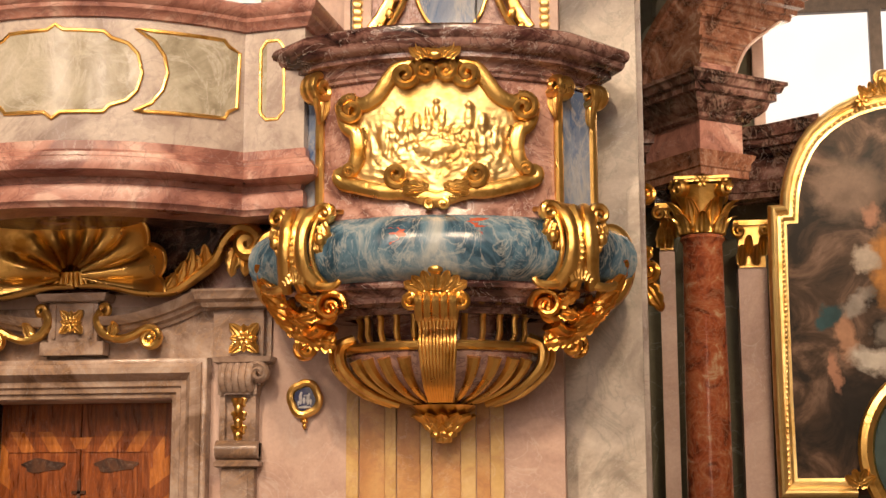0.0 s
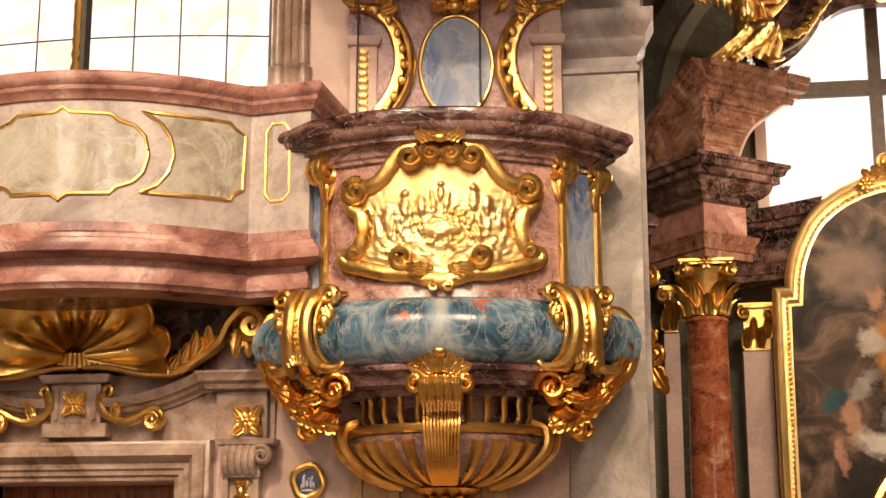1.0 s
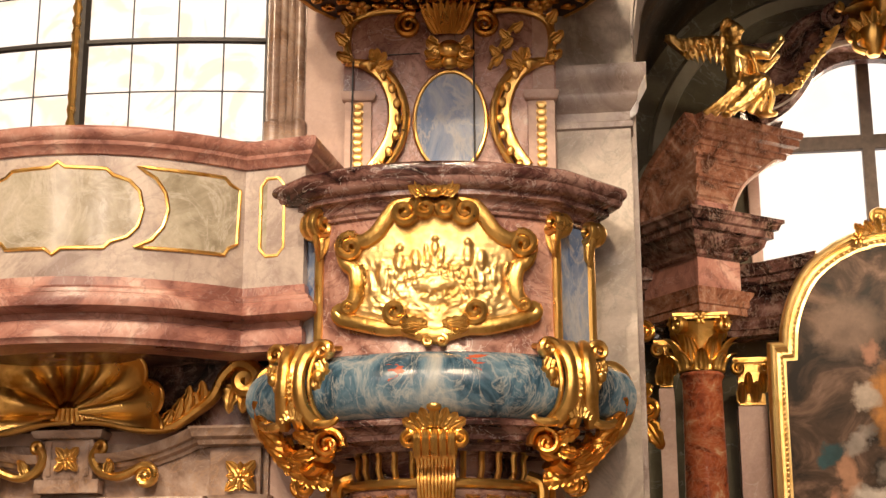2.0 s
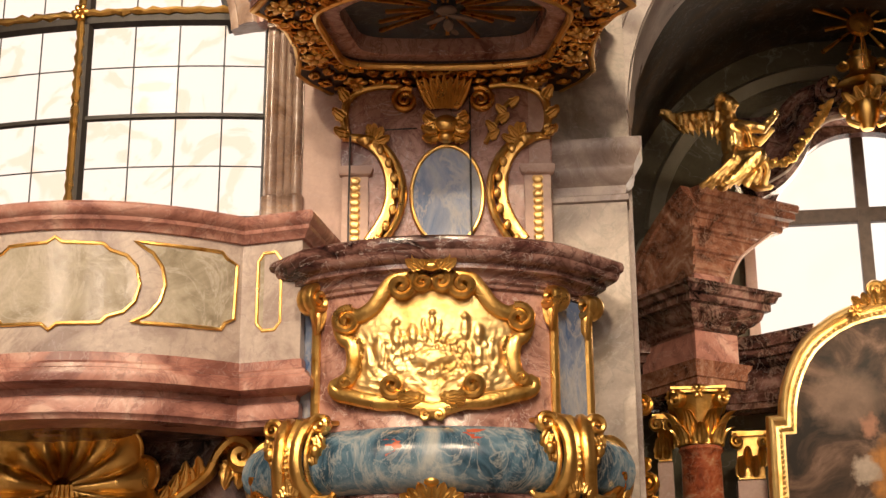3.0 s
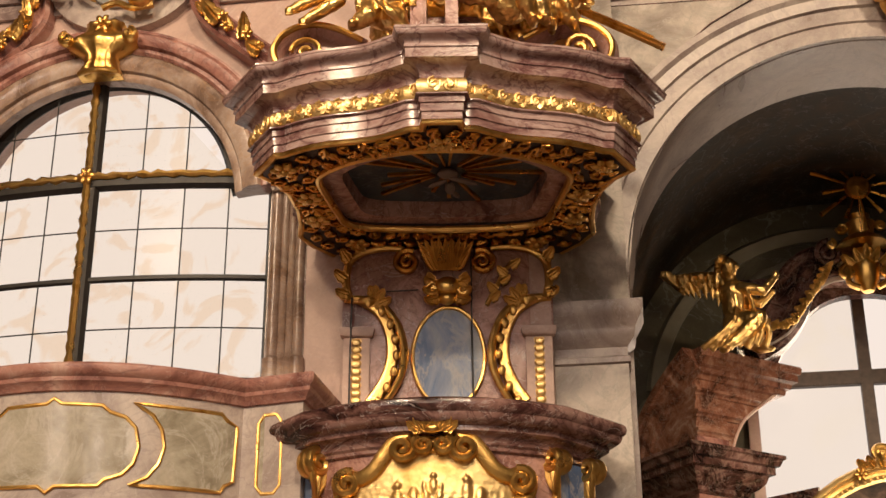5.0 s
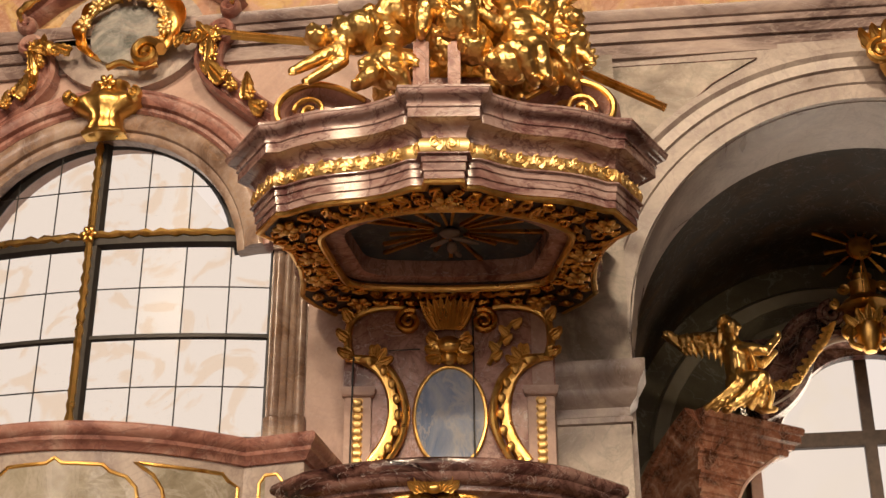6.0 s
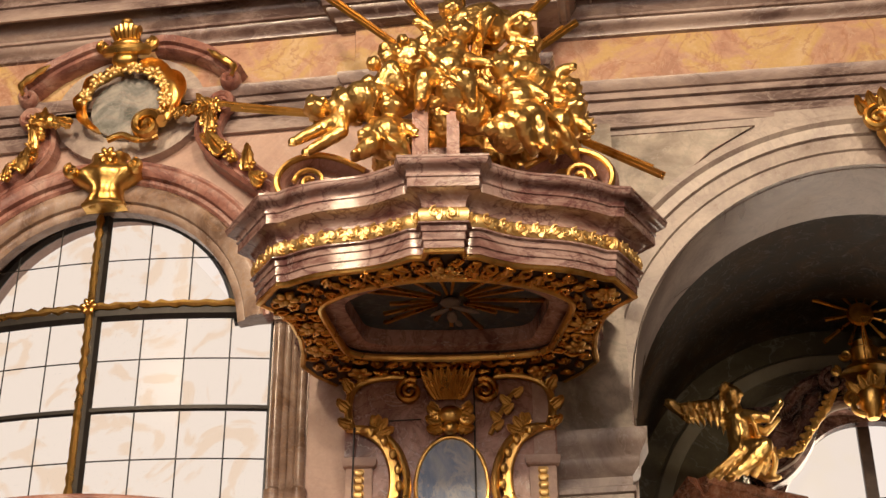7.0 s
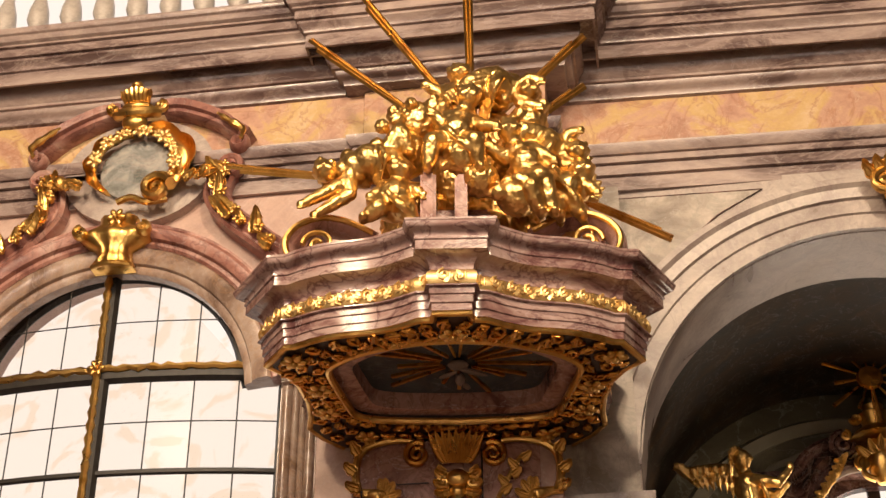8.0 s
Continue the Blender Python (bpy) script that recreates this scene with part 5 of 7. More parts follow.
for s in (-1, 1):
    ang = -s * 48
    nx, ny = s * 0.743, -0.669
    a, b = slant(s, 0.18), slant(s, 0.86)
    fld = []
    for o in (0.004, 0.016):
        for p in (a, b):
            for z in (3.36, 4.16):
                fld.append((p[0] + nx * o, p[1] + ny * o, z))
    part("corner_panel", (fld, box(0, 1, 0, 1, 0, 1)[1]), PALEBLUE, pulpit, "pale blue marble corner panel")
    for t in (0.10, 0.92):
        p = slant(s, t)
        part("corner_fillet", tube([(p[0] + nx * 0.02, p[1] + ny * 0.02, z) for z in (3.32, 3.6, 3.9, 4.1)], 0.029, 8), GOLD, pulpit, "gilded fillet")
        v = pose(p[0] + nx * 0.05, p[1] + ny * 0.05, 0, 0, 0, ang + (0 if s > 0 else 0))
        top = [tube(spiral((0, 4.15), 0.088, 1.5, 100, 1, k), 0.030, 9, 1.5) for k in (-0.04, 0.015)] + [moved(leaf(0.24, 0.13, 0.35, 1), pose(0, -0.06, 4.13, 172, 0, 0)), ball((0, -0.04, 4.05), (0.03, 0.03, 0.07))]
        part("corner_volute", moved(join(*top), v), GOLD, pulpit, "gilded volute capital")
    # acanthus bracket over the blue swell
    cxy = (s * 0.74, -0.64)
    brk = pose(cxy[0], cxy[1], 0, 0, 0, s * 24)
    prof = [(-0.03, 3.36), (-0.17, 3.33), (-0.245, 3.22), (-0.265, 3.08), (-0.225, 2.96), (-0.15, 2.88)]
    strap = []
    for k in (-1, 1):
        ctr = [(0.13, 0), (0.085, 1), (0.06, 2), (0.058, 3), (0.075, 4), (0.12, 5)]
        rib = smooth_line([(k * x, prof[i][0] - 0.035, prof[i][1]) for x, i in ctr], 6)
        strap.append(tube(rib, lambda t: 0.040 + 0.012 * abs(2 * t - 1), 10, 0.8))
        strap.append(tube([(x + k * 0.055, y + 0.03, z) for x, y, z in rib], 0.016, 7))
        strap.append(tube([(k * 0.165 + x, y, z) for x, y, z in spiral((0, 3.315), 0.062, 1.5, 180 if k > 0 else 0, -k, -0.20)], lambda t: 0.026 - 0.010 * t, 8, 1.7))
        strap += [moved(leaf(0.13, 0.085, 0.5, 3), pose(k * (0.16 - 0.015 * m), -0.235, 3.25 - 0.045 * m, 168, k * (-26 + 9 * m), 0)) for m in range(3)]
        strap.append(ball((k * 0.16, -0.25, 3.16), (0.035, 0.03, 0.04)))
        strap.append(tube(smooth_line([(k * 0.10, -0.20, 2.90), (k * 0.16, -0.22, 2.875), (k * 0.24, -0.21, 2.88), (k * 0.27, -0.20, 2.91)], 4), lambda t: 0.035 - 0.018 * t, 8))
    strap.append(tube([(0, y - 0.01, z) for y, z in prof], 0.05, 8))
    strap += [ball((0, -0.315 + 0.0035 * abs(m - 4) ** 2, 3.24 - 0.036 * m), 0.018, 7, 5) for m in range(9)]
    strap += [moved(leaf(0.14, 0.09, 0.4, 3), pose(0.03 * q, -0.26, 2.90, 0, 22 * q, 0)) for q in (-1, 0, 1)]
    part("corner_bracket", moved(join(*strap), brk), GOLD, pulpit, "gilded acanthus bracket")
    # scroll at the side of the swell
    sd = smooth_line([(s * 0.98, -0.30, 3.24), (s * 1.06, -0.33, 3.30), (s * 1.14, -0.33, 3.24), (s * 1.17, -0.33, 3.08), (s * 1.13, -0.36, 2.92), (s * 1.02, -0.44, 2.80), (s * 0.90, -0.52, 2.74)], 6)
    part("side_scroll", join(tube(sd, lambda t: 0.030 + 0.022 * math.sin(math.pi * t), 9, 1.5), tube([(x - s * 0.05, y - 0.05, z - 0.01) for x, y, z in sd[4:]], 0.022, 7), *[moved(leaf(0.24, 0.13, 0.4, 4), pose(s * (1.08 - 0.07 * m), -0.42 - 0.05 * m, 2.84 - 0.035 * m, 15, s * (-20 - 25 * m), s * 40)) for m in range(4)], *[ball((s * 1.09, -0.38, 3.20 - 0.05 * m), 0.02, 7, 5) for m in range(4)]), GOLD, pulpit, "gilded side scroll")
    # volute below the corner
    lv = pose(s * 0.66, -0.68, 0, 0, 0, s * 22)
    low = [tube(spiral((s * 0.0, 2.74), 0.085, 1.6, 180 if s > 0 else 0, -s, -0.03 - 0.03 * m), 0.024, 8, 1.2) for m in range(3)]
    low += [tube(smooth_line([(s * 0.02, -0.08 + 0.05 * m, 2.66), (s * 0.10, -0.05 + 0.05 * m, 2.62), (s * 0.20, 0.0 + 0.05 * m, 2.68), (s * 0.26, 0.04 + 0.05 * m, 2.78)], 5), 0.033, 8, 1.2) for m in range(4)]
    low += [moved(leaf(0.20, 0.11, 0.4, 4), pose(s * (0.12 + 0.05 * m), -0.03, 2.66, 20, s * (60 - 30 * m), 0)) for m in range(3)]
    low += [tube(spiral((s * 0.20, 2.54), 0.075, 1.5, 90, -s, 0.05), 0.022, 8, 1.6)]
    part("lower_volute", moved(join(*low), lv), OLDGOLD, pulpit, "gilded lower volute")
    big = spiral((s * 0.65, 2.77), 0.095, 1.6, 190 if s > 0 else -10, -s, -0.80, 0.16)
    part("corner_scroll", join(tube(big, lambda t: 0.028 - 0.012 * t, 9, 1.7), moved(leaf(0.20, 0.10, 0.4, 4), pose(s * 0.72, -0.80, 2.78, 12, s * 70, 0)), moved(leaf(0.17, 0.09, 0.4, 4), pose(s * 0.74, -0.78, 2.72, 12, s * 105, 0))), OLDGOLD, pulpit, "gilded corner scroll")
    sweepline = smooth_line([(s * 1.06, -0.40, 2.92), (s * 0.98, -0.52, 2.78), (s * 0.88, -0.60, 2.67), (s * 0.76, -0.62, 2.58), (s * 0.64, -0.60, 2.56)], 3)
    pieces("acanthus", [moved(leaf(0.25, 0.13, 0.42, 4), pose(x, y - 0.03, z, 8, s * (22 + 9 * q), s * 20)) for q, (x, y, z) in enumerate(sweepline[::2])], OLDGOLD, pulpit, "gilded acanthus leaf")
    part("stem", join(tube(sweepline, lambda t: 0.045 - 0.018 * t, 9, 1.2), tube(spiral((s * 0.80, 2.535), 0.055, 1.4, 90, -s, -0.62), 0.022, 8, 1.6)), OLDGOLD, pulpit, "dark gilded stem")

# central bracket under the swell
cb = [moved(leaf(0.17 - 0.015 * abs(q), 0.09, 0.4, 3), pose(0.034 * q, -0.98, 2.84, 0, 21 * q, 0)) for q in range(-3, 4)] + [ball((0, -1.01, 2.96), (0.05, 0.04, 0.03))]
part("centre_leaf", join(*cb), GOLD, pulpit, "gilded palmette")
vol = [tube([(x, y, z) for x, y, z in [(-0.15, -0.95, 2.80), (0.15, -0.95, 2.80)]], 0.045, 10, up=(0, 0, 1))]
vol += [tube(smooth_line([(0.05 * q, -0.96, 2.82), (0.05 * q, -1.01, 2.78), (0.05 * q, -0.99, 2.71), (0.05 * q, -0.95, 2.68)], 5), 0.028, 8) for q in range(-2, 3)]
vol += [tube(spiral((s * 0.145, 2.77), 0.05, 1.4, 90, -s, -0.98), 0.018, 8, 2.0) for s in (-1, 1)]
part("centre_volute", join(*vol), GOLD, pulpit, "gilded volute block")
band = [tube(smooth_line([(0.024 * q, -0.86, 2.74), (0.021 * q, -0.81, 2.64), (0.021 * q, -0.83, 2.54), (0.019 * q, -0.79, 2.42), (0.017 * q, -0.67, 2.30), (0.014 * q, -0.50, 2.22)], 6), 0.0125, 6) for q in range(-5, 6)]
pieces("band_flute", band, GOLD, pulpit, "gilded fluted band")


def bowl_xy(a, r):
    return (r * math.sin(radians(a)), -0.22 - 0.82 * r * math.cos(radians(a)))


rimline = [(*bowl_xy(a, 0.625), 2.545) for a in range(-100, 101, 5)]
part("bowl_rim", tube(rimline, 0.030, 9), GOLD, pulpit, "gilded bowl rim")
for a in (-78, -60, -44, -30, -17, 17, 30, 44, 60, 78):
    part("baluster", tube([(*bowl_xy(a, 0.50), 2.56), (*bowl_xy(a, 0.53), 2.64), (*bowl_xy(a, 0.525), 2.72), (*bowl_xy(a, 0.55), 2.77)], 0.020, 7), GOLD, pulpit, "gilded baluster")
for a in (-58, -46, -33, -20, 20, 33, 46, 58):
    pts = [(*bowl_xy(a, r * 1.012), z) for r, z in ((0.61, 2.475), (0.575, 2.41), (0.50, 2.335), (0.37, 2.262), (0.22, 2.215))]
    part("gadroon", tube(smooth_line(pts, 4), lambda t: 0.037 * (1 - t) ** 0.8 + 0.008, 8), GOLD, pulpit, "gilded gadroon")
for s in (-1, 1):
    pts = [(*bowl_xy(s * 66, r), z) for r, z in ((0.60, 2.60), (0.68, 2.56), (0.685, 2.46), (0.62, 2.37), (0.48, 2.27), (0.30, 2.21))]
    part("bowl_strap", join(tube(smooth_line(pts, 5), lambda t: 0.045 - 0.02 * t, 9, 1.2), tube(smooth_line([(x + s * 0.05, y + 0.06, z) for x, y, z in pts], 5), lambda t: 0.035 - 0.015 * t, 8)), GOLD, pulpit, "gilded bowl strap")
fin = [moved(leaf(0.26, 0.16, 0.35, 3), pose(0, -0.22, 2.02, 0, 0, q) @ pose(0, -0.025, 0, 38, 0, 0)) for q in range(0, 360, 30)]
pieces("finial_leaf", fin, GOLD, pulpit, "gilded finial leaf")
part("finial", lathe([(0, 1.97), (0.03, 1.98), (0.045, 2.01), (0.03, 2.04), (0.07, 2.08), (0.16, 2.16), (0.21, 2.205), (0, 2.21)], 16, (0, -0.22)), GOLD, pulpit, "gilded finial")
pieces("finial_bead", [ball((0.035 * math.cos(q), -0.22 + 0.035 * math.sin(q), 1.995), 0.022, 7, 5) for q in range(6)], GOLD, pulpit)
RED_INLAY = plain("red_inlay", (0.36, 0.06, 0.03), (0.50, 0.13, 0.07), 0.25, 14)
for x, z, r in ((-0.25, 3.17, 0.075), (-0.30, 3.12, 0.055), (0.27, 3.24, 0.07), (0.35, 3.18, 0.085), (-0.40, 3.25, 0.05), (-0.33, 3.04, 0.04)):
    blob = []
    for i in range(22):
        a = 2 * math.pi * i / 22
        q = r * (0.55 + 0.6 * abs(noise.noise(Vector((math.cos(a) * 1.7 + x * 9, math.sin(a) * 1.7, 2)))))
        blob.append((x + q * 1.5 * math.cos(a) + 0.4 * q * math.sin(a), z + 0.7 * q * math.sin(a) - 0.25 * q * math.cos(a)))
    patchv = []
    for px, pz in blob:
        u = max(-1, min(1, (pz - 3.10) / 0.205))
        o = 0.03 + 0.19 * math.sqrt(max(0, 1 - u * u)) + 0.002
        patchv.append((px, front_y(px) - o, pz))
    mid = max(-1, min(1, (z - 3.10) / 0.205))
    patchv.append((x, front_y(x) - 0.032 - 0.19 * math.sqrt(1 - mid * mid), z))
    part("red_stone_patch", (patchv, [(i, (i + 1) % 22, 22) for i in range(22)]), RED_INLAY, pulpit, "red stone inclusion")


# ---- the backboard between pulpit and sounding board ----
back = thing("backboard", "rose marble backboard with blue oval and gilded scrolls", "backboard", PUL)
by = -0.12
part("board", plate([(-0.70, 4.3), (0.70, 4.3), (0.70, 5.17), (0.725, 5.20), (0.725, 5.84), (-0.725, 5.84), (-0.725, 5.20), (-0.70, 5.17)], by, 0.05), ROSE, back, bevel=0.006)
oval = [(0.005 + 0.245 * math.cos(2 * math.pi * i / 48), 5.03 + 0.36 * math.sin(2 * math.pi * i / 48)) for i in range(48)]
part("oval_panel", plate(oval, by - 0.012, by), PALEBLUE, back, "blue marble oval")
part("oval_frame", tube([(x, by - 0.014, z) for x, z in oval], 0.015, 7, 1, True), GOLD, back, "gilded oval bead")
for s in (-1, 1):
    part("pilaster", join(box(s * 0.62 - 0.09, s * 0.62 + 0.09, by - 0.03, by, 4.3, 5.17), sweep([(0, 5.17), (0.02, 5.18), (0.03, 5.22), (0.03, 5.24), (-0.08, 5.24), (-0.08, 5.17)], [(s * 0.62 - 0.09, by + 0.02), (s * 0.62 - 0.09, by - 0.03), (s * 0.62 + 0.09, by - 0.03), (s * 0.62 + 0.09, by + 0.02)])), STUCCO, back, bevel=0.004)
    drop = []
    for q in range(11):
        drop.append(moved(leaf(0.075, 0.075, 0.3, 1, 0.008, 6, 5), pose(s * 0.62, by - 0.035, 5.16 - 0.052 * q, 185, 0, 0)))
        drop.append(ball((s * 0.62, by - 0.04, 5.13 - 0.052 * q), (0.034, 0.018, 0.026), 8, 5))
    part("leaf_drop", join(*drop), PALEGOLD, back, "gilded laurel drop")
    cl = smooth_line([(s * 0.66, by - 0.03, 5.46), (s * 0.54, by - 0.04, 5.44), (s * 0.40, by - 0.04, 5.35), (s * 0.32, by - 0.04, 5.20), (s * 0.295, by - 0.04, 5.03), (s * 0.33, by - 0.04, 4.86), (s * 0.42, by - 0.04, 4.70)], 6)
    part("side_scroll", join(tube(cl, lambda t: 0.022 + 0.006 * math.sin(t * 3), 8), tube([(x + s * (0.05 + 0.05 * i / len(cl)), y + 0.01, z) for i, (x, y, z) in enumerate(cl)], lambda t: 0.028 + 0.02 * t, 8, 0.6), *[ball((p[0] + s * 0.05, p[1] - 0.03, p[2]), (0.026, 0.02, 0.038), 8, 6) for p in cl[8::4]]), GOLD, back, "gilded leafy side scroll")
    top = smooth_line([(s * 0.67, by - 0.04, 5.44), (s * 0.70, by - 0.04, 5.56), (s * 0.68, by - 0.04, 5.72), (s * 0.58, by - 0.04, 5.80), (s * 0.42, by - 0.04, 5.83), (s * 0.30, by - 0.04, 5.82)], 6)
    part("top_scroll", join(tube(top, lambda t: 0.030 - 0.006 * t, 8), *[moved(leaf(0.14, 0.09, 0.45, 3), pose(p[0], p[1] - 0.02, p[2], 10, s * (80 - 22 * q), 0)) for q, p in enumerate(top[2:26:5])]), GOLD, back, "gilded top scroll")
    part("volute", tube(spiral((s * 0.26 - 0.02, 5.72), 0.09, 1.9, 120 if s > 0 else 60, -s, by - 0.04, 0.15), lambda t: 0.026 - 0.012 * t, 8, 1.5), OLDGOLD, back, "dark gilded volute")
    part("leaf_spray", join(*[moved(leaf(0.17 - 0.02 * q, 0.09, 0.4, 4), pose(s * 0.50, by - 0.04, 5.40 + 0.02 * q, 5, s * (-75 + 34 * q), 0)) for q in range(4)], ball((s * 0.55, by - 0.05, 5.43), (0.07, 0.04, 0.035))), GOLD, back)
part("sprig", join(*[moved(leaf(0.11, 0.07, 0.4, 3), pose(0.30 + 0.035 * q, by - 0.03, 5.44 + 0.06 * q, 5, (-50 if q % 2 else 55), 0)) for q in range(5)], tube([(0.27, by - 0.03, 5.40), (0.40, by - 0.03, 5.66), (0.45, by - 0.03, 5.72)], 0.018, 7)), GOLD, back, "gilded leaf sprig")
cluster = [ball((0, by - 0.06, 5.53), (0.09, 0.06, 0.07)), ball((0, by - 0.06, 5.44), (0.06, 0.05, 0.05))]
for s in (-1, 1):
    cluster += [moved(leaf(0.17, 0.10, 0.45, 4), pose(s * 0.06, by - 0.05, 5.52 - 0.035 * q, 8, s * (62 + 26 * q), 0)) for q in range(3)]
    cluster += [tube(spiral((s * 0.10, 5.50), 0.045, 1.3, 90, -s, by - 0.08), 0.016, 7), moved(leaf(0.10, 0.08, 0.4, 3), pose(s * 0.10, by - 0.05, 5.56, 5, s * 28, 0))]
pieces("acanthus", cluster, GOLD, back, "gilded acanthus leaf")
fan = [moved(leaf(0.27, 0.062, 0.3, 1), pose(0.02 * q - 0.01, by - 0.04, 5.66, 14, 8.0 * q, 0)) for q in range(-4, 5)]
pieces("fan_rib", fan, OLDGOLD, back, "dark gilded shell fan")
CABLE = plain("black_cable", (0.01, 0.01, 0.01), (0.02, 0.02, 0.02), 0.5, 10)
cable = thing("cable", "thin black cable running down the backboard", "cable", PUL)
part("run", tube([(0.165, by - 0.055, 5.75), (0.165, by - 0.055, 5.3), (0.17, by - 0.055, 4.6)], 0.006, 6), CABLE, cable)
part("run", tube([(-0.655, by - 0.065, 5.45), (-0.66, by - 0.065, 5.0), (-0.66, by - 0.065, 4.5)], 0.006, 6), CABLE, cable)
part("run", tube([(-0.42, by - 0.05, 5.50), (-0.2, by - 0.05, 5.51)], 0.005, 6), CABLE, cable)


# ---- underside and crown of the sounding board ----
def ring_shape(outer, inner, z0, z1):
    n = len(outer)
    vs = [(x, y, z0) for x, y in outer] + [(x, y, z0) for x, y in inner] + [(x, y, z1) for x, y in outer] + [(x, y, z1) for x, y in inner]
    fs = []
    for i in range(n):
        j = (i + 1) % n
        fs += [(i, j, n + j, n + i), (2 * n + i, 3 * n + i, 3 * n + j, 2 * n + j), (n + i, n + j, 3 * n + j, 3 * n + i), (i, 2 * n + i, 2 * n + j, j)]
    return vs, fs


CC = (0.0, -0.90)


def polar(loop, n=96):
    """A closed plane loop sampled at even angles about the middle of the board."""
    out = []
    for i in range(n):
        a = 2 * math.pi * i / n + 0.013
        d, best = Vector((math.cos(a), math.sin(a))), None
        for p, q in zip(loop, loop[1:] + loop[:1]):
            p, q = Vector(p) - Vector(CC), Vector(q) - Vector(CC)
            e = q - p
            den = d.x * e.y - d.y * e.x
            if abs(den) > 1e-9:
                t, u = (p.x * e.y - p.y * e.x) / den, (p.x * d.y - p.y * d.x) / den
                if t > 0 and -1e-6 <= u <= 1 + 1e-6:
                    best = t if best is None else min(best, t)
        out.append((CC[0] + d.x * (best or 0.5), CC[1] + d.y * (best or 0.5)))
    return out


INNER_HALF = [(0.12, -0.41), (0.50, -0.44), (0.67, -0.52), (0.72, -0.70), (0.76, -0.90), (0.80, -1.16), (0.76, -1.28), (0.58, -1.43), (0.34, -1.53), (0.12, -1.575)]
inner_loop = polar([(x, y) for x, y, _ in smooth_line([(-x, y, 0) for x, y in INNER_HALF] + [(x, y, 0) for x, y in reversed(INNER_HALF)], 4, True)])
outer_loop = polar(RIM)
# near-black plate: its colour stands in for the shade between the openwork scrolls
part("soffit", ring_shape(outer_loop, inner_loop, 5.862, 5.90), plain("openwork_gap_shade", (0.02, 0.010, 0.006), (0.045, 0.022, 0.012), 0.5, 8), canopy, "dark backing standing in for shaded openwork gaps")
part("cove", ring_shape([(CC[0] + (x - CC[0]) * 1.0, CC[1] + (y - CC[1]) * 1.0) for x, y in inner_loop], [(CC[0] + (x - CC[0]) * 0.82, CC[1] + (y - CC[1]) * 0.80) for x, y in inner_loop], 5.90, 6.03), ROSE, canopy, "rose marble cove")
NIGHT = marble("dark_blue_panel", [(0.3, (0.015, 0.025, 0.035)), (0.6, (0.04, 0.06, 0.075)), (0.8, (0.08, 0.10, 0.11))], (0.10, 0.09, 0.08), 2.0, 2.0, 0.4)
part("sky_panel", ([(x, y, z) for z in (6.02, 6.05) for x, y in inner_loop], [tuple(range(len(inner_loop))), tuple(reversed(range(len(inner_loop), 2 * len(inner_loop))))] + [(i, i + len(inner_loop), (i + 1) % len(inner_loop) + len(inner_loop), (i + 1) % len(inner_loop)) for i in range(len(inner_loop))]), NIGHT, canopy, "dark blue painted ceiling panel", smooth=0)
part("lid", ([(x, y, z) for z in (6.36, 6.425) for x, y in RIM], [tuple(range(len(RIM))), tuple(reversed(range(len(RIM), 2 * len(RIM))))] + [(i, i + len(RIM), (i + 1) % len(RIM) + len(RIM), (i + 1) % len(RIM)) for i in range(len(RIM))]), DARK, canopy, smooth=0)
part("inner_frame", tube([(x, y, 5.855) for x, y, _ in [(x, y, 0) for x, y in inner_loop]], 0.026, 8, 1, True, up=(0, 0, 1)), GOLD, canopy, "gilded inner frame")
for q in range(17):
    a = 2 * math.pi * (q + 0.25 * math.sin(q * 2.3)) / 17 + 0.07
    L = 0.62 - 0.11 * (q % 3)
    w = 0.013
    d = Vector((math.cos(a), math.sin(a) * 0.75, 0))
    nrm = Vector((-d.y, d.x, 0)).normalized()
    c = Vector((0.02, -0.98, 6.0))
    p0, p1 = c + d * 0.12, c + d * L
    pts = [p0 - nrm * 0.006, p0 + nrm * 0.006, p1 + nrm * w, p1 - nrm * w]
    part("ray", ([tuple(p) for p in pts] + [tuple(p + Vector((0, 0, 0.02))) for p in pts], [(0, 1, 2, 3), (7, 6, 5, 4), (0, 4, 5, 1), (1, 5, 6, 2), (2, 6, 7, 3), (3, 7, 4, 0)]), OLDGOLD, canopy, "gilded ray")
STONE = plain("pale_grey_paint", (0.16, 0.12, 0.10), (0.26, 0.20, 0.17), 0.5, 12)
part("centre_boss", join(ball((0.02, -0.98, 5.99), (0.07, 0.06, 0.03)), ball((0.03, -0.84, 5.955), (0.035, 0.075, 0.03)), ball((0.12, -0.93, 5.96), (0.11, 0.026, 0.014), 10, 7, Euler((0, 0, 0.5)).to_matrix()), ball((-0.05, -0.90, 5.96), (0.08, 0.024, 0.014), 10, 7, Euler((0, 0, -0.7)).to_matrix()), ball((0.07, -0.74, 5.955), (0.022, 0.05, 0.014), 8, 6, Euler((0, 0, -0.4)).to_matrix())), STONE, canopy, "pale carved centre boss")


def along(path, step):
    """Points spaced along a plane path with their outward normals."""
    out = []
    for a, b in zip(path, path[1:]):
        d = Vector((b[0] - a[0], b[1] - a[1]))
        m = max(1, round(d.length / step))
        nn = Vector((d.y, -d.x)).normalized()
        for i in range(m):
            t = (i + 0.5) / m
            out.append((a[0] + d.x * t, a[1] + d.y * t, nn.x, nn.y))
    return out


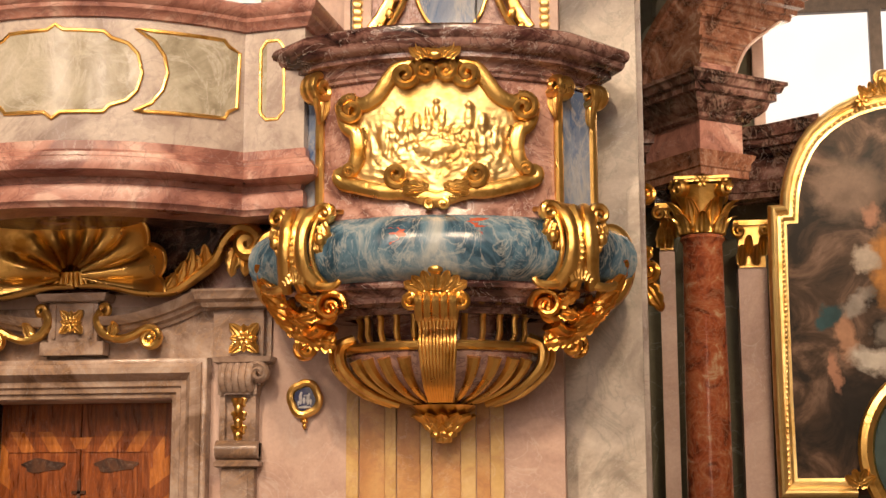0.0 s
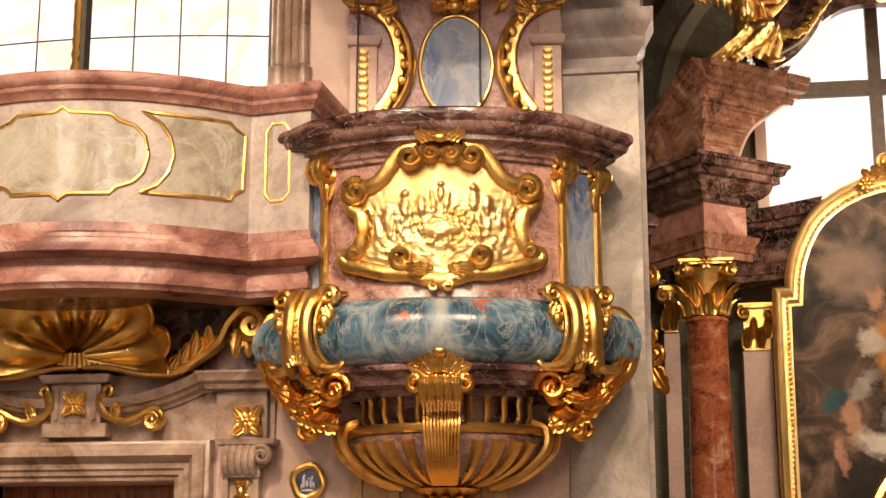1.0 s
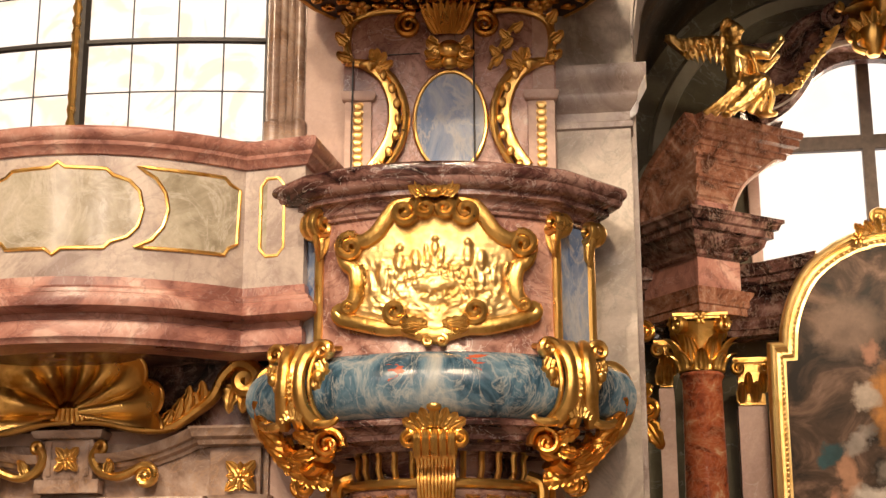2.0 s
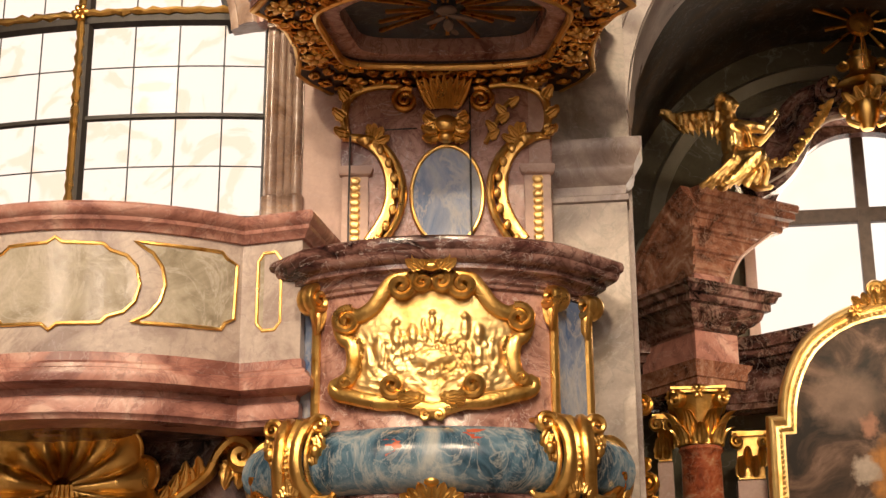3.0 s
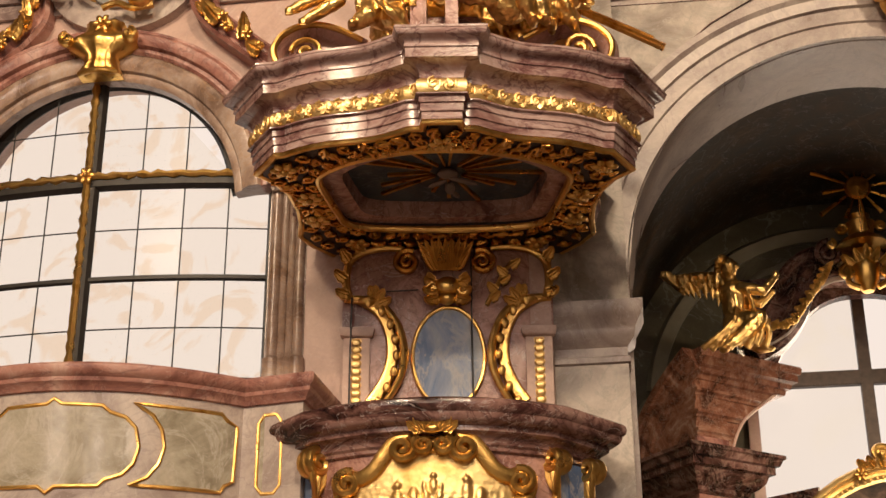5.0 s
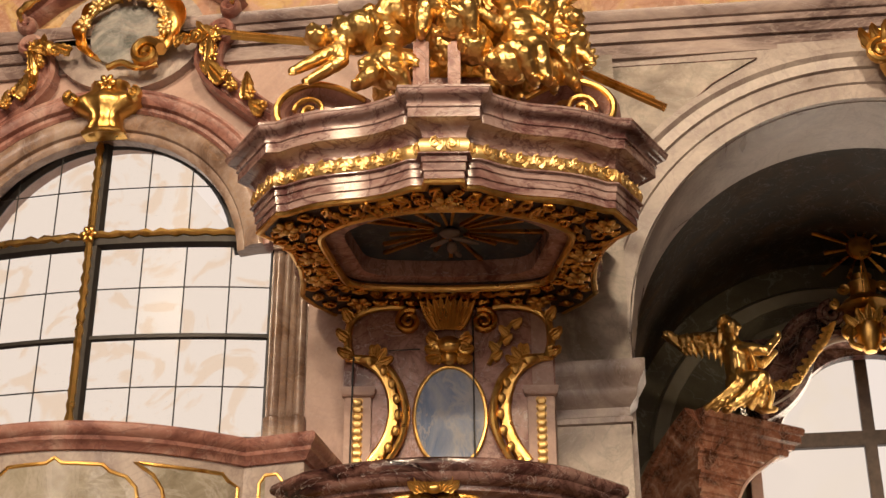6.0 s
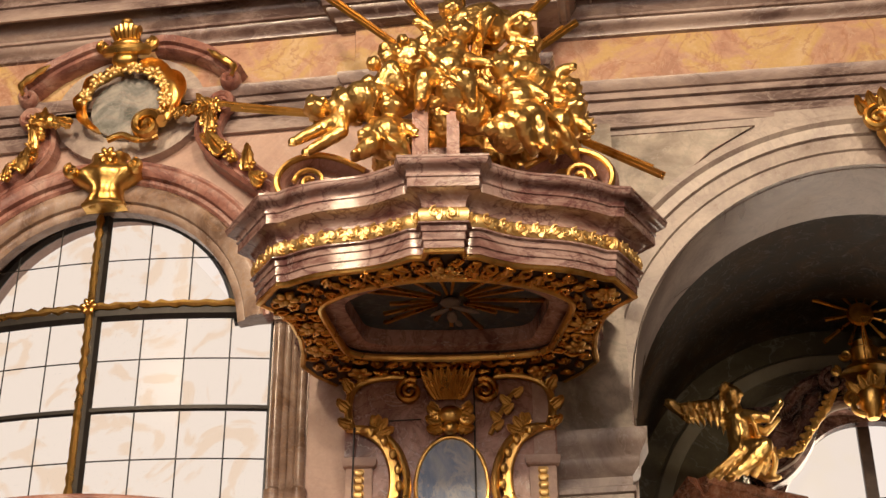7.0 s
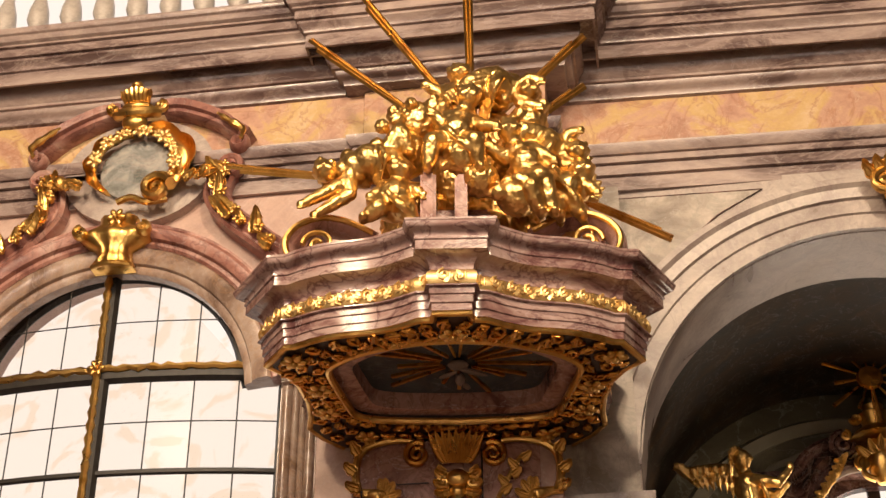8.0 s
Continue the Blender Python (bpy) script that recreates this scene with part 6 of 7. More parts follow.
# openwork scrolls between rim and inner frame, and the chased frieze
rng = random.Random(11)
lace = []
for k, (lo, w) in enumerate(((0.20, 0.046), (0.50, 0.046), (0.80, 0.040))):
    loop = [(a + (c - a) * lo, b + (d - b) * lo) for (a, b), (c, d) in zip(outer_loop, inner_loop)]
    for i, (x, y, nx, ny) in enumerate(along(loop[::2] + loop[:1], 0.115)):
        r, a0, hand = w * rng.uniform(0.8, 1.2), rng.uniform(0, 360), 1 if i % 2 else -1
        sp = spiral((x, y), r, 1.25, a0, hand, 0, 0.25, 12)
        lace.append(tube([(p[0], p[2], 5.848) for p in sp], 0.010, 5, 1.2, up=(0, 0, 1)))
        e = rng.uniform(0, 6.28)
        lace.append(tube([(x + 0.05 * math.cos(e), y + 0.05 * math.sin(e), 5.848), (x + 0.02 * math.cos(e + 0.8), y + 0.02 * math.sin(e + 0.8), 5.838), (x - 0.05 * math.cos(e), y - 0.05 * math.sin(e), 5.848)], 0.012, 5, up=(0, 0, 1)))
tagged(part("openwork", join(*lace), OLDGOLD, canopy, "gilded openwork scrolls"), kind="stuff")
for x, y in ((-1.0, -1.36), (1.0, -1.36), (0.0, -1.68), (-0.62, -0.22), (0.62, -0.22), (-0.86, -0.6), (0.86, -0.6), (-0.88, -0.95), (0.88, -0.95)):
    part("openwork_flower", moved(flower((0, 0), 0.085, 6, 0), Matrix.Translation((x, y, 5.84)) @ pose(0, 0, 0, 90, 0, 0)), GOLD, canopy, "gilded carved flower")
chase = []
for i, (x, y, nx, ny) in enumerate(along(RIM[7:-7], 0.075)):
    m = Matrix(((-ny, -nx, 0, x + nx * 0.072), (nx, -ny, 0, y + ny * 0.072), (0, 0, 1, 6.10), (0, 0, 0, 1)))
    sp = spiral((0, 0.008 if i % 2 else -0.008), 0.040, 1.3, 90 if i % 2 else 270, 1 if i % 2 else -1, 0, 0.2, 12)
    chase.append(moved(tube(sp, 0.009, 5), m))
    chase.append(moved(ball((0.037, 0, 0), (0.010, 0.008, 0.034), 6, 4), m))
    chase.append(moved(leaf(0.05, 0.03, 0.3, 2, 0.004, 6, 5), m @ pose(0.01, 0, -0.045 if i % 2 else 0.0, 0, 40 if i % 2 else -40, 0)))
tagged(part("frieze_scroll", join(*chase), PALEGOLD, canopy, "chased gilded scrolls"), kind="stuff")
# scrolled supports on the lid
for s in (-1, 1):
    sup = smooth_line([(s * 0.92, -1.42, 6.44), (s * 1.04, -1.42, 6.50), (s * 1.07, -1.42, 6.62), (s * 1.00, -1.42, 6.73), (s * 0.86, -1.40, 6.80), (s * 0.70, -1.36, 6.80), (s * 0.52, -1.3, 6.74)], 6)
    part("crown_scroll", join(tube(sup, 0.055, 10, 2.2), tube(spiral((s * 0.86, 6.60), 0.10, 1.4, 0 if s > 0 else 180, s, -1.46), 0.025, 8, 1.6)), ROSE, canopy, "rose marble crowning scroll")
    part("crown_scroll_edge", join(tube([(x, y - 0.12, z) for x, y, z in sup], 0.022, 7), tube(spiral((s * 0.86, 6.60), 0.105, 1.4, 0 if s > 0 else 180, s, -1.52), 0.018, 7)), GOLD, canopy, "gilded edge")
part("crown_block", join(box(-0.20, -0.10, -1.72, -1.0, 6.42, 7.02), box(0.02, 0.10, -1.72, -1.0, 6.42, 7.0), box(-0.25, 0.25, -1.45, -0.95, 6.42, 6.90)), ROSE, canopy, bevel=0.02)

# ---- gilded statues on the sounding board ----
def statue_shape(seed, hip, neck, head, arms, legs, wings=False, y=-1.5):
    """A plump plain carved shape from its joints, given as (x, z) or (x, z, nearness)."""
    g = random.Random(seed)

    def at(p, near=0.0):
        return Vector((p[0], y - near - (p[2] if len(p) > 2 else 0.0), p[1]))
    h, n, c = at(hip, 0.02), at(neck, 0.02), at(head, 0.07)
    d = (n - h).normalized()
    sh = [ball(h, 0.115, 14, 10), ball(h.lerp(n, 0.35) - Vector((0, 0.035, 0)), 0.112, 14, 10), ball(h.lerp(n, 0.72), 0.108, 14, 10), limb(h, n, 0.10, 0.075), limb(n, c, 0.05, 0.05), ball(c, 0.082, 14, 10)]
    sh += [ball(c + Vector((s * 0.034, -0.055, -0.02)), 0.034) for s in (-1, 1)] + [ball(c + Vector((0, -0.08, -0.005)), 0.016)]
    for i in range(22):
        v = Vector((g.uniform(-1, 1), g.uniform(-0.5, 1), g.uniform(-0.1, 1))).normalized()
        sh.append(ball(c + v * 0.078, g.uniform(0.018, 0.028), 7, 5))
    side = Vector((d.z, 0, -d.x)) * 0.085
    for k, (el, ha) in enumerate(arms):
        s = n.lerp(h, 0.18) + side * (1 if k else -1)
        e, w = at(el, 0.07), at(ha, 0.10)
        sh += [ball(s, 0.062), limb(s, e, 0.055, 0.046), limb(e, w, 0.047, 0.03), ball(w, (0.036, 0.036, 0.03))] + [limb(w, w + Vector((0.02 * q - 0.02, -0.03, -0.045)), 0.012, 0.009) for q in range(3)]
    for k, (kn, ft) in enumerate(legs):
        s = h + side * (0.7 if k else -0.7)
        e, w = at(kn, 0.12), at(ft, 0.08)
        sh += [limb(s, e, 0.092, 0.066), ball(s.lerp(e, 0.45), 0.088), limb(e, w, 0.064, 0.036), ball(e.lerp(w, 0.35), 0.062), ball(w + Vector((0, -0.035, -0.01)), (0.034, 0.06, 0.028))]
    if wings:
        for s in (-1, 1):
            for q in range(5):
                sh.append(moved(leaf(0.22 - 0.02 * q, 0.085, 0.2, 1, 0.02, 9, 7), Matrix.Translation(n) @ pose(s * 0.05, 0.07, -0.03, -10, s * (35 + 20 * q), 0)))
    side *= 1.5
    for k in range(4):
        o = Vector((0.015 * k, -0.01 * k, -0.03 * k))
        sh.append(tube(smooth_line([tuple(p + o) for p in (h.lerp(n, 0.4) - side, h.lerp(n, 0.15) - side * 0.4 - Vector((0, 0.12, 0)), h + side * 0.3 - Vector((0, 0.13, 0.02)), h + side * 1.2 - Vector((0, 0.02, 0.06)), h + side * 1.9 - Vector((0, -0.04, 0.16)))], 5), lambda t: 0.018 + 0.010 * math.sin(11 * t + k), 7))
    return join(*sh)


CARVING = bpy.data.textures.new("carving", "CLOUDS")
CARVING.noise_scale, CARVING.noise_depth = 0.035, 2


def statue(name, shape, label, m, group="", voxel=0.012, carve=0.012):
    ob = part(name, shape, STATUEGOLD, None, "", 60)
    ob.matrix_world = m
    tagged(ob, label, "statue", group)
    r = ob.modifiers.new("blend", "REMESH")
    r.mode, r.voxel_size, r.use_smooth_shade = "VOXEL", voxel, True
    s = ob.modifiers.new("soften", "SMOOTH")
    s.factor, s.iterations = 0.5, 2
    c = ob.modifiers.new("carve", "DISPLACE")
    c.texture, c.strength, c.mid_level = CARVING, carve, 0.5
    return ob


GROUP = "gilded statues on the sounding board"
LAB = "gilded carved cherub-like statue on the sounding board"
for seed, y, hip, neck, head, arms, legs, wing in (
        (1, -1.52, (-0.46, 7.24), (-0.70, 7.16), (-0.83, 7.12), (((-0.78, 6.97), (-0.97, 6.84)), ((-0.66, 6.93), (-0.88, 6.76))), (((-0.34, 7.38), (-0.26, 7.22)), ((-0.36, 7.14), (-0.30, 6.98))), True),
        (2, -1.66, (0.02, 7.24), (0.08, 7.48), (0.12, 7.60), (((-0.05, 7.37), (-0.13, 7.46)), ((0.20, 7.36), (0.30, 7.33))), (((-0.12, 7.20), (-0.15, 7.02)), ((0.15, 7.17, 0.05), (0.19, 7.0))), False),
        (3, -1.60, (0.52, 7.03), (0.42, 7.24), (0.38, 7.36), (((0.28, 7.20), (0.18, 7.26)), ((0.56, 7.19), (0.66, 7.10))), (((0.60, 6.90), (0.65, 6.70)), ((0.50, 6.84, 0.06), (0.57, 6.70))), False),
        (4, -1.42, (0.60, 7.38), (0.74, 7.33), (0.83, 7.30), (((0.74, 7.20), (0.84, 7.16)), ((0.78, 7.44), (0.86, 7.46))), (((0.48, 7.45), (0.42, 7.34)), ((0.50, 7.28), (0.42, 7.22))), True),
        (5, -1.45, (0.72, 6.98), (0.80, 7.06), (0.86, 7.13), (((0.90, 7.00), (0.94, 6.94)), ((0.70, 7.08), (0.66, 7.14))), (((0.78, 6.86), (0.84, 6.76)), ((0.66, 6.86), (0.70, 6.76))), True),
        (6, -1.40, (0.27, 7.93), (0.42, 7.87), (0.53, 7.83), (((0.48, 7.72), (0.60, 7.68)), ((0.54, 7.94), (0.62, 7.90))), (((0.14, 7.88), (0.05, 7.84)), ((0.18, 7.80), (0.08, 7.76))), True),
        (7, -1.35, (0.02, 7.78), (0.06, 7.92), (0.06, 8.03), (((-0.08, 7.86), (-0.18, 7.92)), ((0.16, 7.86), (0.22, 7.80))), (((-0.06, 7.70), (-0.14, 7.66)), ((0.10, 7.68), (0.06, 7.58))), True),
        (8, -1.60, (-0.38, 6.82), (-0.34, 6.96), (-0.33, 7.06), (((-0.44, 6.90), (-0.52, 6.84)), ((-0.24, 6.90), (-0.18, 6.84))), (((-0.46, 6.74), (-0.56, 6.68)), ((-0.28, 6.72), (-0.24, 6.62))), False)):
    statue("statue", statue_shape(seed, hip, neck, head, arms, legs, wing, y), LAB, PUL, GROUP, 0.009)
for x, y, z, r, seed in ((-0.32, -1.45, 7.33, 0.17, 31), (-0.23, -1.42, 7.60, 0.16, 32), (0.30, -1.36, 7.92, 0.15, 33), (0.52, -1.40, 7.60, 0.14, 34), (0.07, -1.70, 7.14, 0.13, 35), (0.19, -1.66, 6.98, 0.12, 36), (0.42, -1.66, 6.85, 0.14, 37), (-0.02, -1.38, 7.78, 0.11, 39),
                         (0.10, -1.10, 7.30, 0.30, 40), (0.32, -1.10, 6.98, 0.30, 41), (-0.22, -1.10, 6.98, 0.28, 42), (0.30, -1.15, 7.60, 0.24, 43), (0.78, -1.30, 6.88, 0.15, 44), (0.64, -1.25, 7.22, 0.17, 45)):
    g = random.Random(seed)
    lump = [ball((0, 0, 0), r, 14, 10)] + [ball((g.uniform(-1, 1) * r, g.uniform(-1, 0.2) * r, g.uniform(-0.8, 0.8) * r), r * g.uniform(0.25, 0.42), 10, 7) for _ in range(6)]
    statue("cloud", join(*lump), "gilded carved cloud between the statues", PUL @ pose(x, y, z, 0, 0, 0), "gilded clouds", 0.010, 0.028)["category"] = "cloud"
rays = thing("sunburst", "gilded wooden rays behind the statues", "sunburst", PUL)
for x0, z0, x1, z1 in ((-0.25, 7.98, -1.06, 8.70), (-0.08, 8.20, -0.68, 9.11), (0.13, 8.30, 0.12, 9.35), (0.45, 8.12, 0.97, 8.70), (0.66, 8.00, 0.95, 8.24), (-0.60, 7.44, -1.60, 7.57), (0.60, 7.40, 1.49, 6.92)):
    d = Vector((x1 - x0, 0, z1 - z0)).normalized()
    nn = Vector((-d.z, 0, d.x))
    p0 = Vector((x0, -1.0, z0)) - d * 0.45
    bars = [tube([tuple(p0 + nn * 0.005 * k), tuple(Vector((x1, -1.0 - 0.012 * (k == 0), z1)) + nn * 0.024 * k - d * (0.05 * (k + 1) if k else 0))], 0.018, 4) for k in (-1, 0, 1)]
    part("ray", join(*bars), GOLD, rays)


# ---- the chapel altar behind the arch ----
AY = 12.4
altar = thing("altar_column_bay", "red marble altar column with gilded capital and broken pediment", "column")
CX = 0.42
part("shaft", lathe([(0.0, 0.35), (0.205, 0.36), (0.19, 1.2), (0.185, 2.4), (0.165, 3.72), (0.175, 3.74), (0.19, 3.76), (0.175, 3.79), (0, 3.80)], 32, (CX, AY)), RED, altar, "mottled red marble shaft")
part("base", lathe([(0, 0), (0.30, 0), (0.30, 0.12), (0.27, 0.14), (0.28, 0.2), (0.24, 0.26), (0.25, 0.32), (0.2, 0.36), (0, 0.36)], 32, (CX, AY)), LILAC, altar)


def capital_shape(cx, cy, z0, h, r, flat=False):
    sh = [lathe([(0, z0), (r * 0.98, z0), (r * 1.0, z0 + h * 0.5), (r * 1.35, z0 + h * 0.85), (0, z0 + h * 0.85)], 24, (cx, cy))]
    for row, (zz, ln, k) in enumerate(((z0, h * 0.55, 8), (z0 + h * 0.12, h * 0.75, 8))):
        for q in range(k):
            a = 360 / k * (q + 0.5 * row)
            sh.append(moved(leaf(ln, r * 0.75, 0.5, 3, 0.01, 11, 7), pose(cx, cy, zz, 0, 0, a) @ pose(0, -r * 0.98, 0, 4, 0, 0)))
    for q in range(4):
        a = 45 + 90 * q
        sh.append(moved(tube(spiral((0, z0 + h * 0.78), r * 0.42, 1.5, 120, -1, 0), r * 0.13, 8, 2.0), pose(cx, cy, 0, 0, 0, a) @ pose(0, -r * 1.42, 0, 0, 0, 0)))
        sh.append(moved(flower((0, z0 + h * 0.90), r * 0.36, 6, 0), pose(cx, cy, 0, 0, 0, a + 45) @ pose(0, -r * 1.38, 0, 0, 0, 0)))
    sh.append(box(cx - r * 1.22, cx + r * 1.22, cy - r * 1.22, cy + r * 1.22, z0 + h * 0.90, z0 + h * 0.94))
    sh.append(box(cx - r * 1.3, cx + r * 1.3, cy - r * 1.3, cy + r * 1.3, z0 + h * 0.95, z0 + h))
    return join(*sh)


part("capital", capital_shape(CX, AY, 3.80, 0.47, 0.175), GOLD, altar, "gilded Corinthian capital")
for x0, x1, yy, top, nm in ((0.06, 0.19, 12.62, 3.72, "left"), (0.72, 0.96, 12.62, 3.55, "right")):
    part("pilaster", box(x0, x1, yy, yy + 0.3, 0, top), STUCCO, altar, "pale rose marble pilaster", bevel=0.006)
    w = (x1 - x0) * 0.5
    part("pilaster_capital", join(box(x0 + 0.01, x1 - 0.01, yy - 0.02, yy + 0.2, top, top + 0.36), *[moved(leaf(0.26, 0.10, 0.5, 3, 0.01, 9, 7), pose(x0 + (x1 - x0) * (q + 0.5) / 4, yy - 0.03, top + 0.02 + 0.08 * (q % 2), 4, 0, 0)) for q in range(4)], *[tube(spiral(((x0 + x1) / 2 + s * w * 0.9, top + 0.31), 0.06, 1.4, 90, -s, yy - 0.05), 0.02, 7, 1.8) for s in (-1, 1)], box(x0 - 0.03, x1 + 0.03, yy - 0.06, yy + 0.2, top + 0.36, top + 0.40)), GOLD, altar, "gilded pilaster capital")


def turned(shape, deg=38):
    return moved(shape, Matrix.Translation((CX + 0.04, AY + 0.05, 0)) @ pose(0, 0, 0, 0, 0, deg))


sq = [(-0.24, 0.5), (-0.24, -0.24), (0.24, -0.24), (0.24, 0.5)]
part("architrave", turned(sweep([(0, 4.27), (0.02, 4.27), (0.02, 4.33), (0.035, 4.34), (0.035, 4.40), (0.06, 4.44), (0.07, 4.47), (-0.2, 4.47), (-0.2, 4.27)], sq)), BROWN, altar)
part("frieze_block", turned(box(-0.23, 0.23, -0.23, 0.5, 4.47, 4.78)), PINK, altar)
part("cornice", turned(sweep([(0, 4.74), (0.04, 4.76), (0.05, 4.79), (0.09, 4.81), (0.14, 4.86), (0.16, 4.92), (0.20, 4.93), (0.20, 4.99), (0.23, 5.0), (0.25, 5.05), (0.27, 5.06), (0.27, 5.09), (-0.2, 5.10), (-0.2, 4.74)], sq)), DARK, altar, "dark marble cornice")
part("side_entablature", sweep([(0, 4.16), (0.03, 4.17), (0.03, 4.22), (0.045, 4.225), (0.045, 4.30), (0.06, 4.32), (0.0, 4.33), (0.0, 4.52), (0.05, 4.55), (0.06, 4.59), (0.10, 4.60), (0.12, 4.66), (0.16, 4.67), (0.16, 4.71), (0.20, 4.77), (-0.2, 4.78), (-0.2, 4.16)], [(-0.14, 12.75), (0.3, 12.80), (0.8, 12.78), (1.05, 12.70), (1.25, 12.55), (1.30, 12.9)]), DARK, altar, "dark marble side entablature")
def side_wise(shape):
    """Turns a shape of the xz plane into the left side face of the bay."""
    return turned(moved(shape, pose(0, 0, 0, 0, 0, -90)))


gable = [(p[0], p[2]) for p in smooth_line([(-0.63, 0, 5.09), (-0.605, 0, 5.18), (-0.505, 0, 5.45), (-0.285, 0, 5.68), (-0.035, 0, 5.85), (0.235, 0, 5.99)], 6)]
part("pediment", side_wise(plate(gable + [(0.235, 5.09)], -0.19, 0.14)), BROWN, altar, "brown-red marble broken pediment", bevel=0.006)
part("gable_cornice", side_wise(sweep([(-0.03, 0.0), (-0.03, 0.10), (0.0, 0.11), (0.05, 0.10), (0.06, 0.075), (0.10, 0.07), (0.12, 0.045), (0.19, 0.04), (0.20, 0.02), (0.235, 0.015), (0.235, 0.0)], gable, "xz", base=-0.19)), BROWN, altar)

# the pediment's cut end flares over a hollow curve
FLARE = [(p[0], p[2]) for p in smooth_line([(0.36, 0, 5.09), (0.39, 0, 5.18), (0.46, 0, 5.33), (0.56, 0, 5.47), (0.74, 0, 5.61), (0.95, 0, 5.76), (1.00, 0, 5.80)], 4)]


def flare_at(z):
    for (u0, z0), (u1, z1) in zip(FLARE, FLARE[1:]):
        if z <= z1:
            return u0 + (u1 - u0) * (z - z0) / (z1 - z0)
    return FLARE[-1][0]


vs, fs = [], []
for u, z in FLARE:
    vs += [(-0.2, -0.215, z), (u - 0.2, -0.215, z), (u - 0.2, 0.12, z), (-0.2, 0.12, z)]
for i in range(len(FLARE) - 1):
    fs += [(4 * i + j, 4 * i + (j + 1) % 4, 4 * i + 4 + (j + 1) % 4, 4 * i + 4 + j) for j in range(4)]
fs += [(3, 2, 1, 0), tuple(range(len(vs) - 4, len(vs)))]
part("end_block", turned((vs, fs)), BROWN, altar, "brown marble end with a hollow curve")
part("end_edge", turned(tube([(u - 0.205, -0.222, z) for u, z in FLARE], 0.014, 6)), STUCCO, altar, "pale polished edge")
part("end_foot", turned(box(-0.21, 0.13, -0.245, -0.2, 5.09, 5.24)), PINK, altar, "pink marble block", bevel=0.006)
for z0, z1, out in ((5.25, 5.31, 0.035), (5.32, 5.40, 0.02), (5.41, 5.47, 0.05), (5.48, 5.59, 0.03), (5.60, 5.66, 0.06)):
    h = z1 - z0
    prof = [(-0.05, z0), (out * 0.4, z0), (out * 0.5, z0 + 0.35 * h), (out, z0 + 0.6 * h), (out, z1), (-0.05, z1)]
    right = flare_at(z0) - 0.26
    part("end_course", turned(sweep(prof, [(-0.205, -0.218), (right, -0.218), (right + 0.01, -0.19)])), BROWN, altar)
part("end_cornice", turned(sweep([(0.0, 5.74), (0.02, 5.75), (0.03, 5.79), (0.06, 5.80), (0.07, 5.84), (0.11, 5.86), (0.11, 5.92), (0.13, 5.93), (0.14, 5.98), (0.13, 6.0), (-0.2, 6.0), (-0.2, 5.74)], [(-0.20, -0.225), (0.80, -0.225), (0.80, 0.12)])), BROWN, altar)
pieces("side_leaf", [moved(leaf(0.34, 0.16, 0.5, 4), pose(-0.05, 12.0, 3.66 - 0.16 * q, 170, 20 - 25 * q, 0)) for q in range(3)], OLDGOLD, altar, "gilded side leaf")
pieces("side_volute", [tube(spiral((-0.05, 4.08), 0.08, 1.4, 90, -1, 12.0), 0.03, 8, 1.5), tube(spiral((-0.04, 3.45), 0.09, 1.4, 270, 1, 12.0), 0.03, 8, 1.5)], OLDGOLD, altar, "gilded side volute")

# altarpiece
piece = thing("altarpiece", "tall arched altar painting in a beaded gilded frame", "painting")
PX = 2.17
halfp = [(0.0, 4.99), (0.30, 4.95), (0.47, 4.90), (0.62, 4.83), (0.75, 4.74), (0.85, 4.65), (0.93, 4.54), (1.00, 4.40), (1.05, 4.26), (1.08, 4.12), (1.09, 4.0), (1.19, 3.995), (1.20, 3.4), (1.20, 2.4), (1.19, 1.64)]
outl = [(PX - x, z) for x, z in reversed(halfp)] + [(PX + x, z) for x, z in halfp[1:]]
part("frame", sweep([(-0.02, 0), (-0.02, 0.09), (-0.005, 0.11), (0.0, 0.14), (0.018, 0.15), (0.036, 0.14), (0.04, 0.10), (0.055, 0.09), (0.06, 0.06), (0.085, 0.065), (0.105, 0.05), (0.11, 0.03), (0.135, 0.025), (0.135, 0.0)], [(PX - 0.6, 1.64)] + outl + [(PX + 0.6, 1.64)], "xz", base=12.35), PALEGOLD, piece, "carved gilded frame")
beads = []
for (x0, z0), (x1, z1) in zip(outl, outl[1:]):
    m = max(1, int(math.hypot(x1 - x0, z1 - z0) / 0.045))
    ctr = (PX, 3.3)
    for i in range(m):
        x, z = x0 + (x1 - x0) * i / m, z0 + (z1 - z0) * i / m
        q = 1 - 0.105 / math.hypot(x - ctr[0], z - ctr[1])
        beads.append(ball((ctr[0] + (x - ctr[0]) * q, 12.29, ctr[1] + (z - ctr[1]) * q), 0.016, 6, 4))
tagged(part("beading", join(*beads), PALEGOLD, piece, "gilded beading"), kind="stuff")


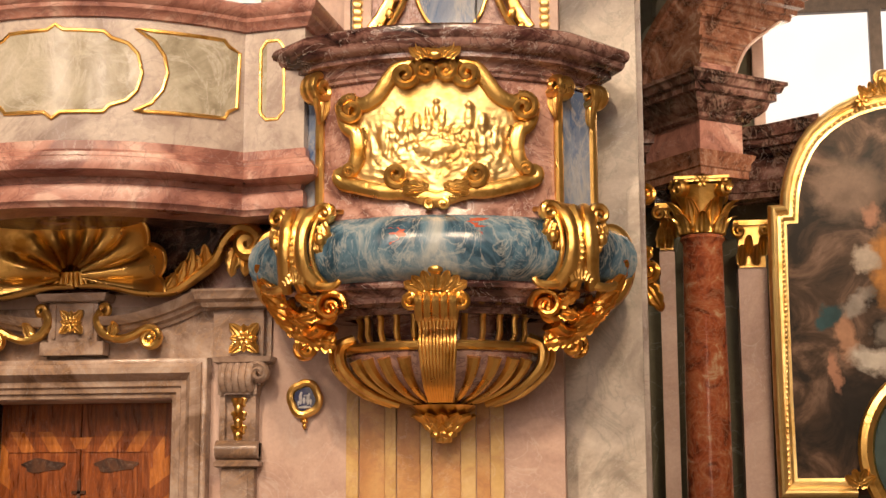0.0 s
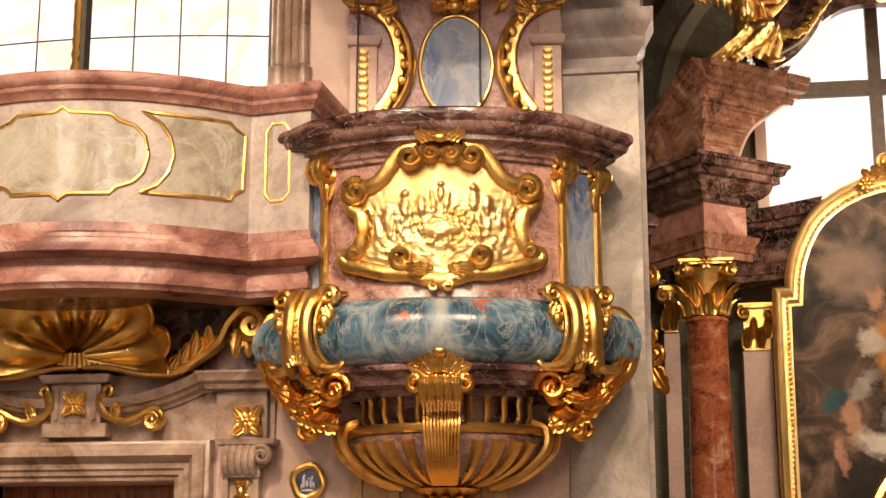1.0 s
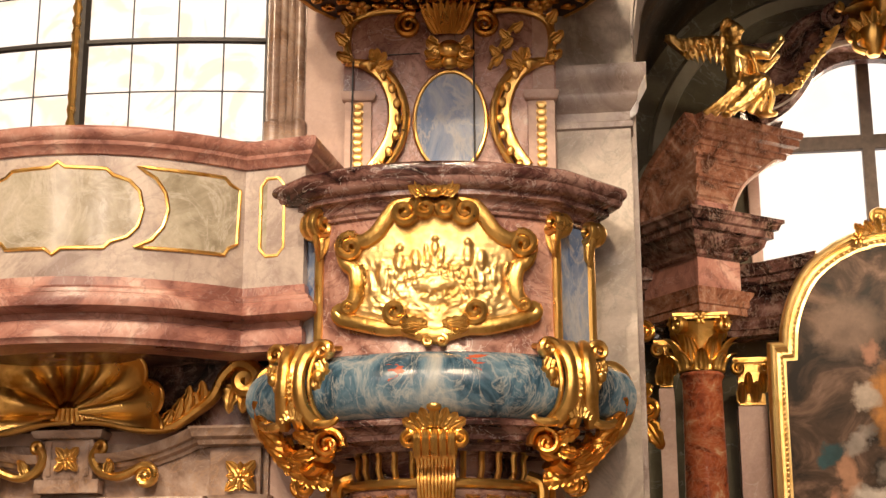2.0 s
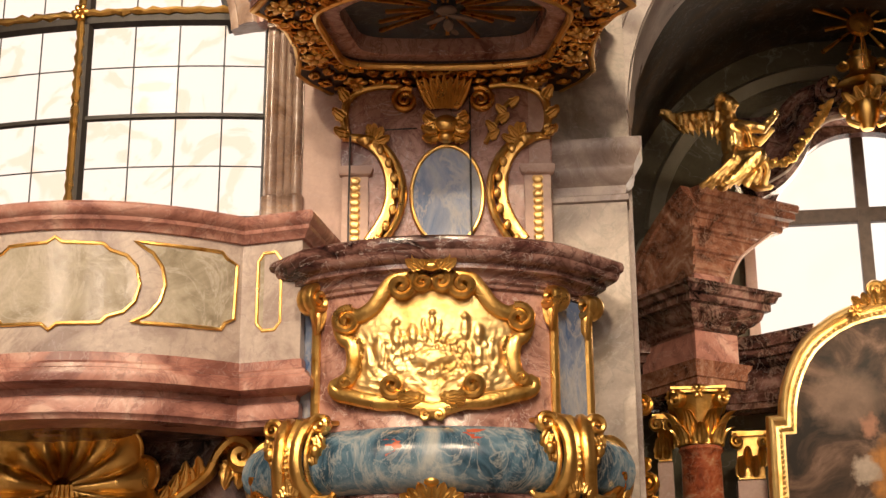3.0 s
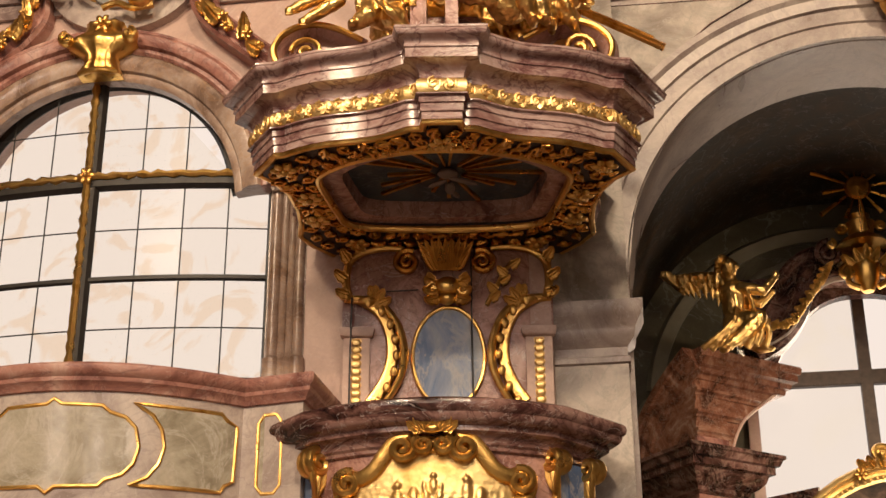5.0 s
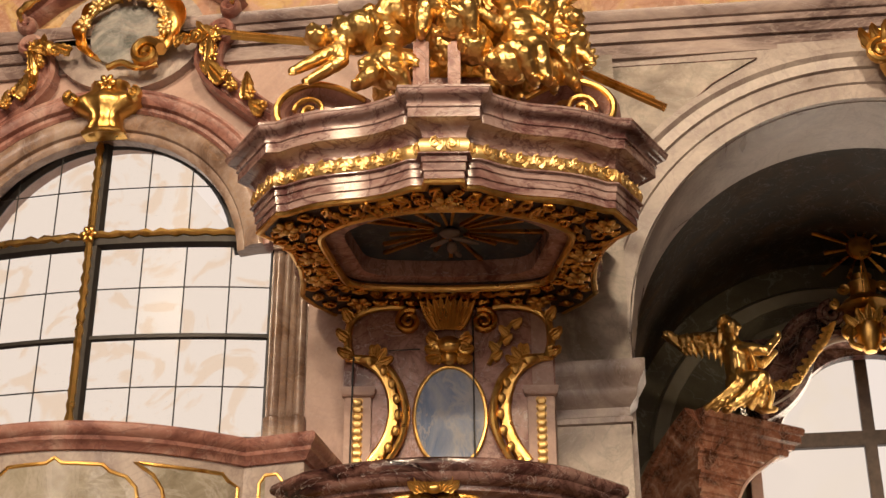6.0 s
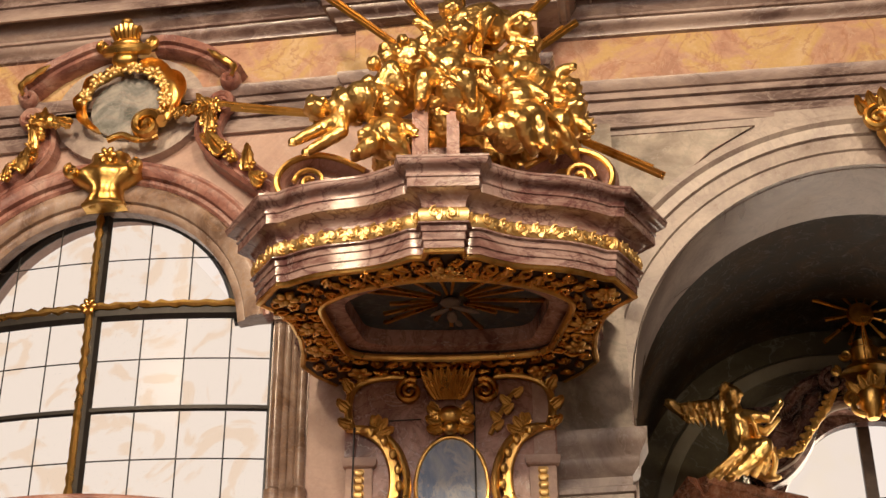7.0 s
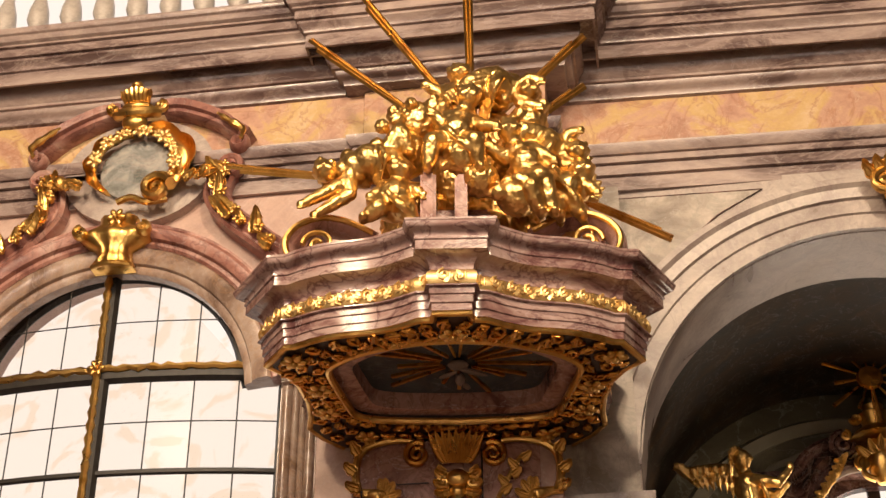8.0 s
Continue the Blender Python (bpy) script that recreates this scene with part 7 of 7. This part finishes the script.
def painting_material():
    """Dark brown clouds with soft patches of colour: x, z, half width, half height, turn, colour."""
    mat, tree, bsdf = nodes_of("dark_oil_painting")
    co = tree.nodes.new("ShaderNodeTexCoord")
    n = add(tree, "ShaderNodeTexNoise", Scale=2.2, Detail=7.0, Roughness=0.6, Distortion=1.2)
    tree.links.new(co.outputs["Object"], n.inputs[0])
    col = ramp(tree, n.outputs[0], [(0.38, (0.014, 0.010, 0.008)), (0.49, (0.05, 0.030, 0.020)), (0.56, (0.10, 0.06, 0.042)), (0.66, (0.18, 0.115, 0.085))]).outputs[0]
    w = add(tree, "ShaderNodeTexNoise", Scale=7.0, Detail=4.0, Roughness=0.6)
    tree.links.new(co.outputs["Object"], w.inputs[0])
    shift = tree.nodes.new("ShaderNodeVectorMath")
    shift.operation = "MULTIPLY_ADD"
    shift.inputs[1].default_value, shift.inputs[2].default_value = (0.22, 0.0, 0.22), (-0.11, 0.0, -0.11)
    tree.links.new(w.outputs[1], shift.inputs[0])
    warped = tree.nodes.new("ShaderNodeVectorMath")
    tree.links.new(co.outputs["Object"], warped.inputs[0])
    tree.links.new(shift.outputs[0], warped.inputs[1])
    for x, z, sx, sz, turn, c in ((1.75, 2.30, 0.50, 0.40, 20, (0.010, 0.008, 0.007)), (1.62, 4.15, 0.34, 0.30, 0, (0.15, 0.10, 0.075)), (1.95, 3.50, 0.22, 0.40, 10, (0.34, 0.15, 0.035)), (1.72, 3.55, 0.13, 0.14, -30, (0.36, 0.30, 0.25)), (1.80, 3.92, 0.09, 0.11, 0, (0.26, 0.13, 0.085)), (1.62, 3.18, 0.20, 0.09, -35, (0.22, 0.19, 0.17)), (1.55, 2.92, 0.11, 0.23, -10, (0.30, 0.16, 0.10)), (1.46, 2.62, 0.06, 0.23, -8, (0.26, 0.13, 0.085)), (1.42, 3.08, 0.08, 0.15, 25, (0.015, 0.05, 0.06)), (1.80, 2.72, 0.28, 0.12, 15, (0.40, 0.36, 0.32)), (1.88, 2.95, 0.16, 0.13, 40, (0.13, 0.11, 0.095)), (2.1, 2.42, 0.26, 0.14, 0, (0.02, 0.016, 0.013))):
        off = tree.nodes.new("ShaderNodeVectorMath")
        off.operation = "SUBTRACT"
        off.inputs[1].default_value = (x, 12.33, z)
        tree.links.new(warped.outputs[0], off.inputs[0])
        mp = add(tree, "ShaderNodeMapping")
        mp.vector_type = "TEXTURE"
        mp.inputs["Rotation"].default_value, mp.inputs["Scale"].default_value = (0, radians(turn), 0), (sx, 50.0, sz)
        tree.links.new(off.outputs[0], mp.inputs[0])
        ln = tree.nodes.new("ShaderNodeVectorMath")
        ln.operation = "LENGTH"
        tree.links.new(mp.outputs[0], ln.inputs[0])
        mask = ramp(tree, ln.outputs["Value"], [(0.55, 0.9), (1.0, 0.0)])
        shade = mixed(tree, 0.5, tuple(1.25 * v for v in c), ramp(tree, w.outputs[0], [(0.35, 0.35), (0.65, 1.0)]).outputs[0], "MULTIPLY")
        col = mixed(tree, mask.outputs[0], col, shade)
    tree.links.new(col, bsdf.inputs["Base Color"])
    bsdf.inputs["Roughness"].default_value = 0.5
    bsdf.inputs["Specular IOR Level"].default_value = 0.15
    return mat


PAINT = painting_material()
part("canvas", plate([(PX + (x - PX) * 0.95, z - 0.03 if z > 2 else z) for x, z in outl], 12.325, 12.345), PAINT, piece, "dark brown cloudy painting")
lo = [(PX + 0.52 * math.cos(2 * math.pi * i / 48), 12.24, 1.98 + 0.62 * math.sin(2 * math.pi * i / 48)) for i in range(48)]
part("oval_frame", tube(lo, 0.065, 8, 0.8, True), GOLD, piece, "gilded oval lower frame")
part("oval_canvas", plate([(x, z) for x, _, z in lo], 12.27, 12.32), plain("dark_green_painting", (0.015, 0.03, 0.03), (0.04, 0.07, 0.065), 0.3, 5), piece)
part("frame_crest", join(*[moved(leaf(0.16, 0.09, 0.45, 4), pose(PX - 0.36 + 0.06 * q, 12.22, 4.92, 5, -60 + 22 * q, 0)) for q in range(6)], tube(spiral((PX - 0.24, 5.04), 0.07, 1.5, 0, 1, 12.22), 0.03, 8), tube(spiral((PX - 0.12, 5.02), 0.10, 1.4, 180, -1, 12.22), 0.03, 8), flower((PX - 0.42, 4.86), 0.06, 6, 12.2)), GOLD, piece, "gilded leaf crest")
part("foot_ornament", join(*[moved(leaf(0.2, 0.1, 0.45, 4), pose(1.58, 12.2, 1.72, 5, -60 + 40 * q, 0)) for q in range(4)]), GOLD, piece)

# chapel window, scrolled frame, crest
DARKFRAME = plain("brown_window_frame", (0.05, 0.03, 0.022), (0.12, 0.08, 0.06), 0.5, 12)
win = thing("window_2", "bright chapel window with brown frame behind the altar", "window", kind="structure")
structure("chapel_backdrop", box(-0.3, 3.8, 13.85, 13.9, 4.2, 7.4), DAY_PLAIN, "overexposed white daylight outside the chapel window", "backdrop")
part("mullion", box(2.00, 2.11, 13.25, 13.34, 4.5, 7.0), DARKFRAME, win, bevel=0.008)
part("mullion", box(2.55, 2.62, 13.26, 13.34, 4.5, 7.0), DARKFRAME, win, bevel=0.008)
part("transom", box(0.98, 3.30, 13.26, 13.34, 5.99, 6.13), DARKFRAME, win, bevel=0.008)
part("pane", box(0.98, 1.995, 13.295, 13.30, 4.5, 5.99), GLASS, win).visible_shadow = False
part("pane", box(0.98, 1.995, 13.295, 13.30, 6.13, 7.0), GLASS, win).visible_shadow = False
part("jamb", box(0.94, 1.04, 13.1, 13.24, 4.5, 5.9), STUCCO, win, bevel=0.006)
scrolls = thing("window_crown", "dark marble S-scrolls round the chapel window with gilding", "scroll", kind="structure")
SCX = 2.06
for s in (-1, 1):
    ln = [(SCX + s * x, z) for x, _, z in smooth_line([(1.06, 0, 6.28), (0.86, 0, 6.40), (0.70, 0, 6.60), (0.60, 0, 6.83), (0.47, 0, 6.99), (0.28, 0, 7.05), (0.0, 0, 7.03)], 6)]
    part("scroll", sweep([(-0.20, 0), (-0.20, 0.14), (-0.16, 0.17), (-0.10, 0.13), (-0.05, 0.15), (0.0, 0.21), (0.06, 0.17), (0.10, 0.23), (0.15, 0.25), (0.19, 0.20), (0.19, 0)], ln, "xz", base=13.05), DARK, scrolls, "dark veined marble scroll")
    pale = [(SCX + s * x, 12.80, z) for x, _, z in smooth_line([(0.95, 0, 6.22), (0.70, 0, 6.36), (0.53, 0, 6.60), (0.36, 0, 6.80), (0.16, 0, 6.86), (0.0, 0, 6.85)], 6)]
    part("pale_edge", tube(pale, lambda t: 0.012 + 0.06 * max(0.0, t - 0.45), 8, 0.8), LILAC, scrolls, "polished pale marble edge")
    part("volute", tube(spiral((SCX + s * 0.27, 7.10), 0.13, 1.9, 90, -s, 12.80), 0.03, 8, 1.8), DARK, scrolls)
    gl = [(SCX + s * x, z) for x, _, z in smooth_line([(0.92, 0, 6.42), (0.76, 0, 6.41), (0.64, 0, 6.47), (0.55, 0, 6.60), (0.44, 0, 6.74), (0.36, 0, 6.84), (0.31, 0, 6.95)], 4)]
    part("garland", join(*[ball((x, 12.76, z), (0.032, 0.03, 0.026 + 0.010 * (i % 3)), 8, 6) for i, (x, z) in enumerate(gl)], *[moved(leaf(0.10, 0.06, 0.4, 3), pose(x, 12.76, z, 5, 70 * (-1) ** i + 20 * s, 0)) for i, (x, z) in enumerate(gl)]), GOLD, scrolls, "gilded leaf garland")
part("head_wall", wall_shape(0.9, 3.45, 6.13, 7.0, 13.06, 13.18, (SCX - 0.82, SCX + 0.82, 6.13, lambda x: 6.13 + 0.66 * (1 - min(1, abs(x - SCX) / 0.82) ** 2.6)), 30), DARK, scrolls)
crestx = 2.06
cr = thing("altar_crest", "gilded vase-shaped crest over the altar window", "ornament", pose(0.02, 0, 0.24))
part("vase", lathe([(0, 6.42), (0.05, 6.43), (0.11, 6.52), (0.13, 6.66), (0.115, 6.78), (0.08, 6.84), (0, 6.84)], 20, (crestx, 12.7)), GOLD, cr)
pieces("vase_scroll", [tube(smooth_line([(crestx + s * 0.08, 12.62, 6.44), (crestx + s * 0.17, 12.62, 6.50), (crestx + s * 0.16, 12.62, 6.66), (crestx + s * 0.20, 12.62, 6.76)], 5) + spiral((crestx + s * 0.17, 6.60), 0.07, 1.4, 90, -s, 12.62), lambda t: 0.03 - 0.012 * t, 8, 1.4) for s in (-1, 1)], GOLD, cr, "gilded side scroll")
pieces("vase_leaf", [moved(leaf(0.17, 0.08, 0.4, 3), pose(crestx + 0.06 * q, 12.56, 6.70 - 0.03 * abs(q), 6, 24 * q, 0)) for q in (-2, -1, 0, 1, 2)], GOLD, cr, "gilded leaf")
part("crown", join(lathe([(0, 6.86), (0.24, 6.87), (0.20, 6.92), (0.11, 6.98), (0.13, 7.08), (0.14, 7.10), (0.09, 7.13), (0.10, 7.18), (0, 7.2)], 20, (crestx, 12.7)), *[tube(spiral((crestx + s * 0.17, 7.05), 0.05, 1.4, 180, -s, 12.66), 0.02, 7, 1.4) for s in (-1, 1)], *[tube(spiral((crestx + s * 0.28, 6.90), 0.045, 1.4, 90, s, 12.66), 0.018, 7, 1.4) for s in (-1, 1)]), GOLD, cr)
star = thing("sun_emblem", "gilded sun emblem with long rays above the altar", "emblem")
part("disc", lathe([(0, -0.03), (0.10, -0.025), (0.12, 0.0), (0.10, 0.03), (0, 0.04)], 24), OLDGOLD, star)
for o in list(star.children):
    o.matrix_basis = pose(0, 0, 0, 90, 0, 0)
star.matrix_world = pose(2.07, 12.5, 7.62)
for q in range(12):
    a = 2 * math.pi * q / 12 + 0.1
    L = 0.44 if q % 2 else 0.32
    part("ray", tube([(0.12 * math.cos(a), 0, 0.12 * math.sin(a)), (L * math.cos(a), 0, L * math.sin(a))], lambda t: 0.010 + 0.011 * t, 5), OLDGOLD, star)
part("rod", tube([(0, 0.02, -0.1), (0, 0.1, -0.45)], 0.008, 6), OLDGOLD, star)
# painted ring and curls on the back wall
RING = plain("olive_painted_moulding", (0.22, 0.20, 0.14), (0.32, 0.29, 0.21), 0.6, 3)
structure("lunette_ring", sweep([(0, 0), (0, 0.03), (-0.12, 0.05), (-0.16, 0.0)], arc((ARCH_X, 5.85), 1.55, 175, 5, 40), "xz", base=13.2), RING, "painted olive arch moulding", "moulding")
structure("painted_curl", join(tube(spiral((0.98, 6.78), 0.16, 1.3, 200, 1, 13.19), 0.035, 6, 0.4), tube([(x, 13.19, z) for x, _, z in smooth_line([(1.05, 0, 6.9), (1.15, 0, 7.08), (1.35, 0, 7.15), (1.6, 0, 7.25)], 5)], 0.035, 6, 0.4), tube(spiral((0.12, 5.75), 0.20, 1.4, 0, 1, 13.19), 0.03, 6, 0.4)), RING, "painted curls on the chapel wall", "moulding")

# winged statue on the pediment
an = [limb((0.86, 0, 6.24), (0.84, -0.02, 6.46), 0.115, 0.105), ball((0.85, -0.02, 6.48), (0.13, 0.11, 0.09)), ball((0.86, 0, 6.20), (0.14, 0.14, 0.11)), limb((0.84, 0, 6.52), (0.82, -0.02, 6.64), 0.05, 0.048), ball((0.815, -0.04, 6.69), (0.078, 0.085, 0.092)), ball((0.885, -0.08, 6.68), 0.022, 7, 5),
      limb((0.90, -0.10, 6.48), (1.08, -0.16, 6.41), 0.052, 0.042), limb((1.08, -0.16, 6.41), (1.19, -0.12, 6.54), 0.038, 0.028), ball((1.20, -0.12, 6.57), (0.03, 0.03, 0.045)), limb((0.90, 0.06, 6.46), (1.06, 0.06, 6.38), 0.05, 0.04), limb((1.06, 0.06, 6.38), (1.17, 0.02, 6.47), 0.036, 0.028),
      limb((0.90, -0.12, 6.16), (1.02, -0.20, 6.15), 0.09, 0.075), limb((1.02, -0.20, 6.14), (0.84, -0.20, 5.98), 0.07, 0.052), limb((0.84, -0.20, 5.98), (0.73, -0.20, 5.92), 0.05, 0.035), ball((0.71, -0.22, 5.88), (0.05, 0.06, 0.03)), limb((0.92, 0.06, 6.12), (1.03, 0.02, 5.98), 0.09, 0.07), ball((1.07, -0.04, 5.93), (0.08, 0.06, 0.03))]
an += [ball((0.80 + 0.085 * math.cos(a), -0.02 + 0.07 * math.sin(a * 2), 6.72 + 0.075 * math.sin(a)), 0.026, 7, 5) for a in [0.35 + 0.34 * i for i in range(13)]]
for q in range(8):
    an.append(tube(smooth_line([(0.84 + 0.035 * q, -0.13, 6.28 - 0.012 * q), (0.80 + 0.04 * q, -0.19, 6.14), (0.66 + 0.062 * q, -0.17, 6.02), (0.53 + 0.075 * q, -0.13, 5.93 - 0.02 * (q % 2))], 5), lambda t: 0.014 + 0.016 * t, 7))
    an.append(tube(smooth_line([(0.93 + 0.012 * q, -0.16 + 0.02 * q, 6.46 - 0.03 * q), (0.97, -0.19 + 0.02 * q, 6.34 - 0.02 * q), (1.0 - 0.01 * q, -0.16 + 0.02 * q, 6.22 - 0.012 * q)], 4), 0.016, 6))
wing = smooth_line([(0.80, 0.08, 6.60), (0.66, 0.10, 6.68), (0.48, 0.12, 6.69), (0.34, 0.12, 6.68), (0.23, 0.10, 6.73)], 5)
an.append(tube(wing, lambda t: 0.05 - 0.018 * t, 8))
for q, (x, y, z) in enumerate(wing[1::2]):
    an.append(moved(leaf(0.30 - 0.013 * q, 0.06, 0.15, 1, 0.022, 9, 7), pose(x, y + 0.02 * (q % 2), z + 0.02, -4, -172 - 5.0 * q, 0)))
    an.append(moved(leaf(0.17, 0.055, 0.15, 1, 0.024, 9, 7), pose(x, y - 0.05, z + 0.03, -4, -165 - 5.0 * q, 0)))
statue("winged_statue", join(*an), "gilded winged statue kneeling on the broken pediment", pose(0, 12.05, 0), "", 0.009)

# spandrel panel, keystone ornament over the arch, balustrade above the cornice
SP = GREY
structure("spandrel_panel", plate([(-0.06, 8.02), (1.06, 8.00), (0.70, 7.80), (0.36, 7.50), (0.08, 7.20), (-0.06, 7.02)], RIGHT_Y - 0.012, RIGHT_Y), GREY, "grey-green marble spandrel panel", "panel")
structure("spandrel_bead", tube([(x, RIGHT_Y - 0.012, z) for x, z in ((-0.06, 8.02), (1.06, 8.00), (0.70, 7.80), (0.36, 7.50), (0.08, 7.20), (-0.06, 7.02))], 0.006, 6, 1, True), DARK, "thin dark border of the spandrel panel", "moulding")
ko = thing("arch_ornament", "gilded crown-shaped ornament over the chapel arch", "ornament")
part("leaf_crown", join(*[moved(leaf(0.30, 0.14, 0.45, 4), pose(2.08 + 0.05 * q, 9.55, 7.82, 5, 16 * q, 0)) for q in range(-3, 4)], *[tube(spiral((2.08 + s * 0.14, 7.80), 0.10, 1.5, 90, -s, 9.52), 0.03, 8, 1.4) for s in (-1, 1)], *[tube([(1.92, 9.52, 7.98 - 0.05 * k), (2.24, 9.52, 7.98 - 0.05 * k)], 0.018, 6) for k in range(4)], ball((2.08, 9.6, 7.75), (0.16, 0.12, 0.2))), GOLD, ko)
WHITE = marble("white_stone", [(0.3, (0.45, 0.40, 0.36)), (0.7, (0.62, 0.57, 0.52))], (0.4, 0.36, 0.33), 1.5, 2.0, 0.4)
bal = thing("balustrade", "pale stone balustrade above the cornice", "balustrade")
part("base_rail", box(-9.0, -2.3, 9.20, 9.42, 9.66, 9.80), WHITE, bal, bevel=0.01)
part("top_rail", box(-9.0, -2.3, 9.20, 9.42, 10.50, 10.64), WHITE, bal, bevel=0.01)
BSH = lathe([(0, 10.02), (0.075, 10.02), (0.075, 10.07), (0.045, 10.10), (0.05, 10.16), (0.095, 10.28), (0.085, 10.40), (0.045, 10.55), (0.05, 10.62), (0.075, 10.66), (0.075, 10.72), (0, 10.72)], 14)
bm_ = mesh_of("baluster", BSH, WHITE)
for q in range(22):
    o = new("baluster", bm_)
    o.parent = bal
    o.location = (-8.85 + 0.30 * q, 9.31, -0.22)
upper = thing("window_3", "bright upper window above the cornice", "window", kind="structure")
part("pane", box(-6.6, -2.7, 9.86, 9.90, 9.8, 12.4), DAY_PLAIN, upper)
part("frame", tube([(x, 9.86, z) for x, z in ((-6.6, 9.8), (-6.6, 12.4), (-2.7, 12.4), (-2.7, 9.8))], 0.06, 6, 1, True), WHITE, upper)
